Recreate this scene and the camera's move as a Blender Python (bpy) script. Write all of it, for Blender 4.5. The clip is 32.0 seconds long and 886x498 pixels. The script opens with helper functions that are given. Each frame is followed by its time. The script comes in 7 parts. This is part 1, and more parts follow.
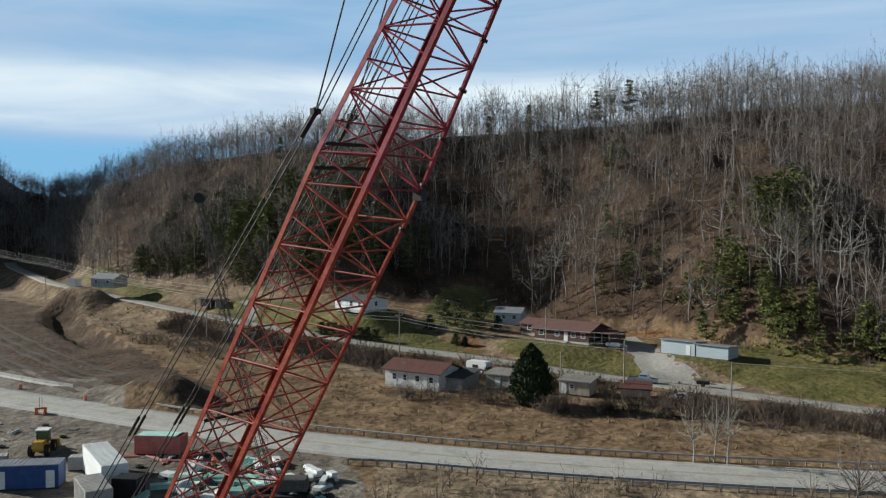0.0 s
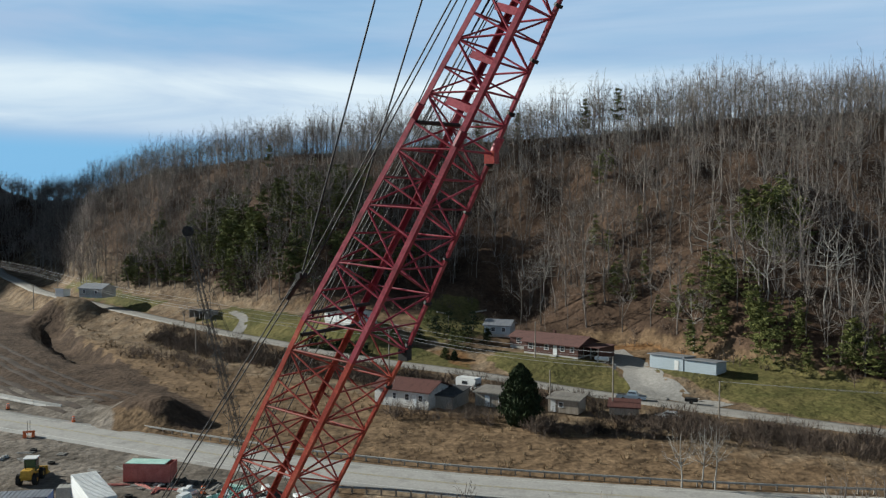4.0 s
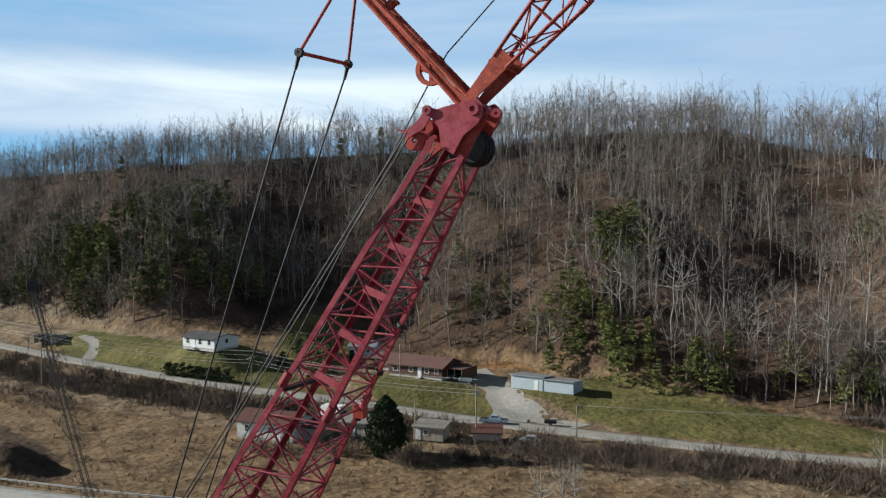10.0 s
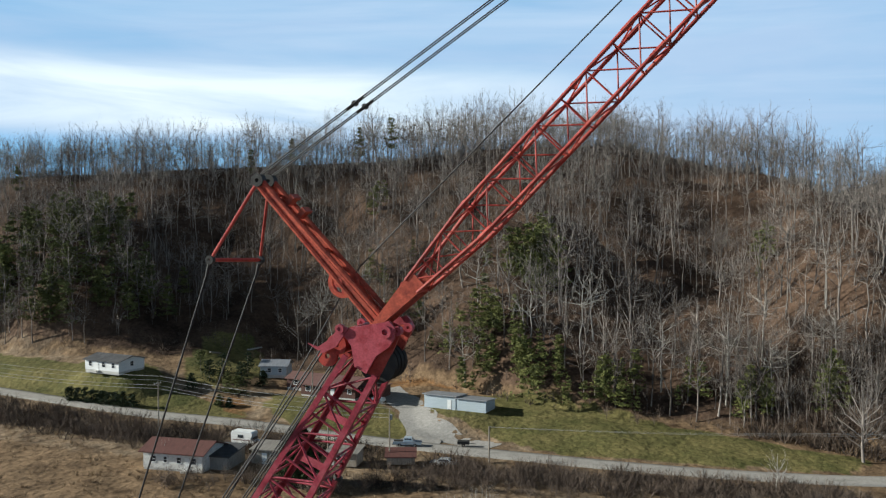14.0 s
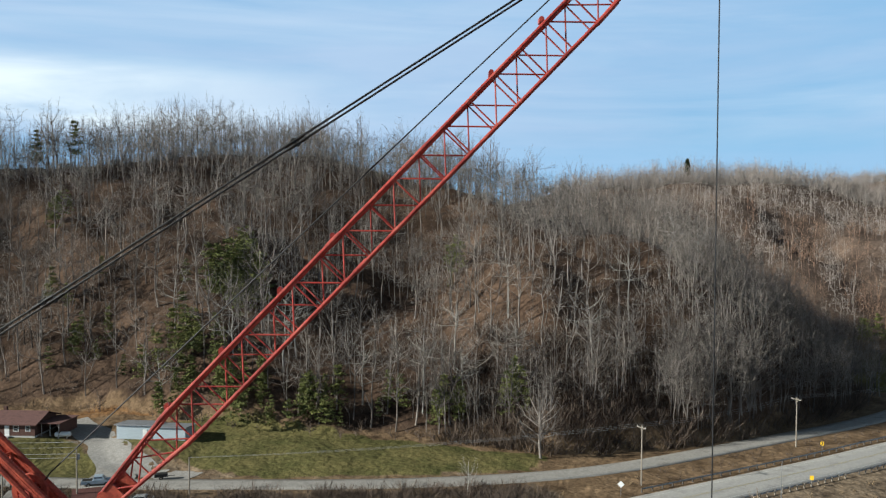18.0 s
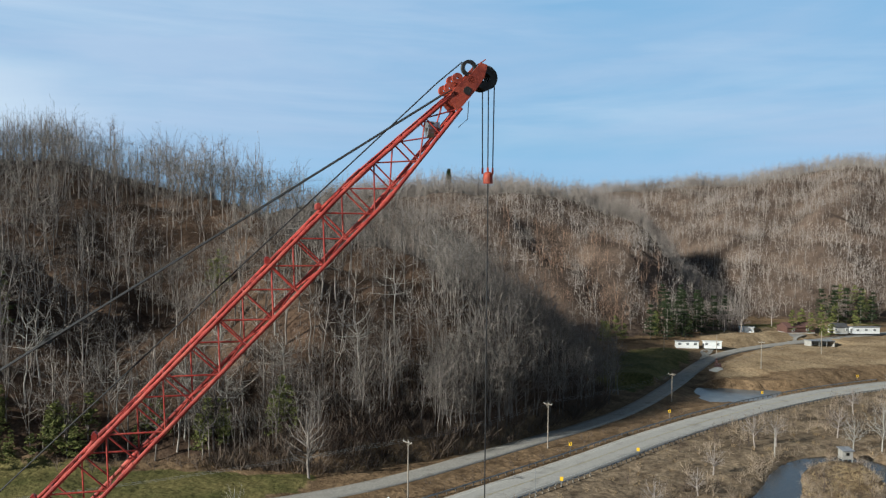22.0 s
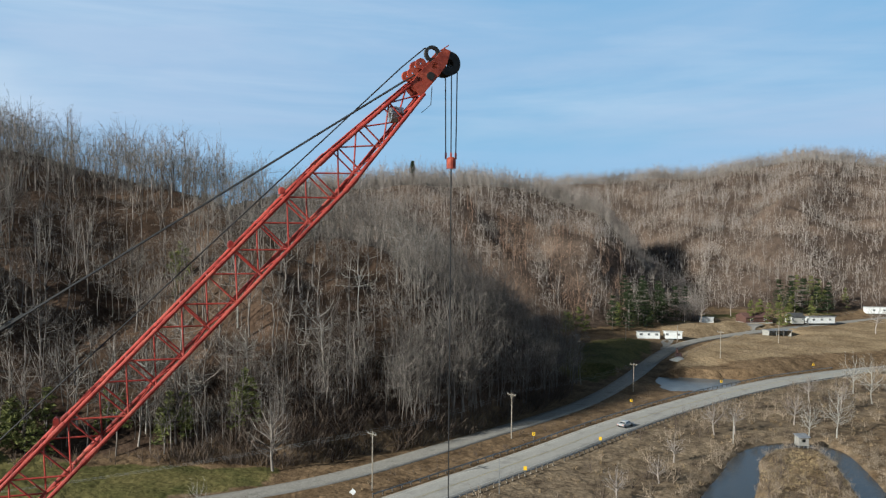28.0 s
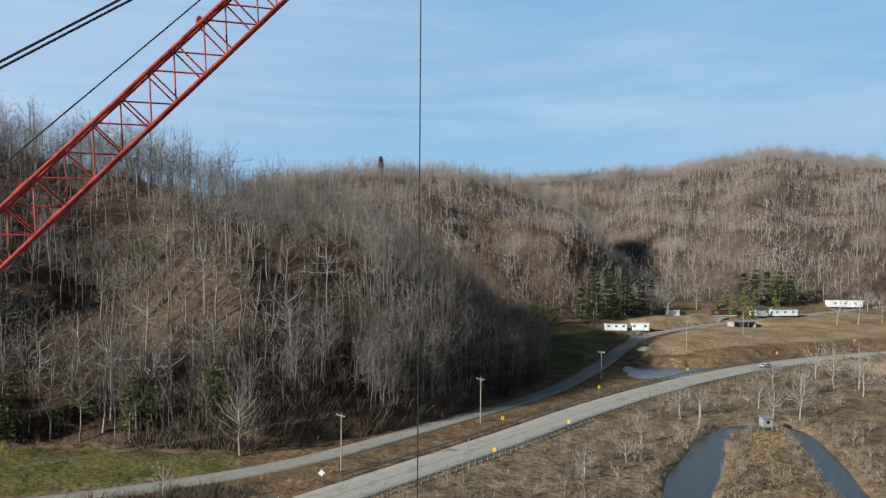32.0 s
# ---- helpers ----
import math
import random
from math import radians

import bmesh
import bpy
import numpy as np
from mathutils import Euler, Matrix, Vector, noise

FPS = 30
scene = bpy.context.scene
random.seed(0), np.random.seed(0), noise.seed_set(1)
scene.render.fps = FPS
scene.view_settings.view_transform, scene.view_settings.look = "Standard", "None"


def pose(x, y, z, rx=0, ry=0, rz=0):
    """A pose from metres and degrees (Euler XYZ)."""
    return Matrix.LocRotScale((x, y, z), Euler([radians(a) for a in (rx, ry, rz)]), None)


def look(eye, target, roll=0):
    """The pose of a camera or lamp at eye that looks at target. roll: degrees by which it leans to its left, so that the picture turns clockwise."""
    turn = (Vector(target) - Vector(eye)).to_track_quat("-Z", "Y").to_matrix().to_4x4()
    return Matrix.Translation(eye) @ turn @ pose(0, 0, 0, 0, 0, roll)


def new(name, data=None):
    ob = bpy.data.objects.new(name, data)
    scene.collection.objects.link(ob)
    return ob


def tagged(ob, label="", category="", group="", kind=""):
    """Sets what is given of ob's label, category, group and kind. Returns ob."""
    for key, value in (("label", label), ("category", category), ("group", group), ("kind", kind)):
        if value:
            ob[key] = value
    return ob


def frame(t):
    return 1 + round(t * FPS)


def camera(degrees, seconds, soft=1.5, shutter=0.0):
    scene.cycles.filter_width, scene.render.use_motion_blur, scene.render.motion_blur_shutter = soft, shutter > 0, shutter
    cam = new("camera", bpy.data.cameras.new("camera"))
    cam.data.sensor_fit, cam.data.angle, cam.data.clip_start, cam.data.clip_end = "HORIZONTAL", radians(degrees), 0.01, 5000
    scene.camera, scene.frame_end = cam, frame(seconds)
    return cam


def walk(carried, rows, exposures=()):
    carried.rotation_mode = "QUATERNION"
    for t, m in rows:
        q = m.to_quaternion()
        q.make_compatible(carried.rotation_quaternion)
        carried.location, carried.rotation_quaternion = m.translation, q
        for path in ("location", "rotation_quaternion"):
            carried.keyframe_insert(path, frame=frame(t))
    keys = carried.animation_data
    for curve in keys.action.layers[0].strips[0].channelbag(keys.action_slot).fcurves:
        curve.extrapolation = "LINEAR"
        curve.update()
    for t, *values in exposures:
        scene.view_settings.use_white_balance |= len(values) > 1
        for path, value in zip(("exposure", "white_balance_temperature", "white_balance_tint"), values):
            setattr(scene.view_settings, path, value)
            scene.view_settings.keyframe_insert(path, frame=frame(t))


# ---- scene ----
cam = camera(54.95, 32.0, soft=1.3)

# eye and turn every half second: x, y, z, yaw, pitch, roll
PATH = [
    (0.0, 0.000, -0.000, 29.772, -0.000, -1.989, -0.279),
    (0.5, -0.011, -0.018, 30.202, -0.085, -1.960, -0.272),
    (1.0, -0.033, -0.038, 30.662, -0.149, -2.021, -0.253),
    (1.5, -0.039, -0.060, 31.130, -0.220, -2.019, -0.254),
    (2.0, -0.013, -0.073, 31.577, -0.300, -2.059, -0.233),
    (2.5, -0.032, -0.086, 31.999, -0.398, -2.105, -0.227),
    (3.0, 0.026, -0.076, 32.474, -0.469, -2.068, -0.233),
    (3.5, 0.079, -0.054, 32.972, -0.587, -2.109, -0.205),
    (5.5, 0.108, -0.062, 34.925, -0.946, -2.213, -0.154),
    (6.0, 0.095, -0.039, 35.378, -1.048, -2.215, -0.165),
    (6.5, 0.087, -0.055, 35.804, -1.118, -2.239, -0.165),
    (7.0, 0.081, -0.088, 36.218, -3.538, -2.219, -0.229),
    (7.5, 0.065, -0.042, 36.644, -6.302, -2.219, -0.262),
    (8.0, 0.038, -0.031, 37.048, -8.848, -2.202, -0.270),
    (8.5, 0.024, -0.058, 37.467, -9.552, -2.172, -0.254),
    (9.0, -0.002, -0.108, 37.911, -9.621, -2.180, -0.233),
    (9.5, -0.045, -0.134, 38.367, -9.744, -2.176, -0.184),
    (10.0, -0.018, -0.152, 38.842, -9.845, -2.206, -0.098),
    (10.5, -0.018, -0.172, 39.340, -9.940, -2.227, -0.024),
    (11.0, -0.046, -0.177, 39.853, -10.050, -2.255, -0.005),
    (11.5, -0.044, -0.203, 40.391, -10.165, -2.252, -0.020),
    (12.0, -0.021, -0.246, 40.891, -11.253, -2.232, -0.046),
    (12.5, -0.032, -0.274, 41.407, -11.760, -2.269, -0.052),
    (13.0, -0.043, -0.293, 41.913, -12.007, -2.249, -0.038),
    (13.5, -0.061, -0.297, 42.407, -13.268, -2.242, -0.056),
    (14.0, -0.044, -0.287, 42.894, -15.701, -2.144, -0.094),
    (14.5, -0.020, -0.314, 43.349, -18.121, -2.126, -0.138),
    (16.5, -0.162, -0.417, 45.185, -27.978, -2.071, -0.103),
    (17.0, -0.203, -0.391, 45.619, -30.536, -2.071, -0.100),
    (17.5, -0.226, -0.405, 46.059, -33.061, -2.041, -0.167),
    (18.0, -0.220, -0.430, 46.509, -35.572, -2.028, -0.247),
    (18.5, -0.229, -0.430, 46.908, -38.131, -2.013, -0.282),
    (19.0, -0.245, -0.411, 47.358, -40.603, -2.011, -0.320),
    (19.5, -0.281, -0.385, 47.804, -39.878, -2.019, -0.324),
    (20.0, -0.282, -0.339, 48.246, -41.365, -1.941, -0.383),
    (20.5, -0.277, -0.303, 48.656, -44.805, -1.913, -0.448),
    (21.0, -0.257, -0.222, 49.048, -48.327, -1.851, -0.511),
    (21.5, -0.265, -0.193, 49.458, -50.766, -1.804, -0.538),
    (22.0, -0.302, -0.197, 49.802, -51.190, -1.832, -0.518),
    (22.5, -0.327, -0.210, 50.028, -51.625, -1.885, -0.502),
    (23.0, -0.335, -0.259, 50.137, -52.054, -1.958, -0.538),
    (23.5, -0.359, -0.297, 50.162, -52.486, -2.035, -0.562),
    (24.0, -0.362, -0.328, 50.166, -52.918, -2.049, -0.539),
    (24.5, -0.380, -0.315, 50.189, -52.419, -2.086, -0.494),
    (25.0, -0.399, -0.295, 50.183, -52.382, -2.079, -0.469),
    (25.5, -0.415, -0.283, 50.169, -52.641, -2.125, -0.430),
    (27.5, -0.446, -0.304, 49.970, -53.365, -2.299, -0.456),
    (28.0, -0.418, -0.296, 49.656, -53.617, -2.323, -0.477),
    (28.5, -0.393, -0.263, 49.255, -53.926, -2.247, -0.506),
    (29.0, -0.384, -0.212, 48.825, -54.242, -2.182, -0.514),
    (29.5, -0.420, -0.202, 48.364, -54.529, -2.123, -0.503),
    (30.0, -0.503, -0.265, 47.834, -54.806, -2.125, -0.492),
    (30.5, -0.547, -0.316, 47.280, -55.062, -2.125, -0.478),
    (31.0, -0.567, -0.333, 46.762, -55.301, -2.127, -0.451),
    (31.5, -0.590, -0.363, 46.266, -55.522, -2.137, -0.450),
    (32.0, -0.564, -0.401, 45.716, -55.728, -2.123, -0.458),
]
walk(cam, [(t, pose(x, y, z, 90 + p, r, w)) for t, x, y, z, w, p, r in PATH],
     exposures=[(t, stops, 6250, 3) for t, stops in ((0, 0.36), (6, 0.39), (11, 0.53), (15, 0.59), (19, 0.53), (23, 0.43), (32, 0.43))])

# ---- sky, sun ----
world = bpy.data.worlds.new("sky")
scene.world = world
world.use_nodes = True
SUN_AZ, SUN_EL = 289.5, 22.0          # compass-like: degrees from +y towards +x


def build_sky():
    nt = world.node_tree
    nt.nodes.clear()
    N, K = nt.nodes.new, nt.links.new
    out, bg = N("ShaderNodeOutputWorld"), N("ShaderNodeBackground")
    sky = N("ShaderNodeTexSky")
    sky.sky_type, sky.sun_disc = "NISHITA", False
    sky.sun_elevation, sky.sun_rotation = radians(SUN_EL), radians(SUN_AZ)
    sky.air_density, sky.dust_density, sky.ozone_density = 1.0, 1.2, 1.6
    # clear air between the clouds: the sky model, cooled
    cool = N("ShaderNodeMixRGB")
    cool.inputs[0].default_value, cool.inputs[2].default_value = 0.82, (3.3, 6.1, 9.6, 1)
    K(sky.outputs[0], cool.inputs[1])
    tc, mp = N("ShaderNodeTexCoord"), N("ShaderNodeMapping")
    mp.inputs["Scale"].default_value = (1.5, 1.5, 8.5)
    K(tc.outputs["Generated"], mp.inputs["Vector"])
    sep = N("ShaderNodeSeparateXYZ")
    K(tc.outputs["Generated"], sep.inputs[0])

    def cloud(scale, detail, lo, hi, distort):
        n, r = N("ShaderNodeTexNoise"), N("ShaderNodeMapRange")
        n.inputs["Scale"].default_value, n.inputs["Detail"].default_value, n.inputs["Roughness"].default_value = scale, detail, 0.55
        n.inputs["Distortion"].default_value = distort
        r.inputs["From Min"].default_value, r.inputs["From Max"].default_value = lo, hi
        K(mp.outputs["Vector"], n.inputs["Vector"])
        K(n.outputs["Fac"], r.inputs["Value"])
        return r.outputs[0]

    def mixed(a, b, f):
        m = N("ShaderNodeMixRGB")
        for sock, val in ((m.inputs[0], f), (m.inputs[1], a), (m.inputs[2], b)):
            if isinstance(val, tuple):
                sock.default_value = val
            else:
                K(val, sock)
        return m.outputs[0]

    def ranged(src, a, b, lo, hi):
        r = N("ShaderNodeMapRange")
        r.interpolation_type = "SMOOTHSTEP"
        r.inputs["From Min"].default_value, r.inputs["From Max"].default_value, r.inputs["To Min"].default_value, r.inputs["To Max"].default_value = a, b, lo, hi
        K(src, r.inputs["Value"])
        return r.outputs[0]

    def times(a, b):
        m = N("ShaderNodeMath")
        m.operation = "MULTIPLY"
        K(a, m.inputs[0])
        K(b, m.inputs[1])
        return m.outputs[0]

    veil = cloud(1.1, 6.0, 0.34, 0.62, 0.5)
    col = mixed(cool.outputs[0], (5.0, 6.6, 9.2, 1), veil)
    # thin drawn-out streaks of high cloud
    mp = N("ShaderNodeMapping")
    mp.inputs["Scale"].default_value, mp.inputs["Rotation"].default_value = (1.1, 1.1, 9.0), (0.05, 0.04, 0.6)
    K(tc.outputs["Generated"], mp.inputs["Vector"])
    col = mixed(col, (7.6, 8.8, 10.6, 1), times(cloud(1.5, 8.0, 0.44, 0.78, 0.9), ranged(sep.outputs["Z"], 0.05, 0.14, 0.1, 0.5)))
    # a long bright bank of cloud low over the valley, away from the wooded hill
    bank = times(times(ranged(sep.outputs["Z"], 0.082, 0.105, 0, 1), ranged(sep.outputs["Z"], 0.145, 0.185, 1, 0)), ranged(sep.outputs["X"], 0.1, 0.6, 1, 0.0))
    col = mixed(col, (2.9, 6.2, 9.8, 1), times(ranged(sep.outputs["Z"], 0.07, 0.1, 0.9, 0.0), ranged(sep.outputs["X"], -0.1, 0.4, 1, 0.3)))
    col = mixed(col, (10.2, 11.0, 11.8, 1), times(bank, cloud(1.9, 7.0, 0.28, 0.56, 0.6)))
    # the sky above the view is dimmed to cut its fill in the shade
    up = N("ShaderNodeMixRGB")
    up.blend_type, up.inputs[0].default_value = "MULTIPLY", 1.0
    K(col, up.inputs[1])
    K(ranged(sep.outputs["Z"], 0.24, 0.56, 1.0, 0.1), up.inputs[2])
    K(up.outputs[0], bg.inputs["Color"])
    bg.inputs["Strength"].default_value = 0.0625
    K(bg.outputs[0], out.inputs[0])


build_sky()
sun = new("sun", bpy.data.lights.new("sun", "SUN"))
sun.data.energy, sun.data.angle, sun.data.color = 5.0, radians(0.6), (1.0, 0.95, 0.87)
sun_from = Vector((math.sin(radians(SUN_AZ)) * math.cos(radians(SUN_EL)), math.cos(radians(SUN_AZ)) * math.cos(radians(SUN_EL)), math.sin(radians(SUN_EL))))
sun.matrix_world = look(sun_from * 400, (0, 0, 0))


# ---- materials ----
def material(name, colours, rough=0.85, scale=1.0, metal=0.0, bump=0.0, second=0.0, island=0.0, obj=0.0, detail=5.0, stretch=(1, 1, 1), spec=0.3):
    """colours: two or three tones mixed by noise at two scales (scale: noise cells per metre)."""
    m = bpy.data.materials.new(name)
    m.use_nodes = True
    nt = m.node_tree
    N, K = nt.nodes.new, nt.links.new
    b = nt.nodes["Principled BSDF"]
    b.inputs["Roughness"].default_value, b.inputs["Metallic"].default_value = rough, metal
    b.inputs["Specular IOR Level"].default_value = spec
    tc, mp = N("ShaderNodeTexCoord"), N("ShaderNodeMapping")
    mp.inputs["Scale"].default_value = stretch
    K(tc.outputs["Object"], mp.inputs["Vector"])
    n1 = N("ShaderNodeTexNoise")
    n1.inputs["Scale"].default_value, n1.inputs["Detail"].default_value, n1.inputs["Roughness"].default_value = scale, detail, 0.62
    K(mp.outputs["Vector"], n1.inputs["Vector"])
    ramp = N("ShaderNodeValToRGB")
    e = ramp.color_ramp.elements
    e[0].position, e[1].position = 0.32, 0.68
    e[0].color, e[1].color = (*colours[0], 1), (*colours[-1], 1)
    if len(colours) == 3:
        mid = e.new(0.5)
        mid.color = (*colours[1], 1)
    K(n1.outputs["Fac"], ramp.inputs["Fac"])
    col = ramp.outputs["Color"]
    if second:
        n2 = N("ShaderNodeTexNoise")
        n2.inputs["Scale"].default_value, n2.inputs["Detail"].default_value = scale * 9.0, 4.0
        K(mp.outputs["Vector"], n2.inputs["Vector"])
        mr = N("ShaderNodeMapRange")
        mr.inputs["From Min"].default_value, mr.inputs["From Max"].default_value = 0.3, 0.7
        mr.inputs["To Min"].default_value, mr.inputs["To Max"].default_value = 1.0 - second, 1.0 + second
        K(n2.outputs["Fac"], mr.inputs["Value"])
        mul = N("ShaderNodeMixRGB")
        mul.blend_type, mul.inputs[0].default_value = "MULTIPLY", 1.0
        K(col, mul.inputs[1])
        K(mr.outputs[0], mul.inputs[2])
        col = mul.outputs[0]
    for amount, node, socket in ((island, "ShaderNodeNewGeometry", "Random Per Island"), (obj, "ShaderNodeObjectInfo", "Random")):
        if amount:
            src, mr, mul = N(node), N("ShaderNodeMapRange"), N("ShaderNodeMixRGB")
            mr.inputs["To Min"].default_value, mr.inputs["To Max"].default_value = 1.0 - amount, 1.0 + amount
            mul.blend_type, mul.inputs[0].default_value = "MULTIPLY", 1.0
            K(src.outputs[socket], mr.inputs["Value"])
            K(col, mul.inputs[1])
            K(mr.outputs[0], mul.inputs[2])
            col = mul.outputs[0]
    K(col, b.inputs["Base Color"])
    if bump:
        bp = N("ShaderNodeBump")
        bp.inputs["Strength"].default_value, bp.inputs["Distance"].default_value = 1.0, bump
        K(n1.outputs["Fac"], bp.inputs["Height"])
        K(bp.outputs[0], b.inputs["Normal"])
    return m


RED = material("weathered_red_paint", [(0.192, 0.0224, 0.0176), (0.344, 0.044, 0.0336), (0.416, 0.088, 0.0624)], 0.5, 2.2, second=0.25, obj=0.15)
BOOM_RED = material("dull_crimson_paint", [(0.15, 0.014, 0.024), (0.27, 0.03, 0.05), (0.36, 0.078, 0.098)], 0.5, 2.2, second=0.25, obj=0.2)
BOOM_RUST = material("sunworn_brick_red_paint", [(0.17, 0.0255, 0.0187), (0.306, 0.0493, 0.0323), (0.399, 0.106, 0.0663)], 0.5, 2.2, second=0.3, obj=0.2)
RED_PALE = material("faded_pink_red_paint", [(0.29, 0.042, 0.062), (0.39, 0.072, 0.092), (0.25, 0.024, 0.034)], 0.5, 3.0, second=0.2, obj=0.1)
RED_ORANGE = material("sunworn_orange_red_paint", [(0.30, 0.038, 0.023), (0.40, 0.078, 0.045), (0.19, 0.03, 0.02)], 0.55, 2.5, second=0.25, obj=0.12)
CABLE = material("greasy_black_cable", [(0.012, 0.012, 0.013), (0.03, 0.03, 0.032)], 0.6, 12.0)
BLACK = material("black_iron", [(0.015, 0.015, 0.016), (0.035, 0.033, 0.03)], 0.6, 6.0, second=0.2)
DARKSTEEL = material("dark_lattice_steel", [(0.05, 0.047, 0.044), (0.11, 0.098, 0.088)], 0.7, 3.0)
ASPHALT = material("worn_asphalt", [(0.289, 0.277, 0.26), (0.398, 0.382, 0.359), (0.343, 0.33, 0.31)], 0.9, 0.25, second=0.12, stretch=(1, 1, 1))
LANE = material("small_road_asphalt", [(0.234, 0.218, 0.197), (0.335, 0.314, 0.286), (0.281, 0.263, 0.24)], 0.95, 0.3, second=0.15)
GRAVEL = material("pale_gravel", [(0.238, 0.221, 0.204), (0.357, 0.34, 0.315)], 0.95, 1.5, second=0.25, bump=0.05)
PAINT_Y = material("yellow_road_paint", [(0.40, 0.35, 0.25), (0.48, 0.40, 0.22)], 0.8, 3.0)
PAINT_W = material("white_road_paint", [(0.45, 0.45, 0.43), (0.66, 0.66, 0.63)], 0.8, 3.0)
GALV = material("galvanised_steel", [(0.30, 0.31, 0.32), (0.42, 0.43, 0.44)], 0.45, 2.0, metal=0.7, second=0.15)
ALU = material("dull_aluminium_cable", [(0.24, 0.24, 0.24), (0.36, 0.36, 0.36)], 0.6, 3.0)
MUD = material("wet_dark_mud", [(0.035, 0.024, 0.017), (0.085, 0.058, 0.041)], 0.75, 0.5, second=0.3)
WOODPOLE = material("grey_weathered_pole", [(0.20, 0.17, 0.14), (0.34, 0.30, 0.25)], 0.9, 1.0, stretch=(8, 8, 0.6), second=0.2)
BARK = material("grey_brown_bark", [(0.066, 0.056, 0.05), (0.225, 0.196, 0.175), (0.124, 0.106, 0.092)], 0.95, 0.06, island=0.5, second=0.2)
# paler, flatter copy of the bark with distance haze put into its colour
BARK_HAZED = material("hazed_grey_brown_bark", [(0.145, 0.122, 0.108), (0.325, 0.28, 0.252), (0.225, 0.192, 0.171)], 0.95, 0.02, island=0.3)
BARK_PALE = material("pale_sycamore_bark", [(0.235, 0.215, 0.19), (0.345, 0.325, 0.295), (0.18, 0.157, 0.135)], 0.9, 0.9, stretch=(1, 1, 0.5), second=0.2)
OAK = material("rusty_oak_twigs", [(0.105, 0.066, 0.047), (0.25, 0.162, 0.115), (0.17, 0.108, 0.077)], 0.95, 0.03, island=0.35)
BRUSH = material("brown_brush", [(0.0432, 0.0317, 0.0259), (0.126, 0.0936, 0.0734), (0.0792, 0.059, 0.0468)], 0.95, 0.05, island=0.4)
BRUSH_PALE = material("pale_winter_brush", [(0.148, 0.111, 0.0799), (0.318, 0.248, 0.185), (0.222, 0.174, 0.127)], 0.95, 0.05, island=0.4)
REED = material("straw_grass", [(0.117, 0.078, 0.0452), (0.304, 0.218, 0.129), (0.203, 0.143, 0.0819)], 0.95, 0.08, island=0.3)
REED_PALE = material("pale_reeds", [(0.18, 0.127, 0.0697), (0.377, 0.283, 0.164), (0.279, 0.205, 0.119)], 0.95, 0.1, island=0.3)
NEEDLE = material("pine_needles", [(0.0396, 0.0518, 0.0187), (0.119, 0.126, 0.0432), (0.0756, 0.09, 0.0302)], 0.9, 0.15, island=0.45)
# brighter copy of the pine needles, with sunlight put into the green
NEEDLE_SUNLIT = material("sunlit_pine_needles", [(0.052, 0.064, 0.021), (0.15, 0.157, 0.049), (0.095, 0.108, 0.034)], 0.9, 0.15, island=0.4)
CEDAR = material("dark_cedar_foliage", [(0.016, 0.0272, 0.0112), (0.04, 0.0544, 0.0208)], 0.9, 0.5, island=0.45)
WATER = material("dark_pond_water", [(0.018, 0.018, 0.015), (0.04, 0.037, 0.03)], 0.12, 1.3, bump=0.05, spec=0.3)
# silty shallows whose blue-grey is skylight put into the colour
FLOOD = material("skylit_silty_shallows", [(0.10, 0.115, 0.13), (0.19, 0.21, 0.23)], 0.3, 0.3, bump=0.006, second=0.1)


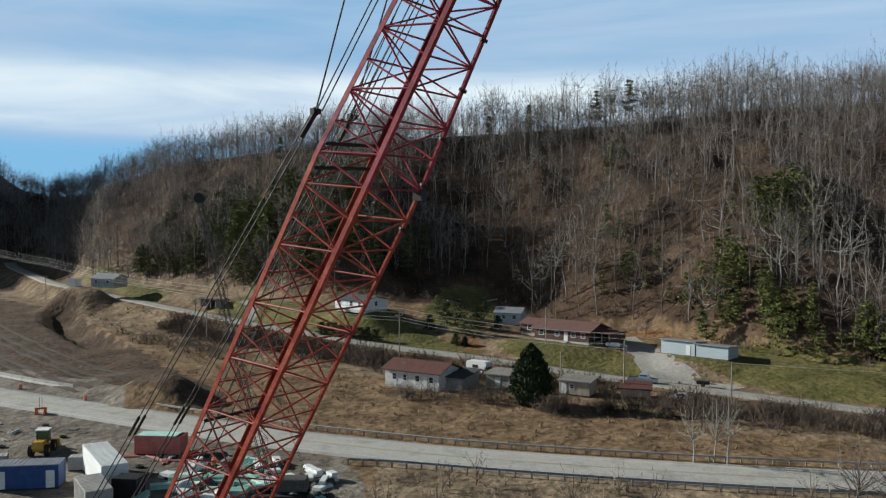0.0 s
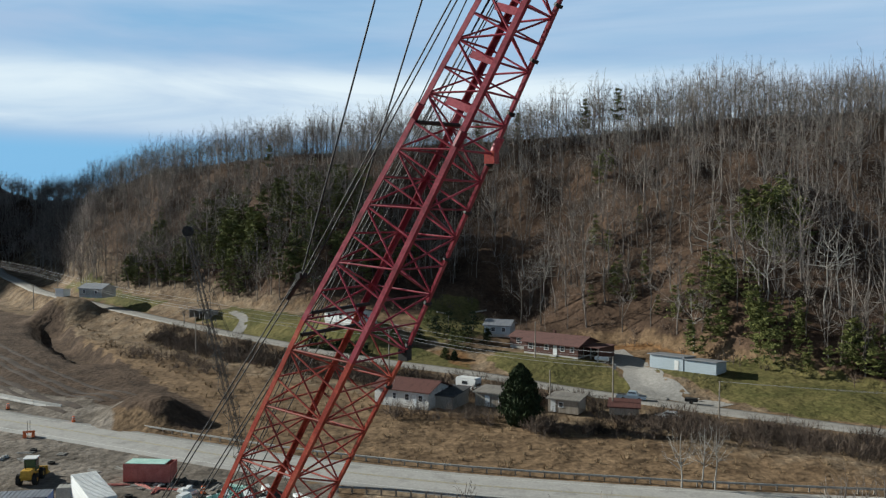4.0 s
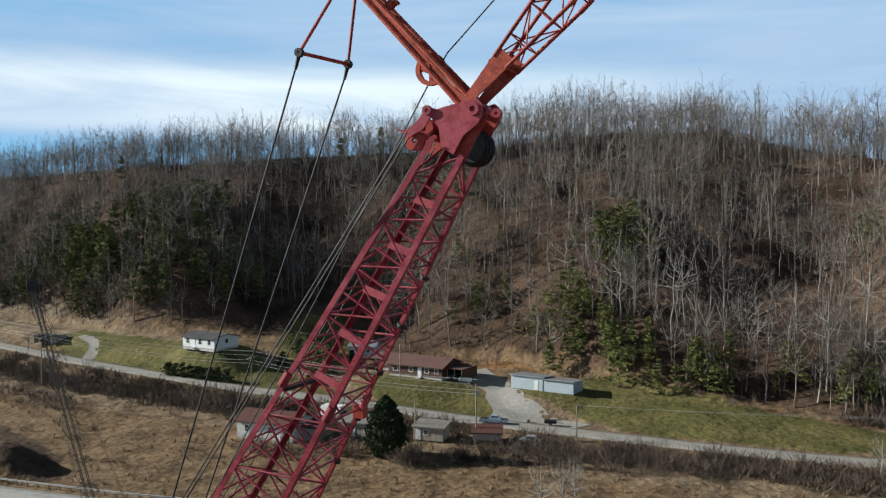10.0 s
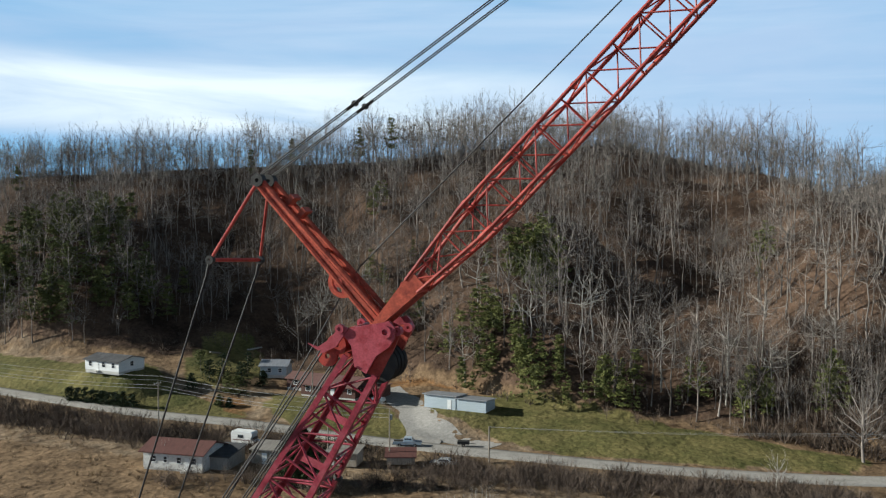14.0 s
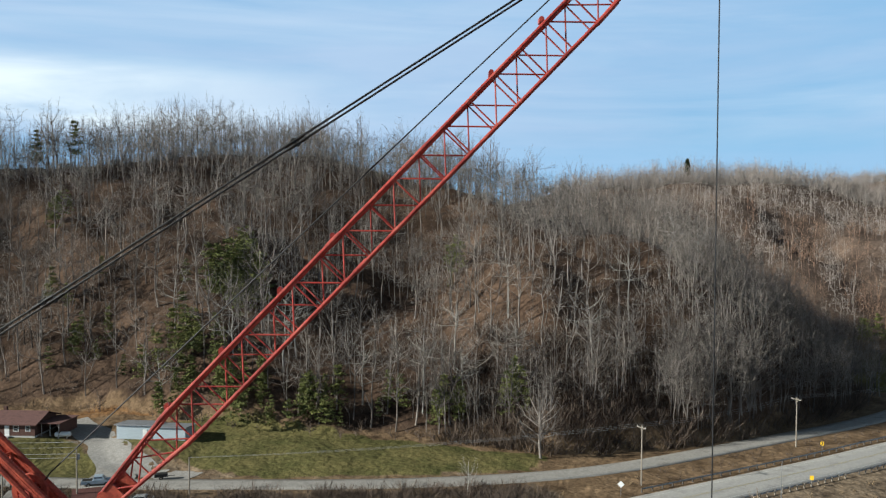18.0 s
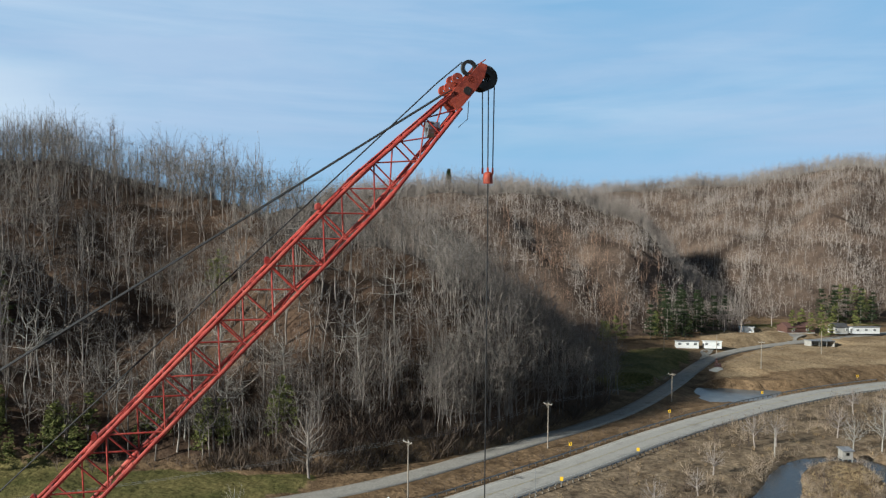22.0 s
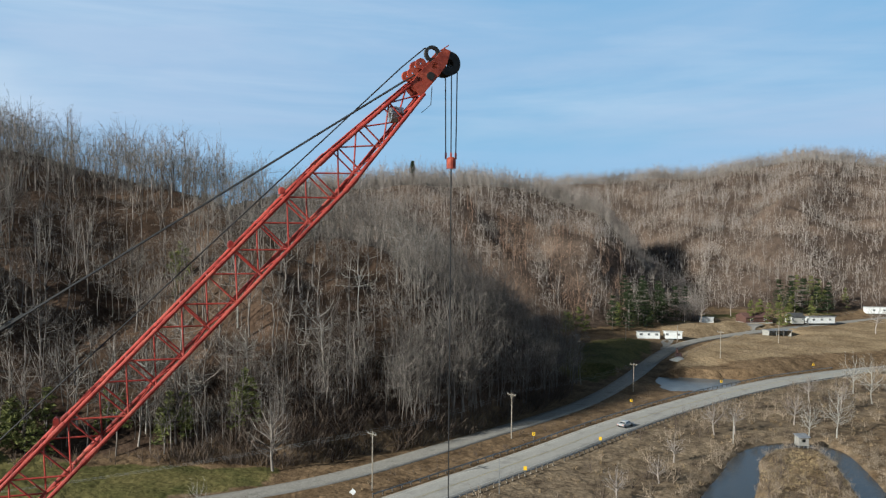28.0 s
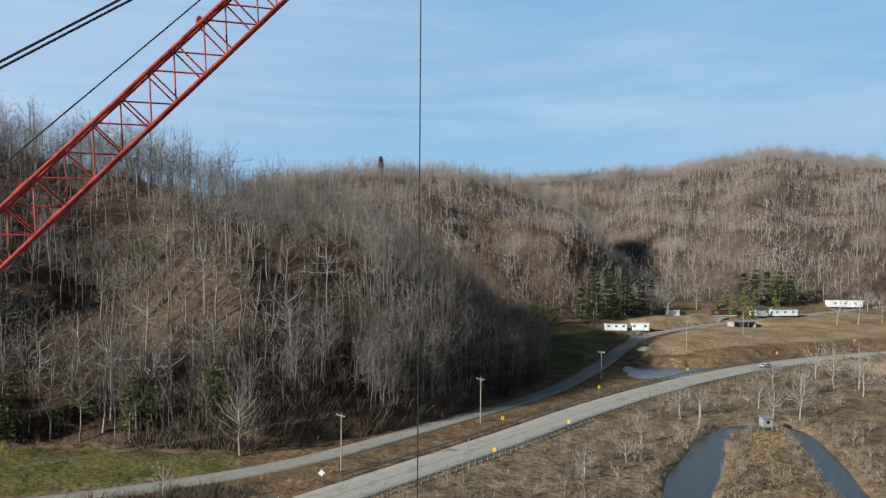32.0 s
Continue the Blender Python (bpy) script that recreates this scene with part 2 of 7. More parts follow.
def ground_material():
    m = bpy.data.materials.new("valley_ground")
    m.use_nodes = True
    nt = m.node_tree
    N, K = nt.nodes.new, nt.links.new
    b = nt.nodes["Principled BSDF"]
    b.inputs["Roughness"].default_value, b.inputs["Specular IOR Level"].default_value = 0.97, 0.1
    tc = N("ShaderNodeTexCoord")

    def tone(c0, c1, scale, detail=6.0):
        n, r = N("ShaderNodeTexNoise"), N("ShaderNodeValToRGB")
        n.inputs["Scale"].default_value, n.inputs["Detail"].default_value, n.inputs["Roughness"].default_value = scale, detail, 0.68
        K(tc.outputs["Object"], n.inputs["Vector"])
        r.color_ramp.elements[0].position, r.color_ramp.elements[1].position = 0.34, 0.66
        r.color_ramp.elements[0].color, r.color_ramp.elements[1].color = (*c0, 1), (*c1, 1)
        K(n.outputs["Fac"], r.inputs["Fac"])
        return r.outputs["Color"], n.outputs["Fac"]

    col, relief = tone((0.115, 0.074, 0.043), (0.33, 0.222, 0.132), 0.2, 9.0)     # dry winter grass
    for name, c0, c1, scale in (("litter", (0.038, 0.025, 0.018), (0.158, 0.101, 0.069), 0.06), ("brushy", (0.115, 0.083, 0.058), (0.39, 0.295, 0.20), 0.2),
                                ("lawn", (0.085, 0.088, 0.030), (0.22, 0.185, 0.075), 0.10), ("earth", (0.058, 0.038, 0.026), (0.155, 0.105, 0.074), 0.11),
                                ("yard", (0.105, 0.086, 0.069), (0.31, 0.268, 0.228), 0.13), ("field", (0.26, 0.178, 0.105), (0.50, 0.37, 0.23), 0.09), ("rust", (0.20, 0.10, 0.042), (0.31, 0.175, 0.08), 0.3), ("oakleaf", (0.078, 0.056, 0.045), (0.22, 0.158, 0.122), 0.05)):
        c, _ = tone(c0, c1, scale)
        at, n, ma, mr, mix = N("ShaderNodeAttribute"), N("ShaderNodeTexNoise"), N("ShaderNodeMath"), N("ShaderNodeMapRange"), N("ShaderNodeMixRGB")
        at.attribute_name = name
        n.inputs["Scale"].default_value, n.inputs["Detail"].default_value = 0.35, 5.0
        K(tc.outputs["Object"], n.inputs["Vector"])
        ma.operation = "ADD"
        K(at.outputs["Fac"], ma.inputs[0])
        K(n.outputs["Fac"], ma.inputs[1])
        mr.inputs["From Min"].default_value, mr.inputs["From Max"].default_value = 0.82, 1.18
        K(ma.outputs[0], mr.inputs["Value"])
        K(mr.outputs[0], mix.inputs[0])
        K(col, mix.inputs[1])
        K(c, mix.inputs[2])
        col = mix.outputs[0]
    fine, fr, fm = N("ShaderNodeTexNoise"), N("ShaderNodeMapRange"), N("ShaderNodeMixRGB")
    fine.inputs["Scale"].default_value, fine.inputs["Detail"].default_value, fine.inputs["Roughness"].default_value = 1.1, 7.0, 0.75
    K(tc.outputs["Object"], fine.inputs["Vector"])
    K(fine.outputs["Fac"], fr.inputs["Value"])
    fr.inputs["From Min"].default_value, fr.inputs["From Max"].default_value = 0.3, 0.7
    fr.inputs["To Min"].default_value, fr.inputs["To Max"].default_value = 0.4, 1.16
    fm.blend_type, fm.inputs[0].default_value = "MULTIPLY", 1.0
    K(col, fm.inputs[1])
    K(fr.outputs[0], fm.inputs[2])
    K(fm.outputs[0], b.inputs["Base Color"])
    bp, nb = N("ShaderNodeBump"), N("ShaderNodeTexNoise")
    nb.inputs["Scale"].default_value, nb.inputs["Detail"].default_value = 0.7, 6.0
    K(tc.outputs["Object"], nb.inputs["Vector"])
    bp.inputs["Strength"].default_value, bp.inputs["Distance"].default_value = 0.9, 0.5
    K(nb.outputs["Fac"], bp.inputs["Height"])
    K(bp.outputs[0], b.inputs["Normal"])
    return m


GROUND = ground_material()


# ---- mesh building ----
class MB:
    """Collects vertices and faces of one mesh."""

    def __init__(self):
        self.v, self.f = [], []

    def add(self, verts, faces):
        k = len(self.v)
        self.v += [tuple(p) for p in verts]
        self.f += [tuple(i + k for i in q) for q in faces]
        return self

    def box(self, c, s, m=None, taper=1.0):
        x, y, z = s[0] / 2, s[1] / 2, s[2] / 2
        vs = [Vector((sx * x * (taper if sz > 0 else 1), sy * y * (taper if sz > 0 else 1), sz * z)) for sz in (-1, 1) for sx, sy in ((-1, -1), (1, -1), (1, 1), (-1, 1))]
        if m is not None:
            vs = [m @ p for p in vs]
        return self.add([p + Vector(c) for p in vs], [(3, 2, 1, 0), (4, 5, 6, 7), (0, 1, 5, 4), (1, 2, 6, 5), (2, 3, 7, 6), (3, 0, 4, 7)])

    def tube(self, p0, p1, r0, r1=None, n=8, caps=True):
        p0, p1 = Vector(p0), Vector(p1)
        r1 = r0 if r1 is None else r1
        a = (p1 - p0).normalized()
        e = a.cross(Vector((0, 0, 1)) if abs(a.z) < 0.9 else Vector((1, 0, 0))).normalized()
        g = a.cross(e)
        ring = [e * math.cos(2 * math.pi * i / n) + g * math.sin(2 * math.pi * i / n) for i in range(n)]
        fs = [(i, (i + 1) % n, n + (i + 1) % n, n + i) for i in range(n)]
        if caps:
            fs += [tuple(range(n - 1, -1, -1)), tuple(range(n, 2 * n))]
        return self.add([p0 + d * r0 for d in ring] + [p1 + d * r1 for d in ring], fs)

    def run(self, pts, r, n=6):
        pts = [Vector(p) for p in pts]
        vs, fs = [], []
        for i, p in enumerate(pts):
            a = (pts[min(i + 1, len(pts) - 1)] - pts[max(i - 1, 0)]).normalized()
            e = a.cross(Vector((0, 0, 1)) if abs(a.z) < 0.9 else Vector((1, 0, 0))).normalized()
            g = a.cross(e)
            vs += [p + (e * math.cos(2 * math.pi * k / n) + g * math.sin(2 * math.pi * k / n)) * r for k in range(n)]
            if i:
                fs += [((i - 1) * n + k, (i - 1) * n + (k + 1) % n, i * n + (k + 1) % n, i * n + k) for k in range(n)]
        fs += [tuple(range(n - 1, -1, -1)), tuple(range((len(pts) - 1) * n, len(pts) * n))]
        return self.add(vs, fs)

    def plate(self, outline, thick, axis="y", at=0.0):
        """An outline in two axes, extruded to both sides of a plane."""
        n = len(outline)
        def put(p, k):
            o = at + k * thick / 2
            return {"y": (p[0], o, p[1]), "x": (o, p[0], p[1]), "z": (p[0], p[1], o)}[axis]
        vs = [put(p, -1) for p in outline] + [put(p, 1) for p in outline]
        fs = [tuple(range(n)), tuple(range(2 * n - 1, n - 1, -1))] + [(i + n, (i + 1) % n + n, (i + 1) % n, i) for i in range(n)]
        return self.add(vs, fs)

    def wheel(self, c, r, thick, axis="y", hole=0.0, n=20, groove=0.0):
        c = Vector(c)
        d = {"x": 0, "y": 1, "z": 2}[axis]
        o = [k for k in range(3) if k != d]
        prof = [(hole, -thick / 2), (r, -thick / 2), (r - groove, 0), (r, thick / 2), (hole, thick / 2)] if groove else [(hole, -thick / 2), (r, -thick / 2), (r, thick / 2), (hole, thick / 2)]
        vs, fs, m = [], [], len(prof)
        for i in range(n):
            a = 2 * math.pi * i / n
            for q, w in prof:
                p = [0, 0, 0]
                p[o[0]], p[o[1]], p[d] = q * math.cos(a), q * math.sin(a), w
                vs.append(c + Vector(p))
            for j in range(m):
                k, l = i * m, (i + 1) % n * m
                fs.append((k + j, k + (j + 1) % m, l + (j + 1) % m, l + j))
        return self.add(vs, fs)

    def mesh(self, name, mat):
        me = bpy.data.meshes.new(name)
        me.from_pydata(self.v, [], self.f)
        me.materials.append(mat)
        me.update()
        return me


def part(name, mb, mat, parent=None, label="", at=None):
    ob = new(name, mb.mesh(name, mat) if isinstance(mb, MB) else mb)
    if parent is not None:
        ob.parent = parent
    if at is not None:
        ob.matrix_basis = at
    if label:
        ob["label"] = label
    return ob


def thing(name, m, label, category, group="", kind=""):
    ob = new(name)
    ob.empty_display_size = 0.3
    ob.matrix_basis = m
    return tagged(ob, label, category, group, kind)


def soup(name, verts, tris, mat, smooth=False):
    """A mesh object from arrays."""
    me = bpy.data.meshes.new(name)
    verts, tris = np.asarray(verts, np.float32), np.asarray(tris, np.int32)
    n = tris.shape[1]
    me.vertices.add(len(verts))
    me.vertices.foreach_set("co", verts.ravel())
    me.loops.add(tris.size)
    me.loops.foreach_set("vertex_index", tris.ravel())
    me.polygons.add(len(tris))
    me.polygons.foreach_set("loop_start", np.arange(0, tris.size, n, dtype=np.int32))
    me.polygons.foreach_set("loop_total", np.full(len(tris), n, np.int32))
    me.materials.append(mat)
    me.update(calc_edges=True)
    if smooth:
        me.polygons.foreach_set("use_smooth", np.ones(len(tris), bool))
    return new(name, me)


# ---- the lie of the land ----
# bearing (degrees from +y towards +x), foot distance, foot height, ridge distance, ridge height
# crests at bearings -37 to -30 are unseen, raised to shade the left slope
HILL_NEAR = np.array([
    (-70, 480, 6, 760, 70), (-42, 480, 6, 640, 60), (-37, 440, 6, 580, 100), (-33, 430, 6, 560, 118), (-30, 440, 6, 600, 112), (-28.4, 480, 6, 700, 72), (-26.5, 500, 6, 720, 52), (-24.5, 440, 6, 640, 44), (-22, 332, 7, 480, 44), (-18, 297, 7, 420, 54.8), (-10.7, 247, 7, 345, 57.3), (-5, 230, 8, 322, 58.3),
    (0, 222, 7, 312, 60), (4.4, 214, 5, 306, 61), (12.4, 206, 4, 300, 63), (20.6, 184, 3.5, 328, 70), (27.5, 173, 2.5, 332, 70), (34.4, 172, 1.5, 288, 58),
    (38, 172, 1, 272, 53.5), (43, 168, 0.3, 258, 46), (47, 174, 0, 252, 43), (52.5, 182, 0, 247, 34.5), (55, 191, 0, 246, 28), (57.6, 205, 0, 248, 18.5), (60.2, 221, 0, 254, 6), (62.5, 238, 0, 270, 0), (80, 250, 0, 285, 0)])
# how tall the trees grow on the near hill, by bearing
GROWTH = np.array([(-22, 0.8), (4, 0.9), (14, 0.94), (24, 1.0), (38, 1.0), (50, 0.88), (62, 0.8)])
HILL_FRONT = np.array([
    (30, 300, 2, 460, 33), (43, 300, 2, 470, 60.8), (51.5, 310, 2, 482, 69.5), (56, 326, 2, 500, 69), (60.3, 342, 2, 505, 64), (64, 358, 2, 500, 53), (67.3, 380, 2, 490, 20), (70.5, 398, 2, 470, 3), (73.5, 900, 2, 910, 2)])
HILL_BACK = np.array([
    (30, 560, 2, 820, 40), (56, 560, 2, 800, 66), (60, 540, 2, 780, 76), (66, 520, 2, 770, 82), (70.8, 455, 2, 760, 85), (76.8, 455, 2, 750, 99), (81, 486, 2, 745, 90), (95, 500, 2, 740, 72),
    (130, 420, 2, 620, 60), (180, 330, 2, 560, 50), (240, 330, 2, 560, 45), (290, 480, 4, 800, 50)])
# how the slope bellies out on spurs (below 1) or sags in hollows (above 1), by bearing
BELLY = np.array([(-30, 1.0), (-14, 0.95), (-8, 0.75), (-3, 1.1), (1, 1.9), (5, 1.8), (10, 1.05), (17, 0.72), (24, 0.8), (30, 1.15), (35, 1.0), (41, 0.75), (48, 0.62), (58, 0.6), (62, 0.8)])
PADS = ((-20, 208.5, 9, 7.6), (27, 190, 13, 3.1), (50, 167, 8, 3.0), (-112, 275, 12, 7.6), (-3, 152, 9, -0.1), (12, 151, 8, 0.1), (-70, 80, 60, 0.0), (325, 131, 15, 1.0), (361, 96, 9, 0.9), (412, 96, 14, 1.4), (398, 115, 10, 1.4), (380, 131, 6, 1.5))
HIGHWAY = ((-262, 350), (-240, 310), (-205, 250), (-155, 200), (-100, 158), (-74, 141), (-50, 129), (-22, 114.5), (0, 106.3), (14, 102.8), (32, 99.0), (50, 96.2), (75, 93.6), (102, 91.9), (130, 89.0),
           (155, 86.6), (180, 85.2), (206, 82.2), (238, 76.6), (266, 69.0), (294, 57.5), (325, 39.0), (365, 8), (420, -40), (520, -120))
LANEWAY = ((-222, 436), (-204, 404), (-148, 322), (-88, 258), (-52, 222), (-11, 186), (6, 176), (24, 161), (40, 148.5), (50, 142), (60, 135.5), (68, 130), (84, 121), (100, 114),
           (112, 110.3), (124, 107.8), (140, 106.2), (159, 104.5), (180, 102.3), (200, 101.4), (222, 103.5), (250, 108.3), (278.5, 114.3), (300, 118), (314, 119.2), (330, 118.5), (345.5, 115.5), (360, 111.5), (375.6, 106.3), (395, 99.5), (415.5, 91.9), (460, 74), (520, 50))
CREEK = ((122, 38), (140, 45.5), (152, 48), (166, 50), (180, 53.5), (190, 53), (199, 48), (200, 41), (186, 34), (172, 28), (158, 23), (140, 14), (110, 4))
POND_WIDTH = (2, 3.2, 3.5, 2.8, 1.7, 1.3, 1.2, 1.4, 1.7, 1.8, 1.8, 1.8, 1.8)


def dense(line, step=2.0):
    """Even points along a smoothed line."""
    p = np.array(line, float)
    t = np.r_[0, np.cumsum(np.hypot(*np.diff(p[:, :2], axis=0).T))]
    s = np.arange(0, t[-1], step)
    q = np.stack([np.interp(s, t, p[:, k]) for k in range(p.shape[1])], 1)
    for _ in range(int(24 / step)):
        q[1:-1] = (q[:-2] + 2 * q[1:-1] + q[2:]) / 4
    return q


HW, LN = dense(HIGHWAY), dense(LANEWAY)
CK = dense([(*p, w) for p, w in zip(CREEK, POND_WIDTH)], 1.5)


def away(x, y, line):
    """The distance from points to a dense line, and the nearest index."""
    best, idx = np.full(x.shape, 1e9), np.zeros(x.shape, int)
    for i, q in enumerate(line):
        dd = (x - q[0]) ** 2 + (y - q[1]) ** 2
        m = dd < best
        best[m], idx[m] = dd[m], i
    return np.sqrt(best), idx


def ease(t):
    t = np.clip(t, 0, 1)
    return t * t * (3 - 2 * t)


def waves(x, y, size, seed):
    """Smooth noise of about -1 to 1 at the given size in metres."""
    g = np.random.RandomState(seed)
    out = 0
    for _ in range(7):
        a, ph, k = g.uniform(0, 6.28), g.uniform(0, 6.28), 6.28 / size * g.uniform(0.6, 1.7)
        out = out + np.sin((x * np.cos(a) + y * np.sin(a)) * k + ph)
    return out / 3.2


def hill(az, r, table, gully, belly=1.0):
    foot, fz, ridge, rz = (np.interp(az, table[:, 0], table[:, k]) for k in (1, 2, 3, 4))
    t = (r - foot) / np.maximum(ridge - foot, 1)
    tb = np.clip(t, 0, 1) ** belly
    up = fz + (rz - fz) * (0.62 * tb + 0.38 * np.sin(tb * 1.5708))
    up = up + gully * 6.5 * np.clip(t * (1.02 - t) * 4, 0, 1) * np.clip((rz - fz) / 40, 0, 1)
    z = np.where(t < 0, fz * ease((r - 0.78 * foot) / (0.22 * foot)), up)
    return np.where(t > 1, np.maximum(rz - (r - ridge) ** 2 / (np.abs(r - ridge) + 60) * 0.3, 3.0), z), t


def lane_height(x):
    return np.interp(x, (-330, -216, -148, -88, -52, -11, 24, 60, 110, 460), (8, 6.5, 5, 3.6, 2.6, 1.7, 1.0, 0.6, 0.05, 0.6))


def ground_z(x, y):
    x, y = np.atleast_1d(np.asarray(x, float)), np.atleast_1d(np.asarray(y, float))
    az, r = np.degrees(np.arctan2(x, y)), np.hypot(x, y)
    gully = waves(x, y, 62, 5) * 0.7 + waves(x, y, 24, 6) * 0.3
    za, _ = hill(az, r, HILL_NEAR, gully, np.interp(az, BELLY[:, 0], BELLY[:, 1]))
    zb, _ = hill(np.where(az < -80, az + 360, az), r, HILL_BACK, gully * 0.9)
    zf, _ = hill(az, r, HILL_FRONT, gully)
    za = np.where(az < -80, 0, za)
    zb = np.where((az > -80) & (az < 30), 0, zb)
    zf = np.where((az < 30) | (az > 73), 0, zf)
    z = np.maximum(np.maximum(za, zb), zf)
    z = z - 0.22 + 0.16 * waves(x, y, 17, 7) + 0.1 * waves(x, y, 6, 8)
    for px, py, rad, pz in PADS:
        w = ease(1.6 - np.hypot(x - px, y - py) / rad)
        z = z * (1 - w) + pz * w
    d, _ = away(x, y, LN[::2])
    w = ease((np.where(x > 250, 12, 9) - d) / 6.0)
    z = z * (1 - w) + (lane_height(x) - np.where(x > 250, 0.3, 0.12)) * w
    d, _ = away(x, y, HW[::2])
    w = ease((13 - d) / 6.5)
    z = z * (1 - w) - 0.12 * w
    ck, i = away(x, y, CK)
    w = ease((CK[i, 2] + 2.5 - ck) / 3.5)
    z = z * (1 - w) - 2.2 * w
    for px, py, rad in ((258, 91.5, 13),):
        w = ease(1.5 - np.hypot((x - px) / 1.6, y - py) / rad)
        z = z - 1.3 * w
    d, _ = away(x, y, CUT)
    z = z - 3.2 * ease((5.0 - d) / 2.2)
    for px, py, rad, up in BANKS:
        z = z + up * ease(1.25 - np.hypot(x - px, y - py) / rad)
    return z


# heaps and cuts of the earthworks beyond the highway: x, y, radius, height
BANKS = ((-47, 141, 8, 3.4), (-42, 136.5, 5, 1.8), (-56, 152, 12, 1.2), (-108, 250, 10, 0.5), (-130, 280, 14, 0.5))


CUT = dense(((-118, 262), (-112, 250), (-106, 239), (-96, 224), (-86, 209), (-77, 197)))


def gz(x, y):
    return float(ground_z(x, y)[0])


def inside(x, y, poly):
    p = np.array(poly, float)
    res = np.zeros(x.shape, bool)
    for (x0, y0), (x1, y1) in zip(p, np.roll(p, -1, 0)):
        c = (y0 > y) != (y1 > y)
        with np.errstate(divide="ignore", invalid="ignore"):
            res ^= c & (x < (x1 - x0) * (y - y0) / (y1 - y0) + x0)
    return res


LAWNS = (((43, 170), (50, 158), (58, 142), (74, 131), (104, 117), (113, 122), (100, 136), (86, 150), (72, 166), (60, 178)),
         ((12, 186), (17, 173), (30, 160), (40, 152), (43, 160), (39, 172), (36, 180), (25, 187), (15, 193)),
         ((-68, 246), (-52, 225), (-30, 205.5), (-9, 187), (6, 177), (9, 184), (-4, 198), (-8, 206), (-14, 218), (-32, 228), (-46, 240), (-58, 252)),
         ((-4, 204), (2, 200), (14, 206), (17, 216), (12, 236), (2, 238), (-5, 222)), ((-150, 345), (-120, 298), (-90, 264), (-84, 270), (-100, 286), (-126, 320)), ((232, 112), (262, 116), (300, 124), (318, 132), (290, 142), (250, 140), (228, 126)),
         ((355, 130), (400, 110), (450, 90), (450, 110), (400, 140), (360, 150)))
EARTH = (((-240, 330), (-170, 262), (-110, 190), (-66, 146), (-40, 132), (-34, 131), (-38, 146), (-56, 172), (-72, 198), (-92, 228), (-112, 262), (-180, 330)),)
LOT = (((262, 98), (284, 84), (320, 62), (352, 40), (420, 20), (440, 70), (404, 92), (370, 104), (340, 112), (300, 112), (280, 108)), ((330, 122), (352, 118), (400, 102), (440, 96), (440, 112), (400, 128), (350, 140), (330, 134)))
YARD = (((-140, 40), (-130, 140), (-100, 160), (-78, 158), (-60, 140), (-12, 105), (-8, 92), (-10, 40)), ((-84, 168), (-100, 158), (-74, 141), (-50, 130), (-52, 142), (-70, 160)))
RUST = (((-2, 196), (8, 182), (11, 186), (6, 196)), ((20, 205), (48, 198), (56, 186), (44, 190), (38, 202)), ((40, 46), (26, 80), (8, 86), (10, 70)))


def build_ground():
    azs = np.concatenate([np.arange(-45, 100, 0.55), np.arange(100, 315, 4.0)])
    rs = np.concatenate([[0.0], np.arange(10, 80, 5), np.arange(80, 340, 2.2), np.arange(340, 450, 3.0), np.arange(450, 860, 7), np.geomspace(870, 4200, 22)])
    A, R = np.meshgrid(np.radians(azs), rs)
    X, Y = R * np.sin(A), R * np.cos(A)
    Z = ground_z(X.ravel(), Y.ravel())
    n, m = len(azs), len(rs)
    i, j = np.meshgrid(np.arange(m - 1), np.arange(n), indexing="ij")
    jn = (j + 1) % n
    quads = np.stack([i * n + j, i * n + jn, (i + 1) * n + jn, (i + 1) * n + j], -1).reshape(-1, 4)[:, ::-1]
    ob = soup("ground", np.stack([X.ravel(), Y.ravel(), Z], 1), quads, GROUND, smooth=True)
    x, y = X.ravel(), Y.ravel()
    az, r = np.degrees(np.arctan2(x, y)), np.hypot(x, y)
    fa, fb = np.interp(az, HILL_NEAR[:, 0], HILL_NEAR[:, 1]), np.interp(np.where(az < -80, az + 360, az), HILL_BACK[:, 0], HILL_BACK[:, 1])
    fb = np.where((az > 30) & (az < 73), np.minimum(fb, np.interp(az, HILL_FRONT[:, 0], HILL_FRONT[:, 1])), fb)
    litter = np.where((az > -80) & (az < 61), ease((r - fa) / 10 + 0.3), ease((r - fb) / 14 + 0.3))
    litter = np.maximum(litter, np.where((az > 40) & (az < 100), ease((r - fb) / 14 + 0.3), 0))
    hedge, _ = away(x, y, LN[::2])
    hw, side = away(x, y, HW[::2])
    south = y < HW[::2][side, 1]
    brushy = 0.55 * ease((16 - np.abs(hedge - 13)) / 10) * (x < 100) + 0.75 * (ease((44 - hw) / 30) * south * (x > -8)) + 0.5 * south * (x > 45)
    cover = {"litter": litter, "brushy": np.clip(brushy, 0, 0.75), "lawn": sum(inside(x, y, p) for p in LAWNS) * 0.95, "earth": sum(inside(x, y, p) for p in EARTH) * 0.9,
             "yard": np.clip(sum(inside(x, y, p) for p in YARD), 0, 1) * 0.85, "oakleaf": np.where((az > 43) & (az < 100) & (r > fb - 6), ease((r - fb) / 14 + 0.4), 0) * 0.75, "field": np.clip(sum(inside(x, y, p) for p in LOT), 0, 1) * 0.8, "rust": np.clip(sum(inside(x, y, p) for p in RUST), 0, 1) * 0.62}
    for name, val in cover.items():
        a = ob.data.attributes.new(name, "FLOAT", "POINT")
        a.data.foreach_set("value", np.asarray(val, np.float32))
    tagged(ob, "valley floor of dry winter grass, lawns, bare earth and leaf litter", "ground", kind="structure")


build_ground()


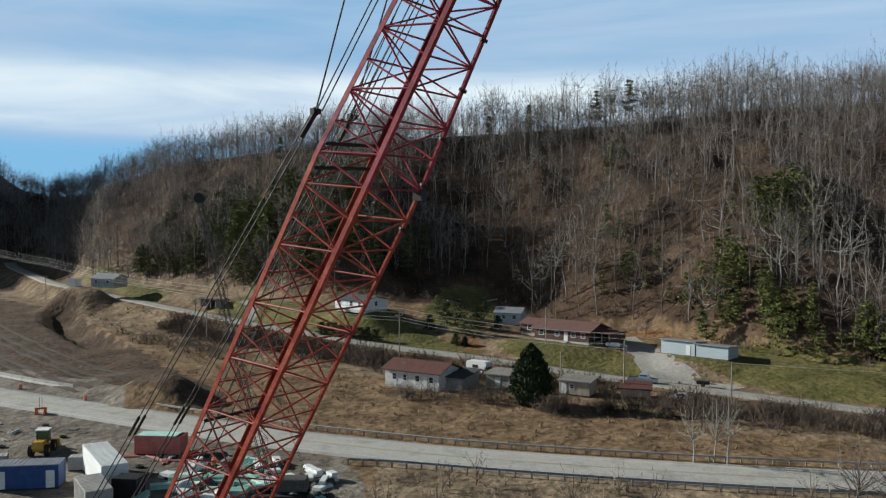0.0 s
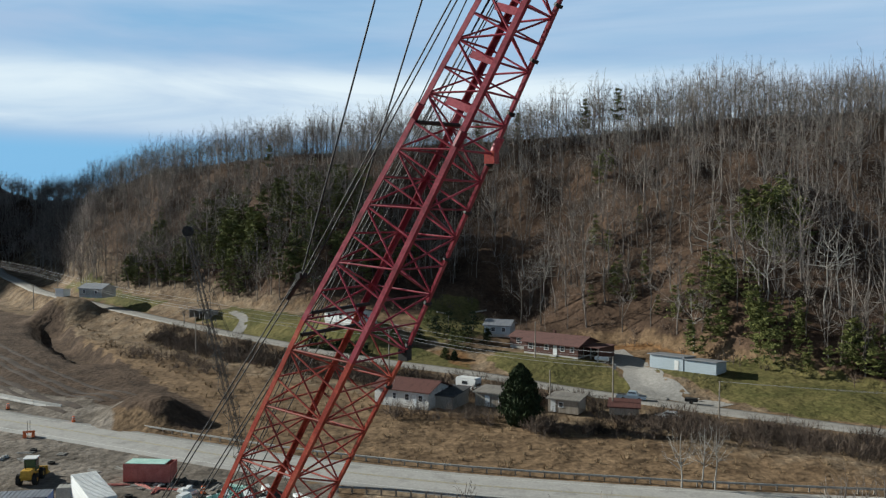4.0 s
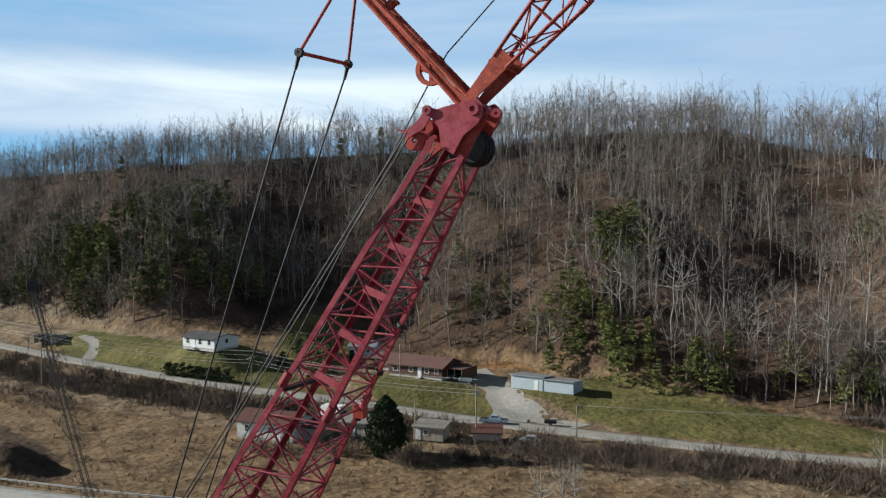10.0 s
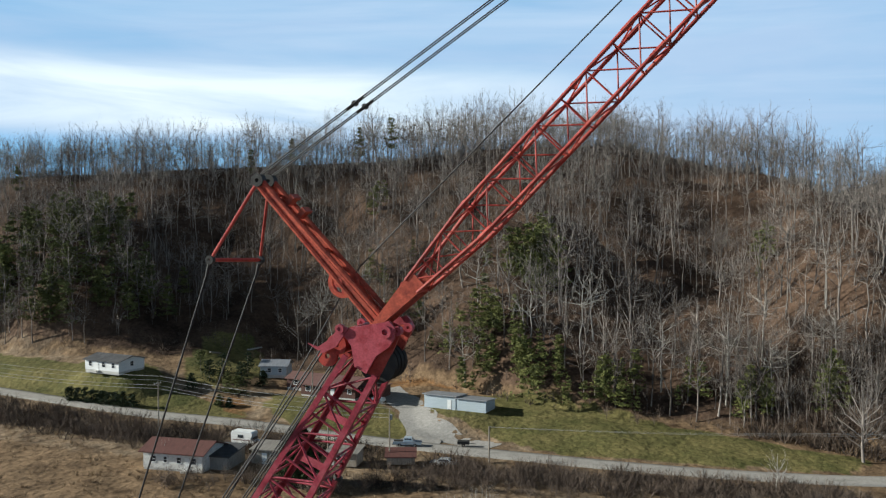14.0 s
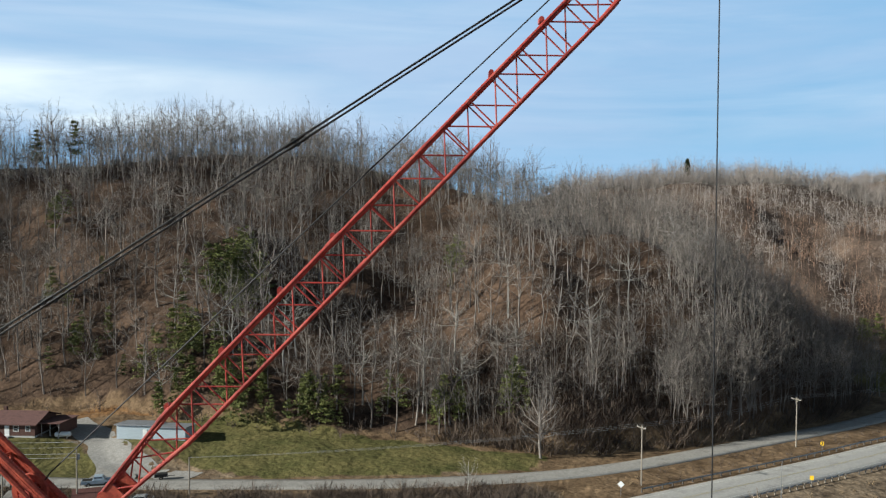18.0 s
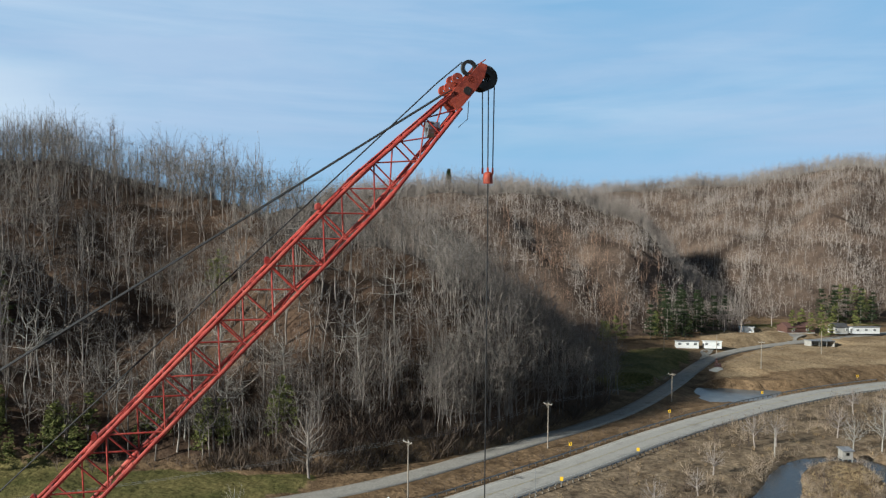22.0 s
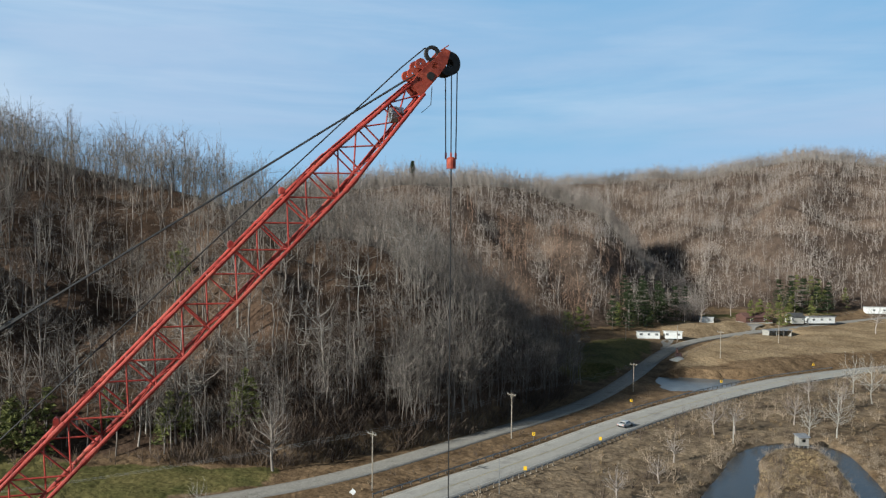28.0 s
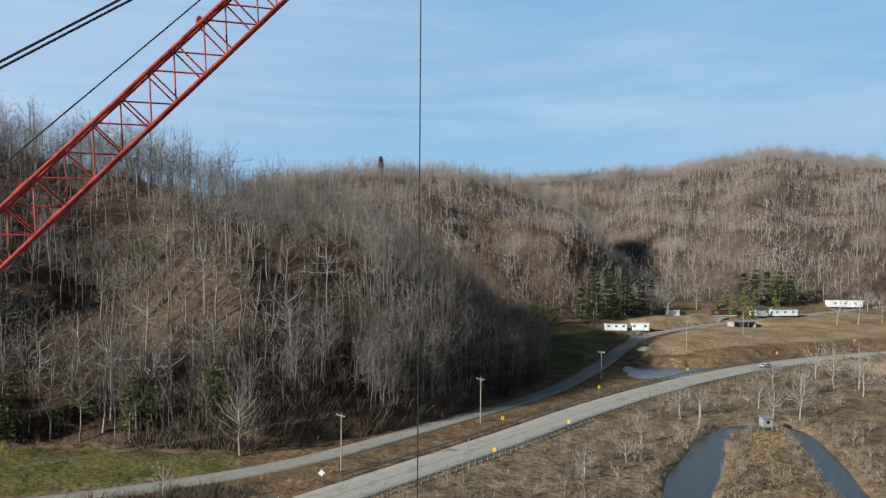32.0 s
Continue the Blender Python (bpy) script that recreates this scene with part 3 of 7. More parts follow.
def strip(name, line, half, height, mat, label, category, kind="structure", lift=0.0, shift=0.0):
    """A ribbon along a dense line, with thickness at its sides."""
    t = np.gradient(line[:, :2], axis=0)
    t /= np.linalg.norm(t, axis=1)[:, None]
    nrm = np.stack([-t[:, 1], t[:, 0]], 1)
    z = height(line[:, 0]) if callable(height) else np.full(len(line), height)
    hl = half if np.ndim(half) else np.full(len(line), half)
    rows = []
    for k, dz in ((-1.0, -0.3), (-1.0, 0.0), (-0.5, 0.03), (0, 0.05), (0.5, 0.03), (1.0, 0.0), (1.0, -0.3)):
        c = line[:, :2] + nrm * (shift + k * hl)[:, None]
        rows.append(np.column_stack([c, z + dz + lift]))
    v = np.stack(rows, 1).reshape(-1, 3)
    i, j = np.meshgrid(np.arange(len(line) - 1), np.arange(6), indexing="ij")
    q = np.stack([i * 7 + j, (i + 1) * 7 + j, (i + 1) * 7 + j + 1, i * 7 + j + 1], -1).reshape(-1, 4)
    return tagged(soup(name, v, q, mat), label, category, kind=kind)


strip("highway", HW, 4.6, 0.0, ASPHALT, "two-lane highway of pale worn asphalt along the valley floor", "road")
strip("lane", LN, 2.7, lane_height, LANE, "narrow pale country road past the houses", "road")


# ---- the lattice-boom crane ----
# crane space: x along its heading, y to its left, z up; the boom's head pin is at (HX, 0, HZ)
HEADING, HX, HZ = -34.2, 23.4, 40.6
KS, KZ = -6.87, -8.45
CRANE_AT = (3.2 - HX * math.cos(radians(HEADING)), 15.6 - HX * math.sin(radians(HEADING)))
BOOM_EL, JIB_EL = 59.0, 46.0


def hp(s, z, u=0.0):
    """A point by its place from the boom's head pin."""
    return Vector((HX + s, u, HZ + z))


def frame_along(origin, el):
    a, v = Vector((math.cos(radians(el)), 0, math.sin(radians(el)))), Vector((-math.sin(radians(el)), 0, math.cos(radians(el))))
    return lambda d, u, w: origin + a * d + v * w + Vector((0, u, 0))


def lattice(crane, at, stations, half_u, half_v, chord_r, bar_r, mats, names, doubled=(), angle=0.0):
    """Four chords and their bars. stations: distances along; half_u, half_v: functions of the distance; angle: width of angle-iron chords, or 0 for tubes."""
    chord_mat, bar_mat = mats
    sides = ((-1, 1), (-1, -1), (1, -1), (1, 1))
    for su, sv in sides:
        joints = [d for d in doubled if stations[0] < d < stations[-1]]
        brk = [stations[0]] + joints + [stations[-1]]
        if angle:      # one L-shaped section swept along the chord
            w, t = angle, 0.025
            ell = ((0, 0), (w, 0), (w, t), (t, t), (t, w), (0, w))
            vs = [at(d, su * (half_u(d) + 0.03 - p), sv * (half_v(d) + 0.03 - q)) for d in brk for p, q in ell]
            fs = [(6 * i + j, 6 * i + (j + 1) % 6, 6 * i + 6 + (j + 1) % 6, 6 * i + 6 + j) for i in range(len(brk) - 1) for j in range(6)]
            e = len(vs) - 6
            fs += [(3, 2, 1, 0), (5, 4, 3, 0), (e, e + 1, e + 2, e + 3), (e, e + 3, e + 4, e + 5)]
            part(names[0], MB().add(vs, fs if su * sv > 0 else [f[::-1] for f in fs]), chord_mat, crane)
        else:
            for a, b in zip(brk, brk[1:]):
                part(names[0], MB().tube(at(a, su * half_u(a), sv * half_v(a)), at(b, su * half_u(b), sv * half_v(b)), chord_r, n=10), chord_mat, crane)
        for d in joints:
            p, q = at(d - 0.16, su * half_u(d - 0.16), sv * half_v(d - 0.16)), at(d + 0.16, su * half_u(d + 0.16), sv * half_v(d + 0.16))
            part("joint_sleeve", MB().tube(p, q, chord_r * 1.3, n=10), chord_mat, crane)
    for k, (a, b) in enumerate(zip(stations, stations[1:])):
        for f in range(4):
            (u0, v0), (u1, v1) = sides[f], sides[(f + 1) % 4]
            if (k + f) % 2:
                u0, v0, u1, v1 = u1, v1, u0, v0
            mb = MB().tube(at(a, u0 * half_u(a), v0 * half_v(a)), at(b, u1 * half_u(b), v1 * half_v(b)), bar_r, n=6)
            part(names[1], mb, bar_mat, crane)
            mb = MB().tube(at(a, u0 * half_u(a), v0 * half_v(a)), at(a, u1 * half_u(a), v1 * half_v(a)), bar_r, n=6)
            part(names[2], mb, bar_mat, crane)


def build_crane():
    crane = thing("lattice_boom_crane", pose(*CRANE_AT, 0, 0, 0, HEADING), "tall red lattice-boom crane with a raised jib, paint sun-worn", "crane")
    # boom: straight below the joint, tapering above it to the head
    L = (HZ - 0.35 - 1.9) / math.sin(radians(BOOM_EL))
    foot = hp(-0.15, -0.35) - Vector((math.cos(radians(BOOM_EL)), 0, math.sin(radians(BOOM_EL)))) * L
    at = frame_along(foot, BOOM_EL)
    J, J0 = L - 11.0, 7.0
    hu = lambda d: 0.98 if J0 <= d <= J else (0.98 + (0.44 - 0.98) * (d - J) / (L - J) if d > J else 0.6 + (0.98 - 0.6) * d / J0)
    hv = lambda d: 0.80 if J0 <= d <= J else (0.80 + (0.36 - 0.80) * (d - J) / (L - J) if d > J else 0.25 + (0.80 - 0.25) * d / J0)
    low = list(np.linspace(0, J0, 6)) + list(np.linspace(J0, J, 35))[1:]
    top = [J]
    while top[-1] < L - 0.6:
        top.append(top[-1] + 0.74 * (hv(top[-1]) + 0.25))
    top[-1] = L - 0.15
    lattice(crane, at, low, hu, hv, 0.07, 0.023, (BOOM_RUST, BOOM_RUST), ("boom_chord", "boom_diagonal", "boom_crossbar"), doubled=(J0, J - 12.2), angle=0.115)
    lattice(crane, at, [J] + top[1:], hu, hv, 0.07, 0.023, (BOOM_RED, BOOM_RED), ("boom_chord", "boom_diagonal", "boom_crossbar"), doubled=(J + 5.2,), angle=0.115)
    # flat batten plates on the near side of the tapering section
    for k in range(5):
        d = L - 1.2 - 1.0 * k
        for w, lo, hi, tilt in ((0.075, -1.0, 0.15, 0.1),):
            p = [(d - w, lo), (d + w, lo), (d + w - tilt, hi), (d - w - tilt, hi)]
            vs = [at(x, -hu(x) + t, y * hv(x)) for t in (-0.012, 0.012) for x, y in p]
            part("batten_plate", MB().add(vs, [(0, 1, 2, 3), (7, 6, 5, 4), (4, 5, 1, 0), (5, 6, 2, 1), (6, 7, 3, 2), (7, 4, 0, 3)]), RED_PALE, crane)
    # black walkway bars and lashings inside the boom
    for d in (J - 0.35, J + 0.25, J + 5.0, J - 7.4):
        mb = MB().tube(at(d, -hu(d) + 0.05, hv(d) - 0.1), at(d + 0.12, hu(d) - 0.1, hv(d) - 0.2), 0.045, n=6)
        part("inner_tie", mb, BLACK, crane)
    for k in range(9):
        d = J - 1.0 + k * 1.15
        mb = MB().wheel((0, 0, 0), 0.095, 0.07, "x", 0.05, 10)
        c = at(d, hu(d), -hv(d))
        mb.v = [tuple(Vector(p) @ pose(0, 0, 0, 0, BOOM_EL, 0).to_3x3() + c) for p in mb.v]
        part("chord_band", mb, BLACK, crane)
    for d in (J + 4.9, J - 0.1):
        part("clamp", MB().box(at(d, hu(d), -hv(d)), (0.24, 0.2, 0.26)), RED if d > J else BLACK, crane)

    # boom head: side plates, sheaves, ears
    for u in (-0.46, 0.46):
        part("head_plate", MB().plate([(HX - 0.62, HZ + 0.16), (HX - 0.3, HZ + 0.25), (HX + 0.14, HZ + 0.33), (HX + 0.36, HZ + 0.38), (HX + 0.47, HZ + 0.26), (HX + 0.46, HZ + 0.06),
                                       (HX + 0.36, HZ - 0.1), (HX + 0.1, HZ - 0.28), (HX - 0.1, HZ - 0.62), (HX - 0.34, HZ - 0.5), (HX - 0.4, HZ - 0.12)], 0.06, at=u), RED_PALE, crane)
        part("pin_boss", MB().wheel((HX + 0.30, u * 1.1, HZ + 0.18), 0.12, 0.1, "y", 0.055, 16), RED_PALE, crane)
    for u in (-0.5, 0.5):
        part("rear_horn", MB().plate([(HX - 1.3, HZ - 0.1), (HX - 1.08, HZ - 0.16), (HX - 0.86, HZ - 0.02), (HX - 0.6, HZ + 0.26), (HX - 0.44, HZ + 0.22), (HX - 0.7, HZ - 0.14), (HX - 0.98, HZ - 0.28)], 0.04, at=u), RED_PALE, crane)
        part("rear_sheave", MB().wheel((HX - 0.92, u * 0.8, HZ - 0.34), 0.2, 0.08, "y", 0.05, 24, groove=0.03), RED, crane)
        part("rear_boss", MB().wheel((HX - 0.62, u, HZ + 0.2), 0.09, 0.1, "y", 0.035, 14), RED_PALE, crane)
    # sheaves coloured black: the shade between the cheeks is put into their colour
    for u in (-0.26, -0.09, 0.09, 0.26):
        part("head_sheave", MB().wheel((HX + 0.06, u, HZ - 0.47), 0.36, 0.12, "y", 0.1, 28, groove=0.05), BLACK, crane)
    for u in (-0.3, 0.3):
        part("sheave_cheek", MB().plate([(HX - 0.24, HZ - 0.1), (HX + 0.28, HZ + 0.22), (HX + 0.52, HZ + 0.24), (HX + 0.50, HZ + 0.08), (HX + 0.32, HZ - 0.3), (HX + 0.08, HZ - 0.74), (HX - 0.24, HZ - 0.6)], 0.05, at=u), RED, crane)
        part("ear_pin", MB().wheel((HX + 0.46, u, HZ + 0.18), 0.09, 0.14, "y", 0.03, 14), RED_PALE, crane)
    for s, z, r in ((-0.75, -0.12, 0.2), (-0.4, 0.1, 0.14)):
        part("rear_roller", MB().wheel((HX + s, 0, HZ + z), r, 0.8, "y", 0.05, 18), RED, crane)
    for s, z in ((-0.5, -0.3), (-0.2, -0.1), (0.05, 0.2)):
        part("head_spreader", MB().tube(hp(s, z, -0.46), hp(s, z, 0.46), 0.055), RED, crane)

    # jib mast with its sheave
    base, tip = hp(0.04, 0.34), hp(-2.5, 2.98)
    d = (tip - base).normalized()
    v = Vector((d.z, 0, -d.x))
    for u in (-0.22, 0.22):
        mb = MB()
        for w, k in ((0.11, 1.0), (-0.11, 1.0)):
            mb.tube(base + v * w + Vector((0, u, 0)), tip + v * w * 0.6 + Vector((0, u, 0)), 0.055, n=8)
        part("mast_leg", mb, RED_ORANGE, crane)
        web = MB()
        pts = [base + v * 0.04, tip + v * 0.03, tip - v * 0.03, base - v * 0.04]
        web.plate([(p.x, p.z) for p in pts], 0.03, at=u)
        part("mast_web", web, RED_ORANGE, crane)
        part("mast_tip_clevis", MB().wheel(tip + Vector((0, u, 0.03)), 0.13, 0.16, "y", 0.04, 14), BLACK, crane)
    for k in range(9):
        p = base + d * (0.4 + 0.37 * k)
        part("mast_tie", MB().tube(p + Vector((0, -0.22, 0)), p + d * (0.3 if k % 2 else -0.05) + Vector((0, 0.22, 0)), 0.028, n=6), RED_ORANGE, crane)
    part("mast_sheave", MB().wheel(hp(-0.78, 1.04), 0.31, 0.1, "y", 0.22, 26, groove=0.04), RED_ORANGE, crane)
    part("mast_sheave_hub", MB().wheel(hp(-0.78, 1.04), 0.09, 0.5, "y", 0.0, 14).box(hp(-0.78, 1.04), (0.5, 0.05, 0.06)).box(hp(-0.78, 1.04), (0.06, 0.05, 0.5)), RED, crane)
    for q in (2.62, 2.98):
        part("mast_bracket", MB().box(base + d * q + v * 0.17, (0.1, 0.22, 0.16), pose(0, 0, 0, 0, 46, 0).to_3x3()).box(base + d * q + v * 0.28, (0.12, 0.3, 0.06), pose(0, 0, 0, 0, 46, 0).to_3x3()), RED_ORANGE, crane)
    # hanging bail behind the mast
    b1, b2 = hp(-3.35, 1.45, -0.62), hp(-2.98, 1.40, 0.62)
    part("bail_link", MB().tube(tip + Vector((-0.05, -0.25, -0.06)), b1, 0.032), RED, crane)
    part("bail_link", MB().tube(tip + Vector((-0.05, 0.25, -0.06)), b2, 0.032), RED, crane)
    part("bail_bar", MB().tube(b1, b2, 0.04), RED, crane)
    for p in (b1, b2):
        part("bail_shackle", MB().wheel(p, 0.09, 0.1, "y", 0.03, 12), BLACK, crane)
        part("bail_socket", MB().tube(p, p + Vector((-0.09, 0, -0.32)), 0.05, 0.03, 8), BLACK, crane)

    # jib: slim square lattice with tapered ends
    jb = hp(0.04, 0.3)
    JL = (11.52 - 0.3) / math.sin(radians(JIB_EL))
    jat = frame_along(jb, JIB_EL)
    ju = lambda q: 0.33 if 2.7 < q < JL - 2.4 else (0.30 + 0.03 * q / 2.7 if q <= 2.7 else 0.33 - 0.13 * (q - JL + 2.4) / 2.4)
    jv = lambda q: 0.33 if 2.7 < q < JL - 2.4 else (0.06 + 0.27 * q / 2.7 if q <= 2.7 else 0.33 - 0.2 * (q - JL + 2.4) / 2.4)
    st = [1.0] + list(np.linspace(1.5, JL - 0.2, 23))
    lattice(crane, jat, st, ju, jv, 0.037, 0.016, (RED, RED), ("jib_chord", "jib_diagonal", "jib_crossbar"), doubled=(2.7, 6.95, JL - 2.4))
    for u in (-0.31, 0.31):
        mb = MB()
        o = [jat(-0.15, u, -0.06), jat(-0.15, u, 0.06), jat(1.2, u, 0.2), jat(1.2, u, -0.2)]
        mb.plate([(p.x, p.z) for p in o], 0.04, at=u)
        part("jib_foot_plate", mb, RED_ORANGE, crane)
    part("jib_foot_deck", MB().tube(jat(0.9, -0.3, 0.1), jat(0.9, 0.3, 0.1), 0.1, n=8), RED, crane)
    for q, w in ((4.1, 0.40), (6.95, 0.40), (5.6, 0.40), (11.0, 0.40), (12.3, 0.42), (2.7, 0.4)):
        c = jat(q, 0.1, w)
        part("rope_guide", MB().box(c, (0.09, 0.2, 0.09)).wheel(c + Vector((0, 0, 0.04)), 0.04, 0.14, "y", 0.0, 10), RED, crane)
    # jib head
    def tp(a, w, u=0.0):
        return jat(JL + a, u, w)
    for u in (-0.22, 0.22):
        o = [tp(-0.3, -0.14), tp(-0.28, 0.15), tp(0.0, 0.2), tp(0.4, 0.17), tp(0.66, 0.18), tp(0.72, 0.06), tp(0.5, -0.06), tp(0.2, -0.11)]
        part("jib_head_plate", MB().plate([(p.x, p.z) for p in o], 0.04, at=u), RED_ORANGE, crane)
        # black disc on the plate paints the shade of a recess
        c = tp(0.1, 0.0)
        part("recess_shade_disc", MB().wheel((c.x, u * 1.1, c.z), 0.075, 0.03, "y", 0.0, 16), BLACK, crane)
        for a, w in ((-0.1, 0.26), (0.14, 0.28)):
            c = tp(a, w)
            part("jib_head_lug", MB().wheel((c.x, u * 0.8, c.z), 0.1, 0.06, "y", 0.02, 14), RED_ORANGE, crane)
    for u in (-0.13, 0.0, 0.13):
        c = tp(0.56, -0.09)
        part("jib_sheave", MB().wheel((c.x, u, c.z), 0.225, 0.09, "y", 0.08, 26, groove=0.04), BLACK, crane)
    c = tp(0.5, 0.24)
    part("upper_sheave", MB().wheel((c.x, 0.0, c.z), 0.15, 0.08, "y", 0.09, 22, groove=0.03), BLACK, crane)
    part("head_bolster", MB().tube(tp(0.3, 0.08, -0.24), tp(0.3, 0.08, 0.24), 0.07).tube(tp(-0.1, 0.1, -0.24), tp(-0.1, 0.1, 0.24), 0.05), RED_ORANGE, crane)
    c = tp(0.66, 0.16)
    part("rope_guard", MB().tube(c + Vector((-0.05, 0, -0.02)), c + Vector((0.16, 0, 0.12)), 0.012, n=6), RED_ORANGE, crane)
    part("loose_rope", MB().run([tp(0.1, -0.2, 0.1), tp(-0.15, -0.42, 0.12), tp(-0.4, -0.4, 0.1)], 0.008, 5), CABLE, crane)
    c = jat(JL - 0.85, 0.0, -0.03)
    part("rope", MB().wheel(c, 0.15, 0.12, "x", 0.08, 12).wheel(c + Vector((0.08, 0.04, 0.08)), 0.13, 0.1, "z", 0.08, 12), GALV, crane)

    # cables
    def cable(name, pts, r, n=6):
        part(name, MB().run(pts, r, n), CABLE, crane)

    for u in (-0.24, 0.24):
        end = tp(-0.12, 0.22, u * 0.9)
        for du in (-0.05, 0.05):
            cable("jib_pendant", [tip + Vector((0, u + du, 0.1)), end + Vector((0, du, 0))], 0.013)
        for k in (0.158, 0.49):
            p = (tip + Vector((0, u, 0.1))).lerp(end, k)
            g = (end - tip).normalized()
            part("pendant_socket", MB().tube(p - g * 0.2, p + g * 0.2, 0.035, n=8).wheel(p, 0.055, 0.1, "y", 0.0, 10), BLACK, crane)
    # hoist line: over the jib head, past the mast sheave, down the boom
    cable("hoist_line", [tp(-0.1, 0.46, 0.05), hp(-0.45, 1.35, 0.05)], 0.014)
    cable("hoist_line", [hp(-0.45, 1.35, 0.05), hp(-0.85, 0.78, 0.05), at(8, 0.1, 1.25)], 0.014)
    cable("hoist_line", [tp(-0.1, 0.46, 0.05), tp(0.5, 0.4, 0.05)], 0.014)
    # backstays from the bail and pendants from the boom head meet at links, and run on in pairs to the gantry
    for p, u in ((b1, -0.62), (b2, 0.62)):
        link, end = hp(KS, KZ, u), Vector((-5.1, u * 1.6, 5.0))
        cable("backstay", [p + Vector((-0.09, 0, -0.3)), link], 0.02)
        for du in (-0.09, 0.09):
            cable("boom_pendant", [hp(-0.95, -0.2, u * 0.95 + du), link + Vector((0.1, du, 0))], 0.016)
            low = link.lerp(end, 0.28)
            cable("rear_pendant", [link + Vector((0, du, 0)), end + Vector((0, du, 0))], 0.016)
            part("pendant_socket", MB().tube(low + Vector((0, du, 0)), link.lerp(end, 0.3) + Vector((0, du, 0)), 0.04, n=8), BLACK, crane)
        part("link_plate", MB().box(link, (0.12, 0.24, 0.12)).wheel(link, 0.1, 0.06, "y", 0.03, 12).tube(link, link.lerp(end, 0.02), 0.05, n=8), BLACK, crane)
    # hoist ropes lying along the upper face of the boom
    for u, w in ((-0.5, 0.1), (-0.1, 0.14), (0.3, 0.12)):
        cable("boom_rope", [at(L - 0.4, u * 0.6, 0.5), at(J, u, 0.84 + w), at(3.0, u * 1.2, 1.1 + w)], 0.013)
    # machine, kept plain: deck house, counterweight, gantry, crawlers
    part("deck_house", MB().box((-2.6, 0, 2.7), (7.2, 3.0, 2.2)), RED, crane)
    part("counterweight", MB().box((-6.6, 0, 2.4), (1.2, 3.2, 1.8)), BLACK, crane)
    part("gantry", MB().tube((-5.1, -1.2, 3.7), (-5.1, -1.2, 5.0), 0.12).tube((-5.1, 1.2, 3.7), (-5.1, 1.2, 5.0), 0.12).tube((-5.1, -1.3, 5.0), (-5.1, 1.3, 5.0), 0.14).tube((-5.1, -1.2, 5.0), (0.3, -1.0, 3.7), 0.1).tube((-5.1, 1.2, 5.0), (0.3, 1.0, 3.7), 0.1), RED, crane)
    part("turntable", MB().wheel((-1.5, 0, 1.45), 1.5, 0.5, "z", 0.0, 24), BLACK, crane)
    for u in (-2.1, 2.1):
        o = [(-5.2, 0.15), (-4.7, -0.05), (2.2, -0.05), (2.7, 0.15), (2.9, 0.6), (2.5, 1.05), (-5.0, 1.05), (-5.4, 0.6)]
        part("crawler_track", MB().plate([(x, z + 0.04) for x, z in o], 0.95, at=u), BLACK, crane)
    part("crawler_beam", MB().box((-1.4, 0, 0.8), (2.4, 3.6, 0.6)), RED, crane)
    return crane, jat, JL


CRANE, jat, JL = build_crane()


def build_hook():
    top = jat(JL + 0.56, 0, -0.09)
    hook = thing("hook_block", CRANE.matrix_basis @ Matrix.Translation((top.x + 0.12, 0.0, HZ + 10.02)), "orange-red overhaul weight hanging on steel ropes from the jib", "hook block")
    drop = top.z - (HZ + 10.02)
    part("weight", MB().tube((0, 0, -0.1), (0, 0, 0.08), 0.09, n=14).tube((0, 0, 0.08), (0, 0, 0.12), 0.09, 0.05, 14), RED_ORANGE, hook)
    for x, y in ((-0.1, 0.03), (-0.02, -0.04), (0.09, 0.0)):
        part("fall_rope", MB().tube((x, y, 0.1), (x * 1.2, y, drop + 0.1), 0.011, n=6), CABLE, hook)
        part("rope_clip", MB().box((x, y, 0.14), (0.03, 0.03, 0.12)), RED_ORANGE, hook)
    part("whip_line", MB().tube((0, 0, -0.1), (0, 0, -(HZ + 10.02) + 1.2), 0.012, n=6), CABLE, hook)
    part("ball", MB().wheel((0, 0, -(HZ + 10.02) + 1.0), 0.2, 0.35, "y", 0.0, 14), RED_ORANGE, hook)


build_hook()


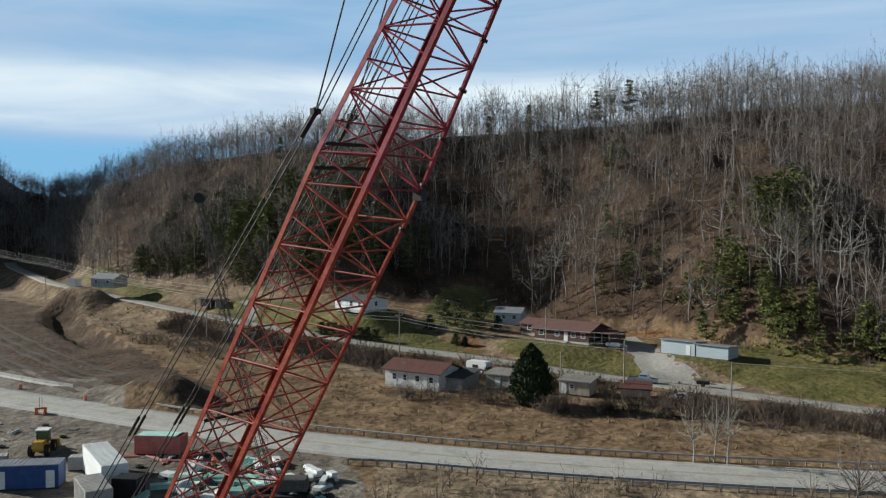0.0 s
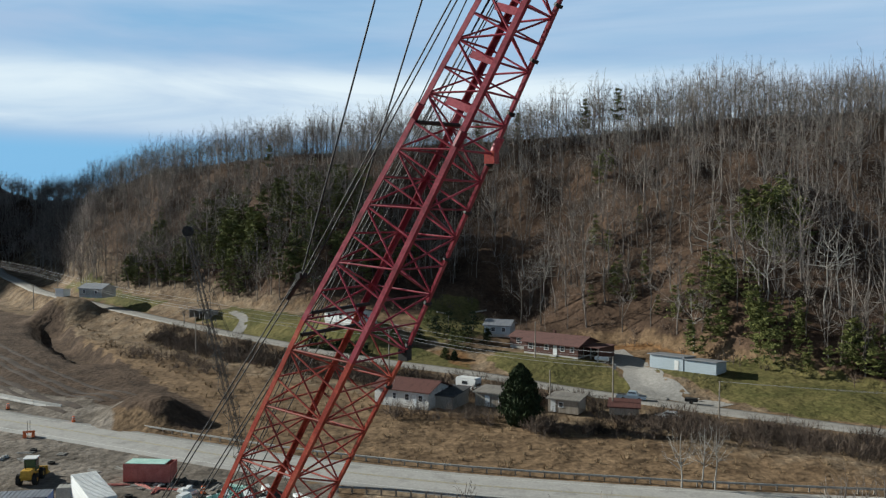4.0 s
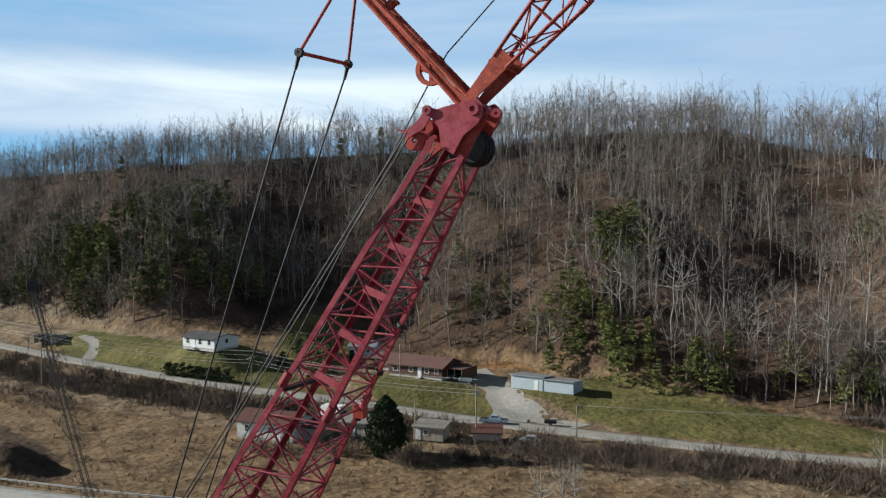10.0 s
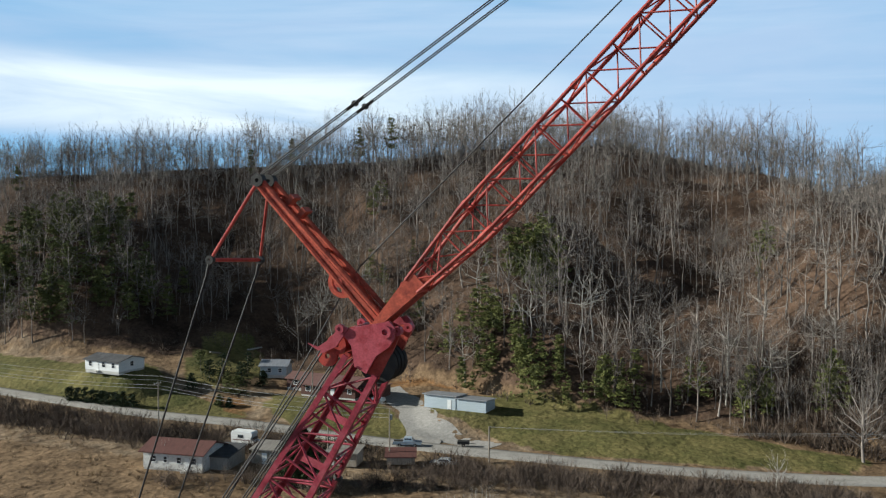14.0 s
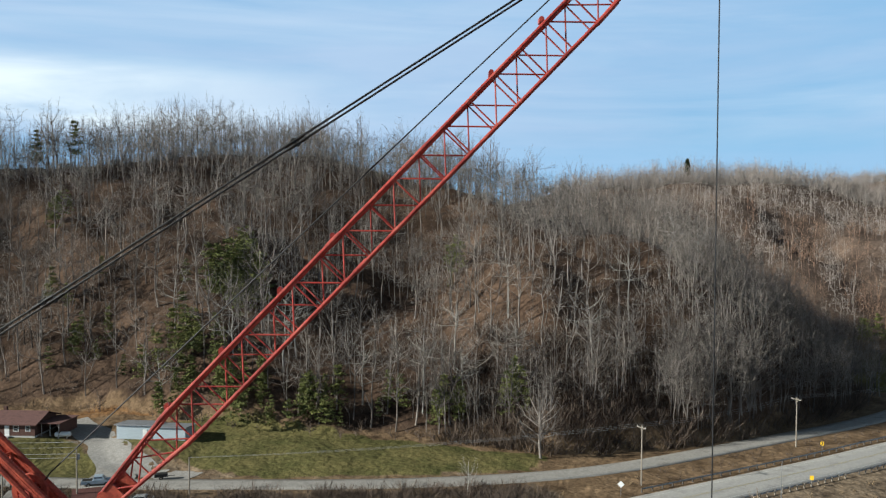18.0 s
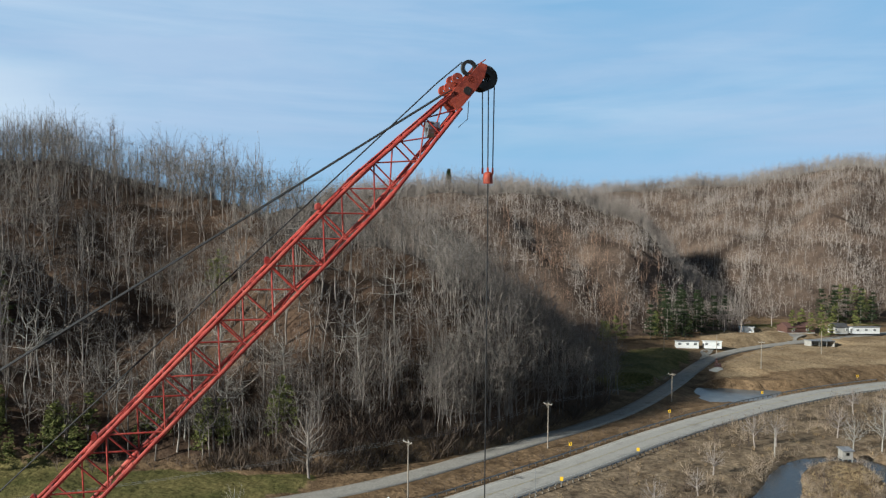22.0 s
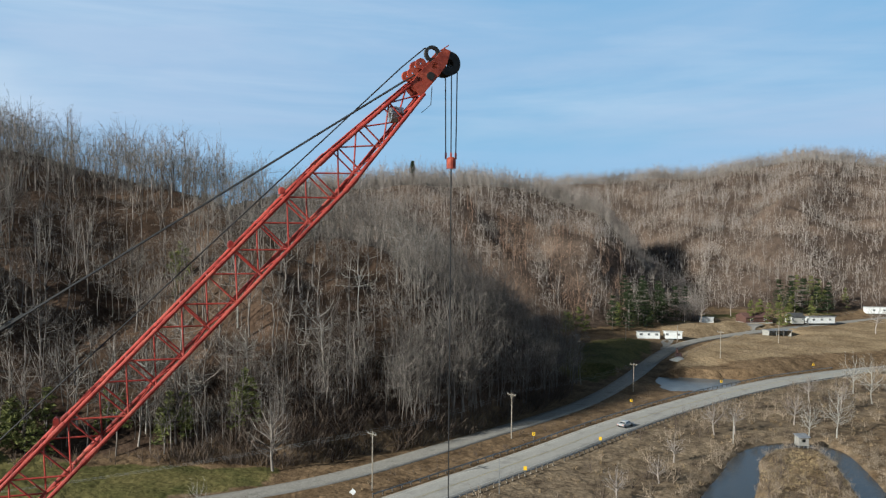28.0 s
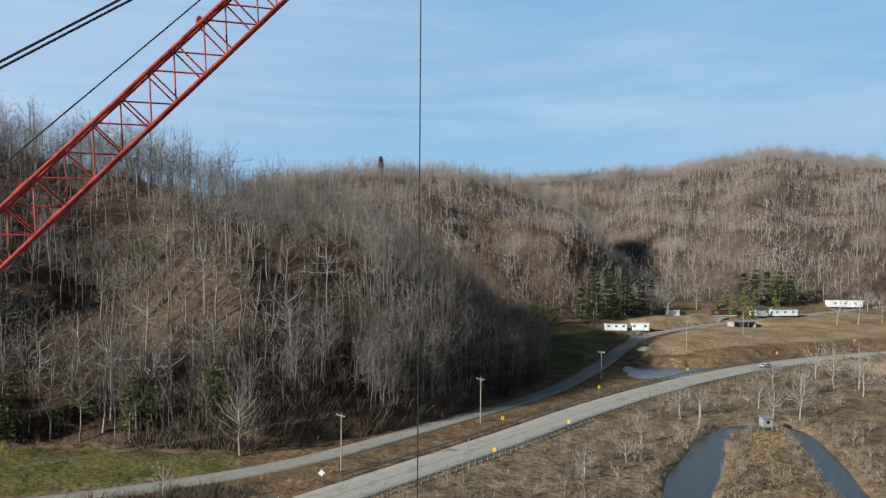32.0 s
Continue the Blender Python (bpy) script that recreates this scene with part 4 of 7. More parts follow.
# ---- trees ----
def bare_tree(seed, H, limbs, boughs, twigs, sides=4, low=0.35, spread=0.22, trunk_r=None, fine=0.03, fork=0.0, bent=True, long=1.0):
    """A bare tree as arrays: a tapered trunk that may fork, rising limbs that fill a round crown, boughs and fine twigs.
    Triangles only; also gives how many vertices and faces the trunk has."""
    g = np.random.RandomState(seed)
    V, F = [], []

    def tube(p, q, r0, r1, n):
        a = (q - p) / (np.linalg.norm(q - p) + 1e-9)
        e = np.cross(a, (0, 0, 1.0) if abs(a[2]) < 0.9 else (1.0, 0, 0))
        e /= np.linalg.norm(e)
        h = np.cross(a, e)
        k = len(V)
        ring = [e * np.cos(6.2832 * i / n) + h * np.sin(6.2832 * i / n) for i in range(n)]
        V.extend(p + c * r0 for c in ring)
        if r1 is None:
            V.append(q)
            F.extend((k + i, k + (i + 1) % n, k + n) for i in range(n))
            return
        V.extend(q + c * r1 for c in ring)
        for i in range(n):
            j = (i + 1) % n
            F.append((k + i, k + j, k + n + j))
            F.append((k + i, k + n + j, k + n + i))

    def blade(p, d, ln, w):
        side = np.cross(d, g.normal(size=3))
        side /= np.linalg.norm(side) + 1e-9
        k = len(V)
        V.extend([p - side * w / 2, p + side * w / 2, p + d * ln])
        F.append((k, k + 1, k + 2))

    def unit(v):
        return v / (np.linalg.norm(v) + 1e-9)

    tr = trunk_r or H * 0.0095
    lean = g.normal(0, 0.045, 2)
    leaders = []
    for arm in range(2 if g.uniform() < fork else 1):
        side = np.array([g.normal(0, 0.11), g.normal(0, 0.11)]) if arm else np.zeros(2)
        pts = [np.zeros(3)]
        for i in range(5):
            f = (i + 1) / 5
            z = f * H * (0.9 - 0.07 * arm)
            away_ = side * H * max(f - 0.25, 0) * 1.5
            pts.append(np.array([lean[0] * z + g.normal(0, 0.011 * H) + away_[0], lean[1] * z + g.normal(0, 0.011 * H) + away_[1], z]))
        if arm:
            pts[0], pts[1] = leaders[0][0], leaders[0][1]
        for i in range(1 if arm else 0, 5):
            r = lambda f: (tr * (1 - 0.9 * f ** 0.9) + 0.012) * (0.72 if arm else 1.0)
            tube(pts[i], pts[i + 1], r(i / 5), r((i + 1) / 5) if i < 4 else None, sides)
        leaders.append(pts)
    nv, nf = len(V), len(F)
    top = leaders[0][-1]
    middle = np.array([top[0] * 0.7, top[1] * 0.7, H * (0.44 + 0.42 * low)])
    axes = np.array([H * spread, H * spread, H * (0.54 - 0.42 * low)])
    for b in range(limbs):
        pts = leaders[b % len(leaders)]
        u = -0.35 + 1.28 * (b + g.uniform(0, 1)) / limbs
        w = b * 2.4 + g.uniform(-0.6, 0.6)
        c = math.sqrt(max(1 - min(u * u, 1), 0.05))
        end = middle + axes * np.array([np.cos(w) * c, np.sin(w) * c, u]) * g.uniform(0.78, 1.1)
        f = min(low + (0.24 + 0.2 * max(u, 0)) * g.uniform(0.1, 1.0), end[2] / H - 0.03, 0.8)
        i = min(int(f / 0.9 * 5), 4)
        p = pts[i] + (pts[i + 1] - pts[i]) * (f / 0.9 * 5 - i)
        span = np.linalg.norm(end - p)
        mid = p + (end - p) * 0.5 + np.array([np.cos(w), np.sin(w), -0.25]) * span * 0.11 + g.normal(0, 0.035, 3) * span
        r = tr * 0.42 * (1.1 - 0.5 * f)
        if bent:
            tube(p, mid, r + 0.012, r * 0.55 + 0.01, 3)
            tube(mid, end, r * 0.55 + 0.01, None, 3)
        else:
            tube(p, end, r + 0.016, None, 3)
        d1 = unit(end - mid)
        for k in range(boughs):
            t = 0.3 + 0.7 * (k + g.uniform(0, 1)) / boughs
            q = p + (mid - p) * t / 0.5 if t < 0.5 else mid + (end - mid) * (t - 0.5) / 0.5
            e = unit(d1 * 0.7 + unit(q - middle) * 0.35 + g.normal(0, 0.46, 3) + np.array([0, 0, 0.05]))
            bl = long * H * 0.112 * g.uniform(0.6, 1.25) * (1.2 - 0.5 * t)
            blade(q, e, bl, fine * 1.6)
            for _ in range(twigs):
                e2 = unit(e * 0.7 + g.normal(0, 0.5, 3) + np.array([0, 0, 0.05]))
                blade(q + e * bl * g.uniform(0.2, 0.95), e2, bl * g.uniform(0.4, 0.75), fine)
    return np.array(V), np.array(F), nv, nf


def pine_tree(seed, H, whorls=9, per=7, tufts=5, shape=0.24, blade=0.5, bare=0.25):
    """An evergreen: trunk arrays and crown arrays of many small blades."""
    g = np.random.RandomState(seed)
    V, F = [], []
    for k in range(whorls):
        f = bare + (1 - bare) * (k + g.uniform(0, 0.8)) / whorls
        reach = H * shape * (1.12 - f) ** 0.75 * g.uniform(0.75, 1.15)
        for b in range(per):
            w = g.uniform(0, 6.2832)
            d = np.array([np.cos(w), np.sin(w), g.uniform(-0.12, 0.3)])
            for t in range(tufts):
                s = (t + g.uniform(0.2, 1.0)) / tufts
                c = np.array([0, 0, f * H]) + d * reach * s + g.normal(0, 0.16, 3)
                for _ in range(3):
                    a, e = g.normal(0, 1, 3), g.normal(0, 1, 3)
                    a[2] *= 0.5
                    a *= blade / np.linalg.norm(a)
                    e *= blade * 0.5 / np.linalg.norm(e)
                    k0 = len(V)
                    V.extend([c - a, c + e, c + a])
                    F.append((k0, k0 + 1, k0 + 2))
    return np.array(V), np.array(F)


def scatter(name, protos, spots, mat, g):
    """Joins turned and scaled copies of the prototypes into one mesh. spots: x, y, z, scale."""
    vs, fs, k = [], [], 0
    for x, y, z, s in spots:
        V, F = protos[g.randint(len(protos))][:2]
        a = g.uniform(0, 6.2832)
        c, n = np.cos(a) * s, np.sin(a) * s
        w = g.uniform(0.85, 1.15)
        vs.append(np.column_stack([V[:, 0] * c * w - V[:, 1] * n * w + x, V[:, 0] * n * w + V[:, 1] * c * w + y, V[:, 2] * s + z]))
        fs.append(F + k)
        k += len(V)
    return soup(name, np.concatenate(vs), np.concatenate(fs), mat)


def hillside(table, az0, az1, count, g, past=30, start=2, jitter=0):
    """Random spots between the foot and past the ridge of a hill, of even density on the plan."""
    out = []
    while len(out) < count:
        az = g.uniform(az0, az1, 400)
        foot, ridge = np.interp(az, table[:, 0], table[:, 1]) + start, np.interp(az, table[:, 0], table[:, 3]) + past
        rmax = ridge.max()
        r = np.sqrt(g.uniform(0, 1, 400)) * rmax
        ok = (r > foot) & (r < ridge)
        out += list(zip(az[ok], r[ok]))
    out = np.array(out[:count])
    x, y = out[:, 1] * np.sin(np.radians(out[:, 0])), out[:, 1] * np.cos(np.radians(out[:, 0]))
    return x, y, ground_z(x, y)


def clear_of(x, y, spots):
    m = np.ones(len(x), bool)
    for px, py, rad in spots:
        m &= np.hypot(x - px, y - py) > rad
    return m


CLEARINGS = ((-20, 208, 14), (28, 194, 15), (50, 168, 10), (8, 216, 15), (-112, 275, 12), (45, 180, 10), (14, 232, 12), (2, 228, 14), (333, 135, 16), (-60, 271, 9), (78, 200, 6), (-13, 227, 11), (-6, 236, 8))


def spaced(x, y, gap, limit):
    """Indices of points that keep a distance from one another."""
    kept = []
    px, py = np.empty(limit), np.empty(limit)
    for i in range(len(x)):
        n = len(kept)
        if n == limit:
            break
        if n == 0 or ((px[:n] - x[i]) ** 2 + (py[:n] - y[i]) ** 2).min() > gap[i] ** 2:
            px[n], py[n] = x[i], y[i]
            kept.append(i)
    return np.array(kept)


def woods(name, protos, x, y, size, mat, g, label):
    z = ground_z(x, y)
    return tagged(scatter(name, protos, np.column_stack([x, y, z - 0.25, size]), mat, g), label, "forest", kind="stuff")


def ring_spots(table, az0, az1, count, r0, r1, g, power=1.0, column=1):
    """Random spots in a band beside the foot (column 1) or the ridge (column 3) of a hill."""
    az = g.uniform(az0, az1, count)
    r = np.interp(az, table[:, 0], table[:, column]) + r0 + (r1 - r0) * g.uniform(0, 1, count) ** power
    return r * np.sin(np.radians(az)), r * np.cos(np.radians(az))


def build_forest():
    g = np.random.RandomState(11)
    tall = [bare_tree(100 + i, 20.0, 10 + i % 4, 6, 4, 4, low=0.2 + 0.06 * (i % 5), spread=0.17 + 0.016 * (i % 6), trunk_r=0.14 + 0.022 * (i % 4), fine=0.037, fork=0.5) for i in range(20)]
    poles = [bare_tree(150 + i, 10.0, 6, 4, 4, 3, low=0.2 + 0.06 * (i % 3), spread=0.17 + 0.02 * (i % 3), trunk_r=0.05 + 0.01 * (i % 3), fine=0.042, bent=False) for i in range(10)]
    crest = [bare_tree(400 + i, 20.0, 11 + i % 3, 6, 4, 4, low=0.08 + 0.07 * (i % 5), spread=0.18 + 0.02 * (i % 5), trunk_r=0.13 + 0.015 * (i % 3), fine=0.042, fork=0.6) for i in range(16)]
    mid = [bare_tree(200 + i, 13.0, 8, 4, 3, 3, low=0.12 + 0.06 * (i % 3), spread=0.2 + 0.02 * (i % 4), bent=False, trunk_r=0.11, fine=0.085) for i in range(12)]
    far = [bare_tree(300 + i, 13.0, 7, 3, 2, 3, low=0.1, spread=0.22 + 0.02 * (i % 3), bent=False, trunk_r=0.12, fine=0.13) for i in range(10)]
    # the near hill: tall trees well apart, thin poles between them
    x, y, _ = hillside(HILL_NEAR, -24.6, 62, 9000, g, past=10)
    z = ground_z(x, y)
    m = clear_of(x, y, CLEARINGS) & (z > 0.6)
    x, y = x[m], y[m]
    grow = lambda px, py: np.interp(np.degrees(np.arctan2(px, py)), GROWTH[:, 0], GROWTH[:, 1])
    k = spaced(x, y, np.clip(4.6 + 1.4 * waves(x, y, 45, 41) + g.normal(0, 1.0, len(x)), 2.0, 9) * grow(x, y) / 0.85 * np.interp(np.degrees(np.arctan2(x, y)), (-4, 8, 38, 44), (0.74, 0.94, 1.0, 1.05)), 1900)
    woods("hillside_forest", tall, x[k], y[k], grow(x[k], y[k]) * np.clip(0.88 + 0.12 * waves(x[k], y[k], 55, 43) + g.normal(0, 0.2, len(k)), 0.4, 1.25), BARK, g, "bare grey-brown winter hardwoods covering the near hillside")
    x, y = x[::-1], y[::-1]
    k = spaced(x, y, np.full(len(x), 4.4), 850)
    woods("pole_trees", poles, x[k], y[k], np.clip(g.normal(0.85, 0.25, len(k)), 0.35, 1.3), BARK, g, "slim young leafless trees among the tall hardwoods")
    # the crest against the sky
    x, y = ring_spots(HILL_NEAR, -22, 59, 3600, -16, 26, g, column=3)
    k = spaced(x, y, np.clip(4.4 * grow(x, y) / 0.8 + 1.6 * waves(x, y, 38, 47) + g.normal(0, 1.0, len(x)), 1.5, 10) * 0.85, 680)
    woods("crest_trees", crest, x[k], y[k], grow(x[k], y[k]) * np.clip(0.84 + 0.14 * waves(x[k], y[k], 30, 48) + g.normal(0, 0.2, len(k)), 0.3, 1.25), BARK, g, "bare trees standing along the crest of the hill")
    # the end of the spur, in the shade
    x, y = ring_spots(HILL_NEAR, 50, 63, 190, 1.5, 46, g, 1.5)
    m = away(x, y, LN[::2])[0] > 4.5
    woods("spur_trees", tall, x[m], y[m], np.clip(g.normal(0.78, 0.15, m.sum()), 0.4, 1.1), BARK, g, "tall bare trees crowding the shaded end of the spur")
    # the foot of the slope above the long lawn
    x, y = ring_spots(HILL_NEAR, 33, 57, 90, 1, 14, g)
    m = (away(x, y, LN[::2])[0] > 5) & (ground_z(x, y) > 0.2)
    woods("foot_trees", tall, x[m], y[m], np.clip(g.normal(0.6, 0.16, m.sum()), 0.3, 0.95), BARK, g, "bare trees standing close along the foot of the slope")
    # the hill beyond the gap, and the higher one behind it
    x, y, _ = hillside(HILL_FRONT, 42, 71.5, 5000, g, past=10)
    m = clear_of(x, y, CLEARINGS)
    x, y = x[m], y[m]
    k = spaced(x, y, 3.5 + 1.2 * waves(x, y, 48, 51), 2300)
    az, r = np.degrees(np.arctan2(x[k], y[k])), np.hypot(x[k], y[k])
    oak = (az > 55) & (az < 66) & (r < 440) & (waves(x[k], y[k], 30, 53) + g.normal(0, 0.5, len(k)) > -0.1)
    woods("leafy_oaks", mid, x[k][oak], y[k][oak], np.clip(g.normal(0.85, 0.15, oak.sum()), 0.4, 1.2), OAK, g, "oaks that still hold rusty brown leaves at the foot of the far hill")
    k = k[~oak]
    woods("gap_hill_forest", mid, x[k], y[k], np.clip(0.85 + 0.1 * waves(x[k], y[k], 55, 44) + g.normal(0, 0.14, len(k)), 0.35, 1.2), BARK_HAZED, g, "bare winter hardwoods on the hill beyond the gap")
    x, y, _ = hillside(HILL_BACK, 60, 86, 9000, g, past=12)
    m = (np.hypot(x, y) > np.interp(np.degrees(np.arctan2(x, y)), (66, 70), (600, 440)))
    x, y = x[m], y[m]
    k = spaced(x, y, 3.9 + 1.2 * waves(x, y, 60, 52), 3400)
    woods("far_hill_forest", far, x[k], y[k], np.clip(0.85 + 0.1 * waves(x[k], y[k], 70, 45) + g.normal(0, 0.13, len(k)), 0.4, 1.2), BARK_HAZED, g, "bare winter hardwoods on the far wooded hill")
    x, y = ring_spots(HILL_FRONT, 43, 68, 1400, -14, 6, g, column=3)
    woods("gap_crest_trees", mid, x[::3], y[::3], np.clip(g.normal(0.8, 0.18, len(x[::3])), 0.4, 1.2), BARK_HAZED, g, "bare trees along the crest beyond the gap")
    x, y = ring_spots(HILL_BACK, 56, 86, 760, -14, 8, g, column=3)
    woods("far_crest_trees", far, x, y, np.clip(g.normal(0.85, 0.18, len(x)), 0.4, 1.2), BARK_HAZED, g, "bare trees along the crest of the far hill")
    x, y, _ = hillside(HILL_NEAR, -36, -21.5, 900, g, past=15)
    woods("distant_hill_forest", far, x, y, g.uniform(0.9, 1.4, len(x)), BARK_HAZED, g, "bare woods on the distant valley side")


build_forest()


# ---- buildings ----
WHITE = material("white_siding", [(0.62, 0.63, 0.63), (0.78, 0.78, 0.77)], 0.7, 1.2, stretch=(0.3, 0.3, 6), second=0.08)
OFFWHITE = material("stained_white_block", [(0.42, 0.41, 0.39), (0.66, 0.65, 0.62), (0.56, 0.55, 0.52)], 0.9, 0.9, second=0.2)
BROWNWALL = material("brown_brick_wall", [(0.075, 0.04, 0.034), (0.13, 0.068, 0.054)], 0.9, 2.5, second=0.25)
BROWNROOF = material("brown_red_shingle", [(0.095, 0.05, 0.045), (0.15, 0.08, 0.07), (0.12, 0.063, 0.057)], 0.9, 0.7, second=0.2, stretch=(1, 3, 1))
REDROOF = material("rusty_red_tin", [(0.07, 0.0301, 0.0259), (0.119, 0.0504, 0.042), (0.091, 0.0385, 0.0336)], 0.8, 0.6, second=0.2, stretch=(3, 0.5, 1))
DULLROOF = material("dull_weathered_roofing", [(0.15, 0.135, 0.12), (0.27, 0.25, 0.225)], 0.85, 0.7, second=0.2, stretch=(4, 0.5, 1))
DARKROOF = material("dark_grey_shingle", [(0.045, 0.045, 0.048), (0.09, 0.09, 0.095)], 0.9, 0.8, second=0.2)
TINROOF = material("pale_tin_roof", [(0.22, 0.23, 0.25), (0.34, 0.35, 0.38)], 0.5, 0.8, metal=0.3, second=0.12, stretch=(4, 0.4, 1))
PALEBLUE = material("pale_blue_siding", [(0.34, 0.40, 0.45), (0.46, 0.52, 0.56)], 0.7, 1.0, second=0.08, stretch=(0.4, 0.4, 5))
TANWALL = material("tan_boards", [(0.26, 0.22, 0.18), (0.42, 0.37, 0.31)], 0.9, 0.8, second=0.2, stretch=(4, 4, 0.5))
GREYWOOD = material("grey_boards", [(0.20, 0.19, 0.175), (0.36, 0.345, 0.32)], 0.9, 1.0, second=0.2, stretch=(6, 6, 0.6))
GLASS_DARK = material("dark_window_glass", [(0.02, 0.024, 0.03), (0.05, 0.055, 0.065)], 0.1, 1.5, spec=0.6)
CONCRETE = material("pale_concrete", [(0.38, 0.37, 0.35), (0.55, 0.54, 0.51)], 0.9, 0.6, second=0.12)
TARP_BLUE = material("blue_painted_steel", [(0.020, 0.055, 0.17), (0.035, 0.085, 0.24)], 0.55, 1.0, second=0.12)
CONT_RED = material("faded_red_steel", [(0.40, 0.11, 0.09), (0.54, 0.20, 0.17)], 0.65, 1.0, second=0.15)
CONT_GREY = material("weathered_grey_steel", [(0.30, 0.29, 0.27), (0.44, 0.43, 0.40)], 0.7, 1.0, second=0.15)
YELLOW = material("loader_yellow", [(0.45, 0.25, 0.03), (0.60, 0.36, 0.05)], 0.5, 2.0, second=0.15)
GREEN = material("dull_green_paint", [(0.05, 0.085, 0.04), (0.09, 0.13, 0.06)], 0.55, 2.0, second=0.15)
ORANGE = material("safety_orange", [(0.62, 0.13, 0.04), (0.75, 0.18, 0.06)], 0.6, 3.0)
SIGN_Y = material("sign_yellow", [(0.72, 0.42, 0.02), (0.80, 0.50, 0.03)], 0.5, 3.0)
RUBBER = material("tyre_rubber", [(0.012, 0.012, 0.012), (0.028, 0.027, 0.026)], 0.85, 4.0)
CAR_WHITE = material("white_car_paint", [(0.62, 0.63, 0.64), (0.72, 0.72, 0.73)], 0.25, 1.0, spec=0.6)
CAR_SILVER = material("silver_car_paint", [(0.50, 0.51, 0.52), (0.62, 0.63, 0.64)], 0.25, 1.0, metal=0.3, spec=0.6)
CAR_BLUE = material("pale_blue_truck_paint", [(0.30, 0.38, 0.45), (0.44, 0.50, 0.56)], 0.35, 1.0, spec=0.5)
WRAP = material("white_plastic_wrap", [(0.55, 0.57, 0.57), (0.78, 0.79, 0.78)], 0.5, 1.5, second=0.2, obj=0.15)
TEAL = material("pale_green_pipe", [(0.30, 0.52, 0.45), (0.48, 0.66, 0.58)], 0.6, 1.0, second=0.15, obj=0.2)
DARKHEAP = material("dark_rubble", [(0.03, 0.03, 0.028), (0.09, 0.085, 0.075)], 0.95, 1.2, second=0.3, obj=0.2)


def on_wall(side, L, D, x, z, out):
    """A pose on a wall: side f, b, l or r; x along the wall; facing outwards."""
    return {"f": pose(x, -D / 2 - out, z, 0, 0, 0), "b": pose(-x, D / 2 + out, z, 0, 0, 180), "l": pose(-L / 2 - out, -x, z, 0, 0, -90), "r": pose(L / 2 + out, x, z, 0, 0, 90)}[side]


def add_window(house, L, D, side, x, z, w, h, trim):
    fr = MB()
    for c, s in (((0, 0, h / 2 + 0.05), (w + 0.2, 0.06, 0.1)), ((0, 0, -h / 2 - 0.05), (w + 0.24, 0.09, 0.1)), ((-w / 2 - 0.05, 0, 0), (0.1, 0.06, h)), ((w / 2 + 0.05, 0, 0), (0.1, 0.06, h)), ((0, 0, 0), (w, 0.04, 0.05))):
        fr.box(c, s)
    win = part("window", fr, trim, house, at=on_wall(side, L, D, x, z, 0.03))
    part("pane", MB().box((0, 0.012, 0), (w, 0.02, h)), GLASS_DARK, win)


def gable_house(name, x, y, z, rot, L, D, H, rise, wall, roof, label, category="house", wins=(), doors=(), over=0.4, trim=WHITE, base=CONCRETE, chimney=None, group=""):
    h = thing(name, pose(x, y, z, 0, 0, rot), label, category, group)
    part("foundation", MB().box((0, 0, 0.0), (L - 0.1, D - 0.1, 0.7)), base, h)
    t, z0 = 0.16, 0.35
    for nm, c, s in (("front_wall", (0, -D / 2 + t / 2, (H + z0) / 2), (L, t, H - z0)), ("back_wall", (0, D / 2 - t / 2, (H + z0) / 2), (L, t, H - z0))):
        part(nm, MB().box(c, s), wall, h)
    for sx in (-1, 1):
        o = [(-D / 2 + t, z0), (D / 2 - t, z0), (D / 2 - t, H), (0, H + rise * (1 - 2 * t / D)), (-D / 2 + t, H)]
        part("end_wall", MB().plate(o, t, "x", sx * (L / 2 - t / 2)), wall, h)
    sl = rise / (D / 2)
    for sy in (-1, 1):
        e = D / 2 + over
        a, b = (0.0, H + rise + 0.04), (sy * e, H + rise + 0.04 - e * sl)
        o = [a, b, (b[0], b[1] + 0.14), (a[0], a[1] + 0.14)]
        part("roof_slope", MB().plate(o if sy > 0 else o[::-1], L + 2 * over, "x", 0), roof, h)
        part("fascia", MB().box((0, sy * (e + 0.02), b[1] + 0.04), (L + 2 * over, 0.04, 0.2)), roof, h)
    part("ridge_cap", MB().tube((-L / 2 - over, 0, H + rise + 0.18), (L / 2 + over, 0, H + rise + 0.18), 0.09, n=6), roof, h)
    for side, wx, wz, w, hh in wins:
        add_window(h, L, D, side, wx, wz, w, hh, trim)
    for side, dx in doors:
        d = part("door", MB().box((0, 0, 0), (0.95, 0.06, 2.05)).box((0, -0.02, 0.45), (0.6, 0.05, 0.7)), trim, h, at=on_wall(side, L, D, dx, 1.35, 0.03))
        part("doorstep", MB().box((0, -0.5, -1.15), (1.4, 0.9, 0.3)), CONCRETE, d)
    if chimney:
        part("chimney", MB().box((chimney, D * 0.12, H + rise * 0.9), (0.6, 0.6, 1.8)).box((chimney, D * 0.12, H + rise * 0.9 + 0.92), (0.7, 0.7, 0.1)), BROWNWALL, h)
    return h


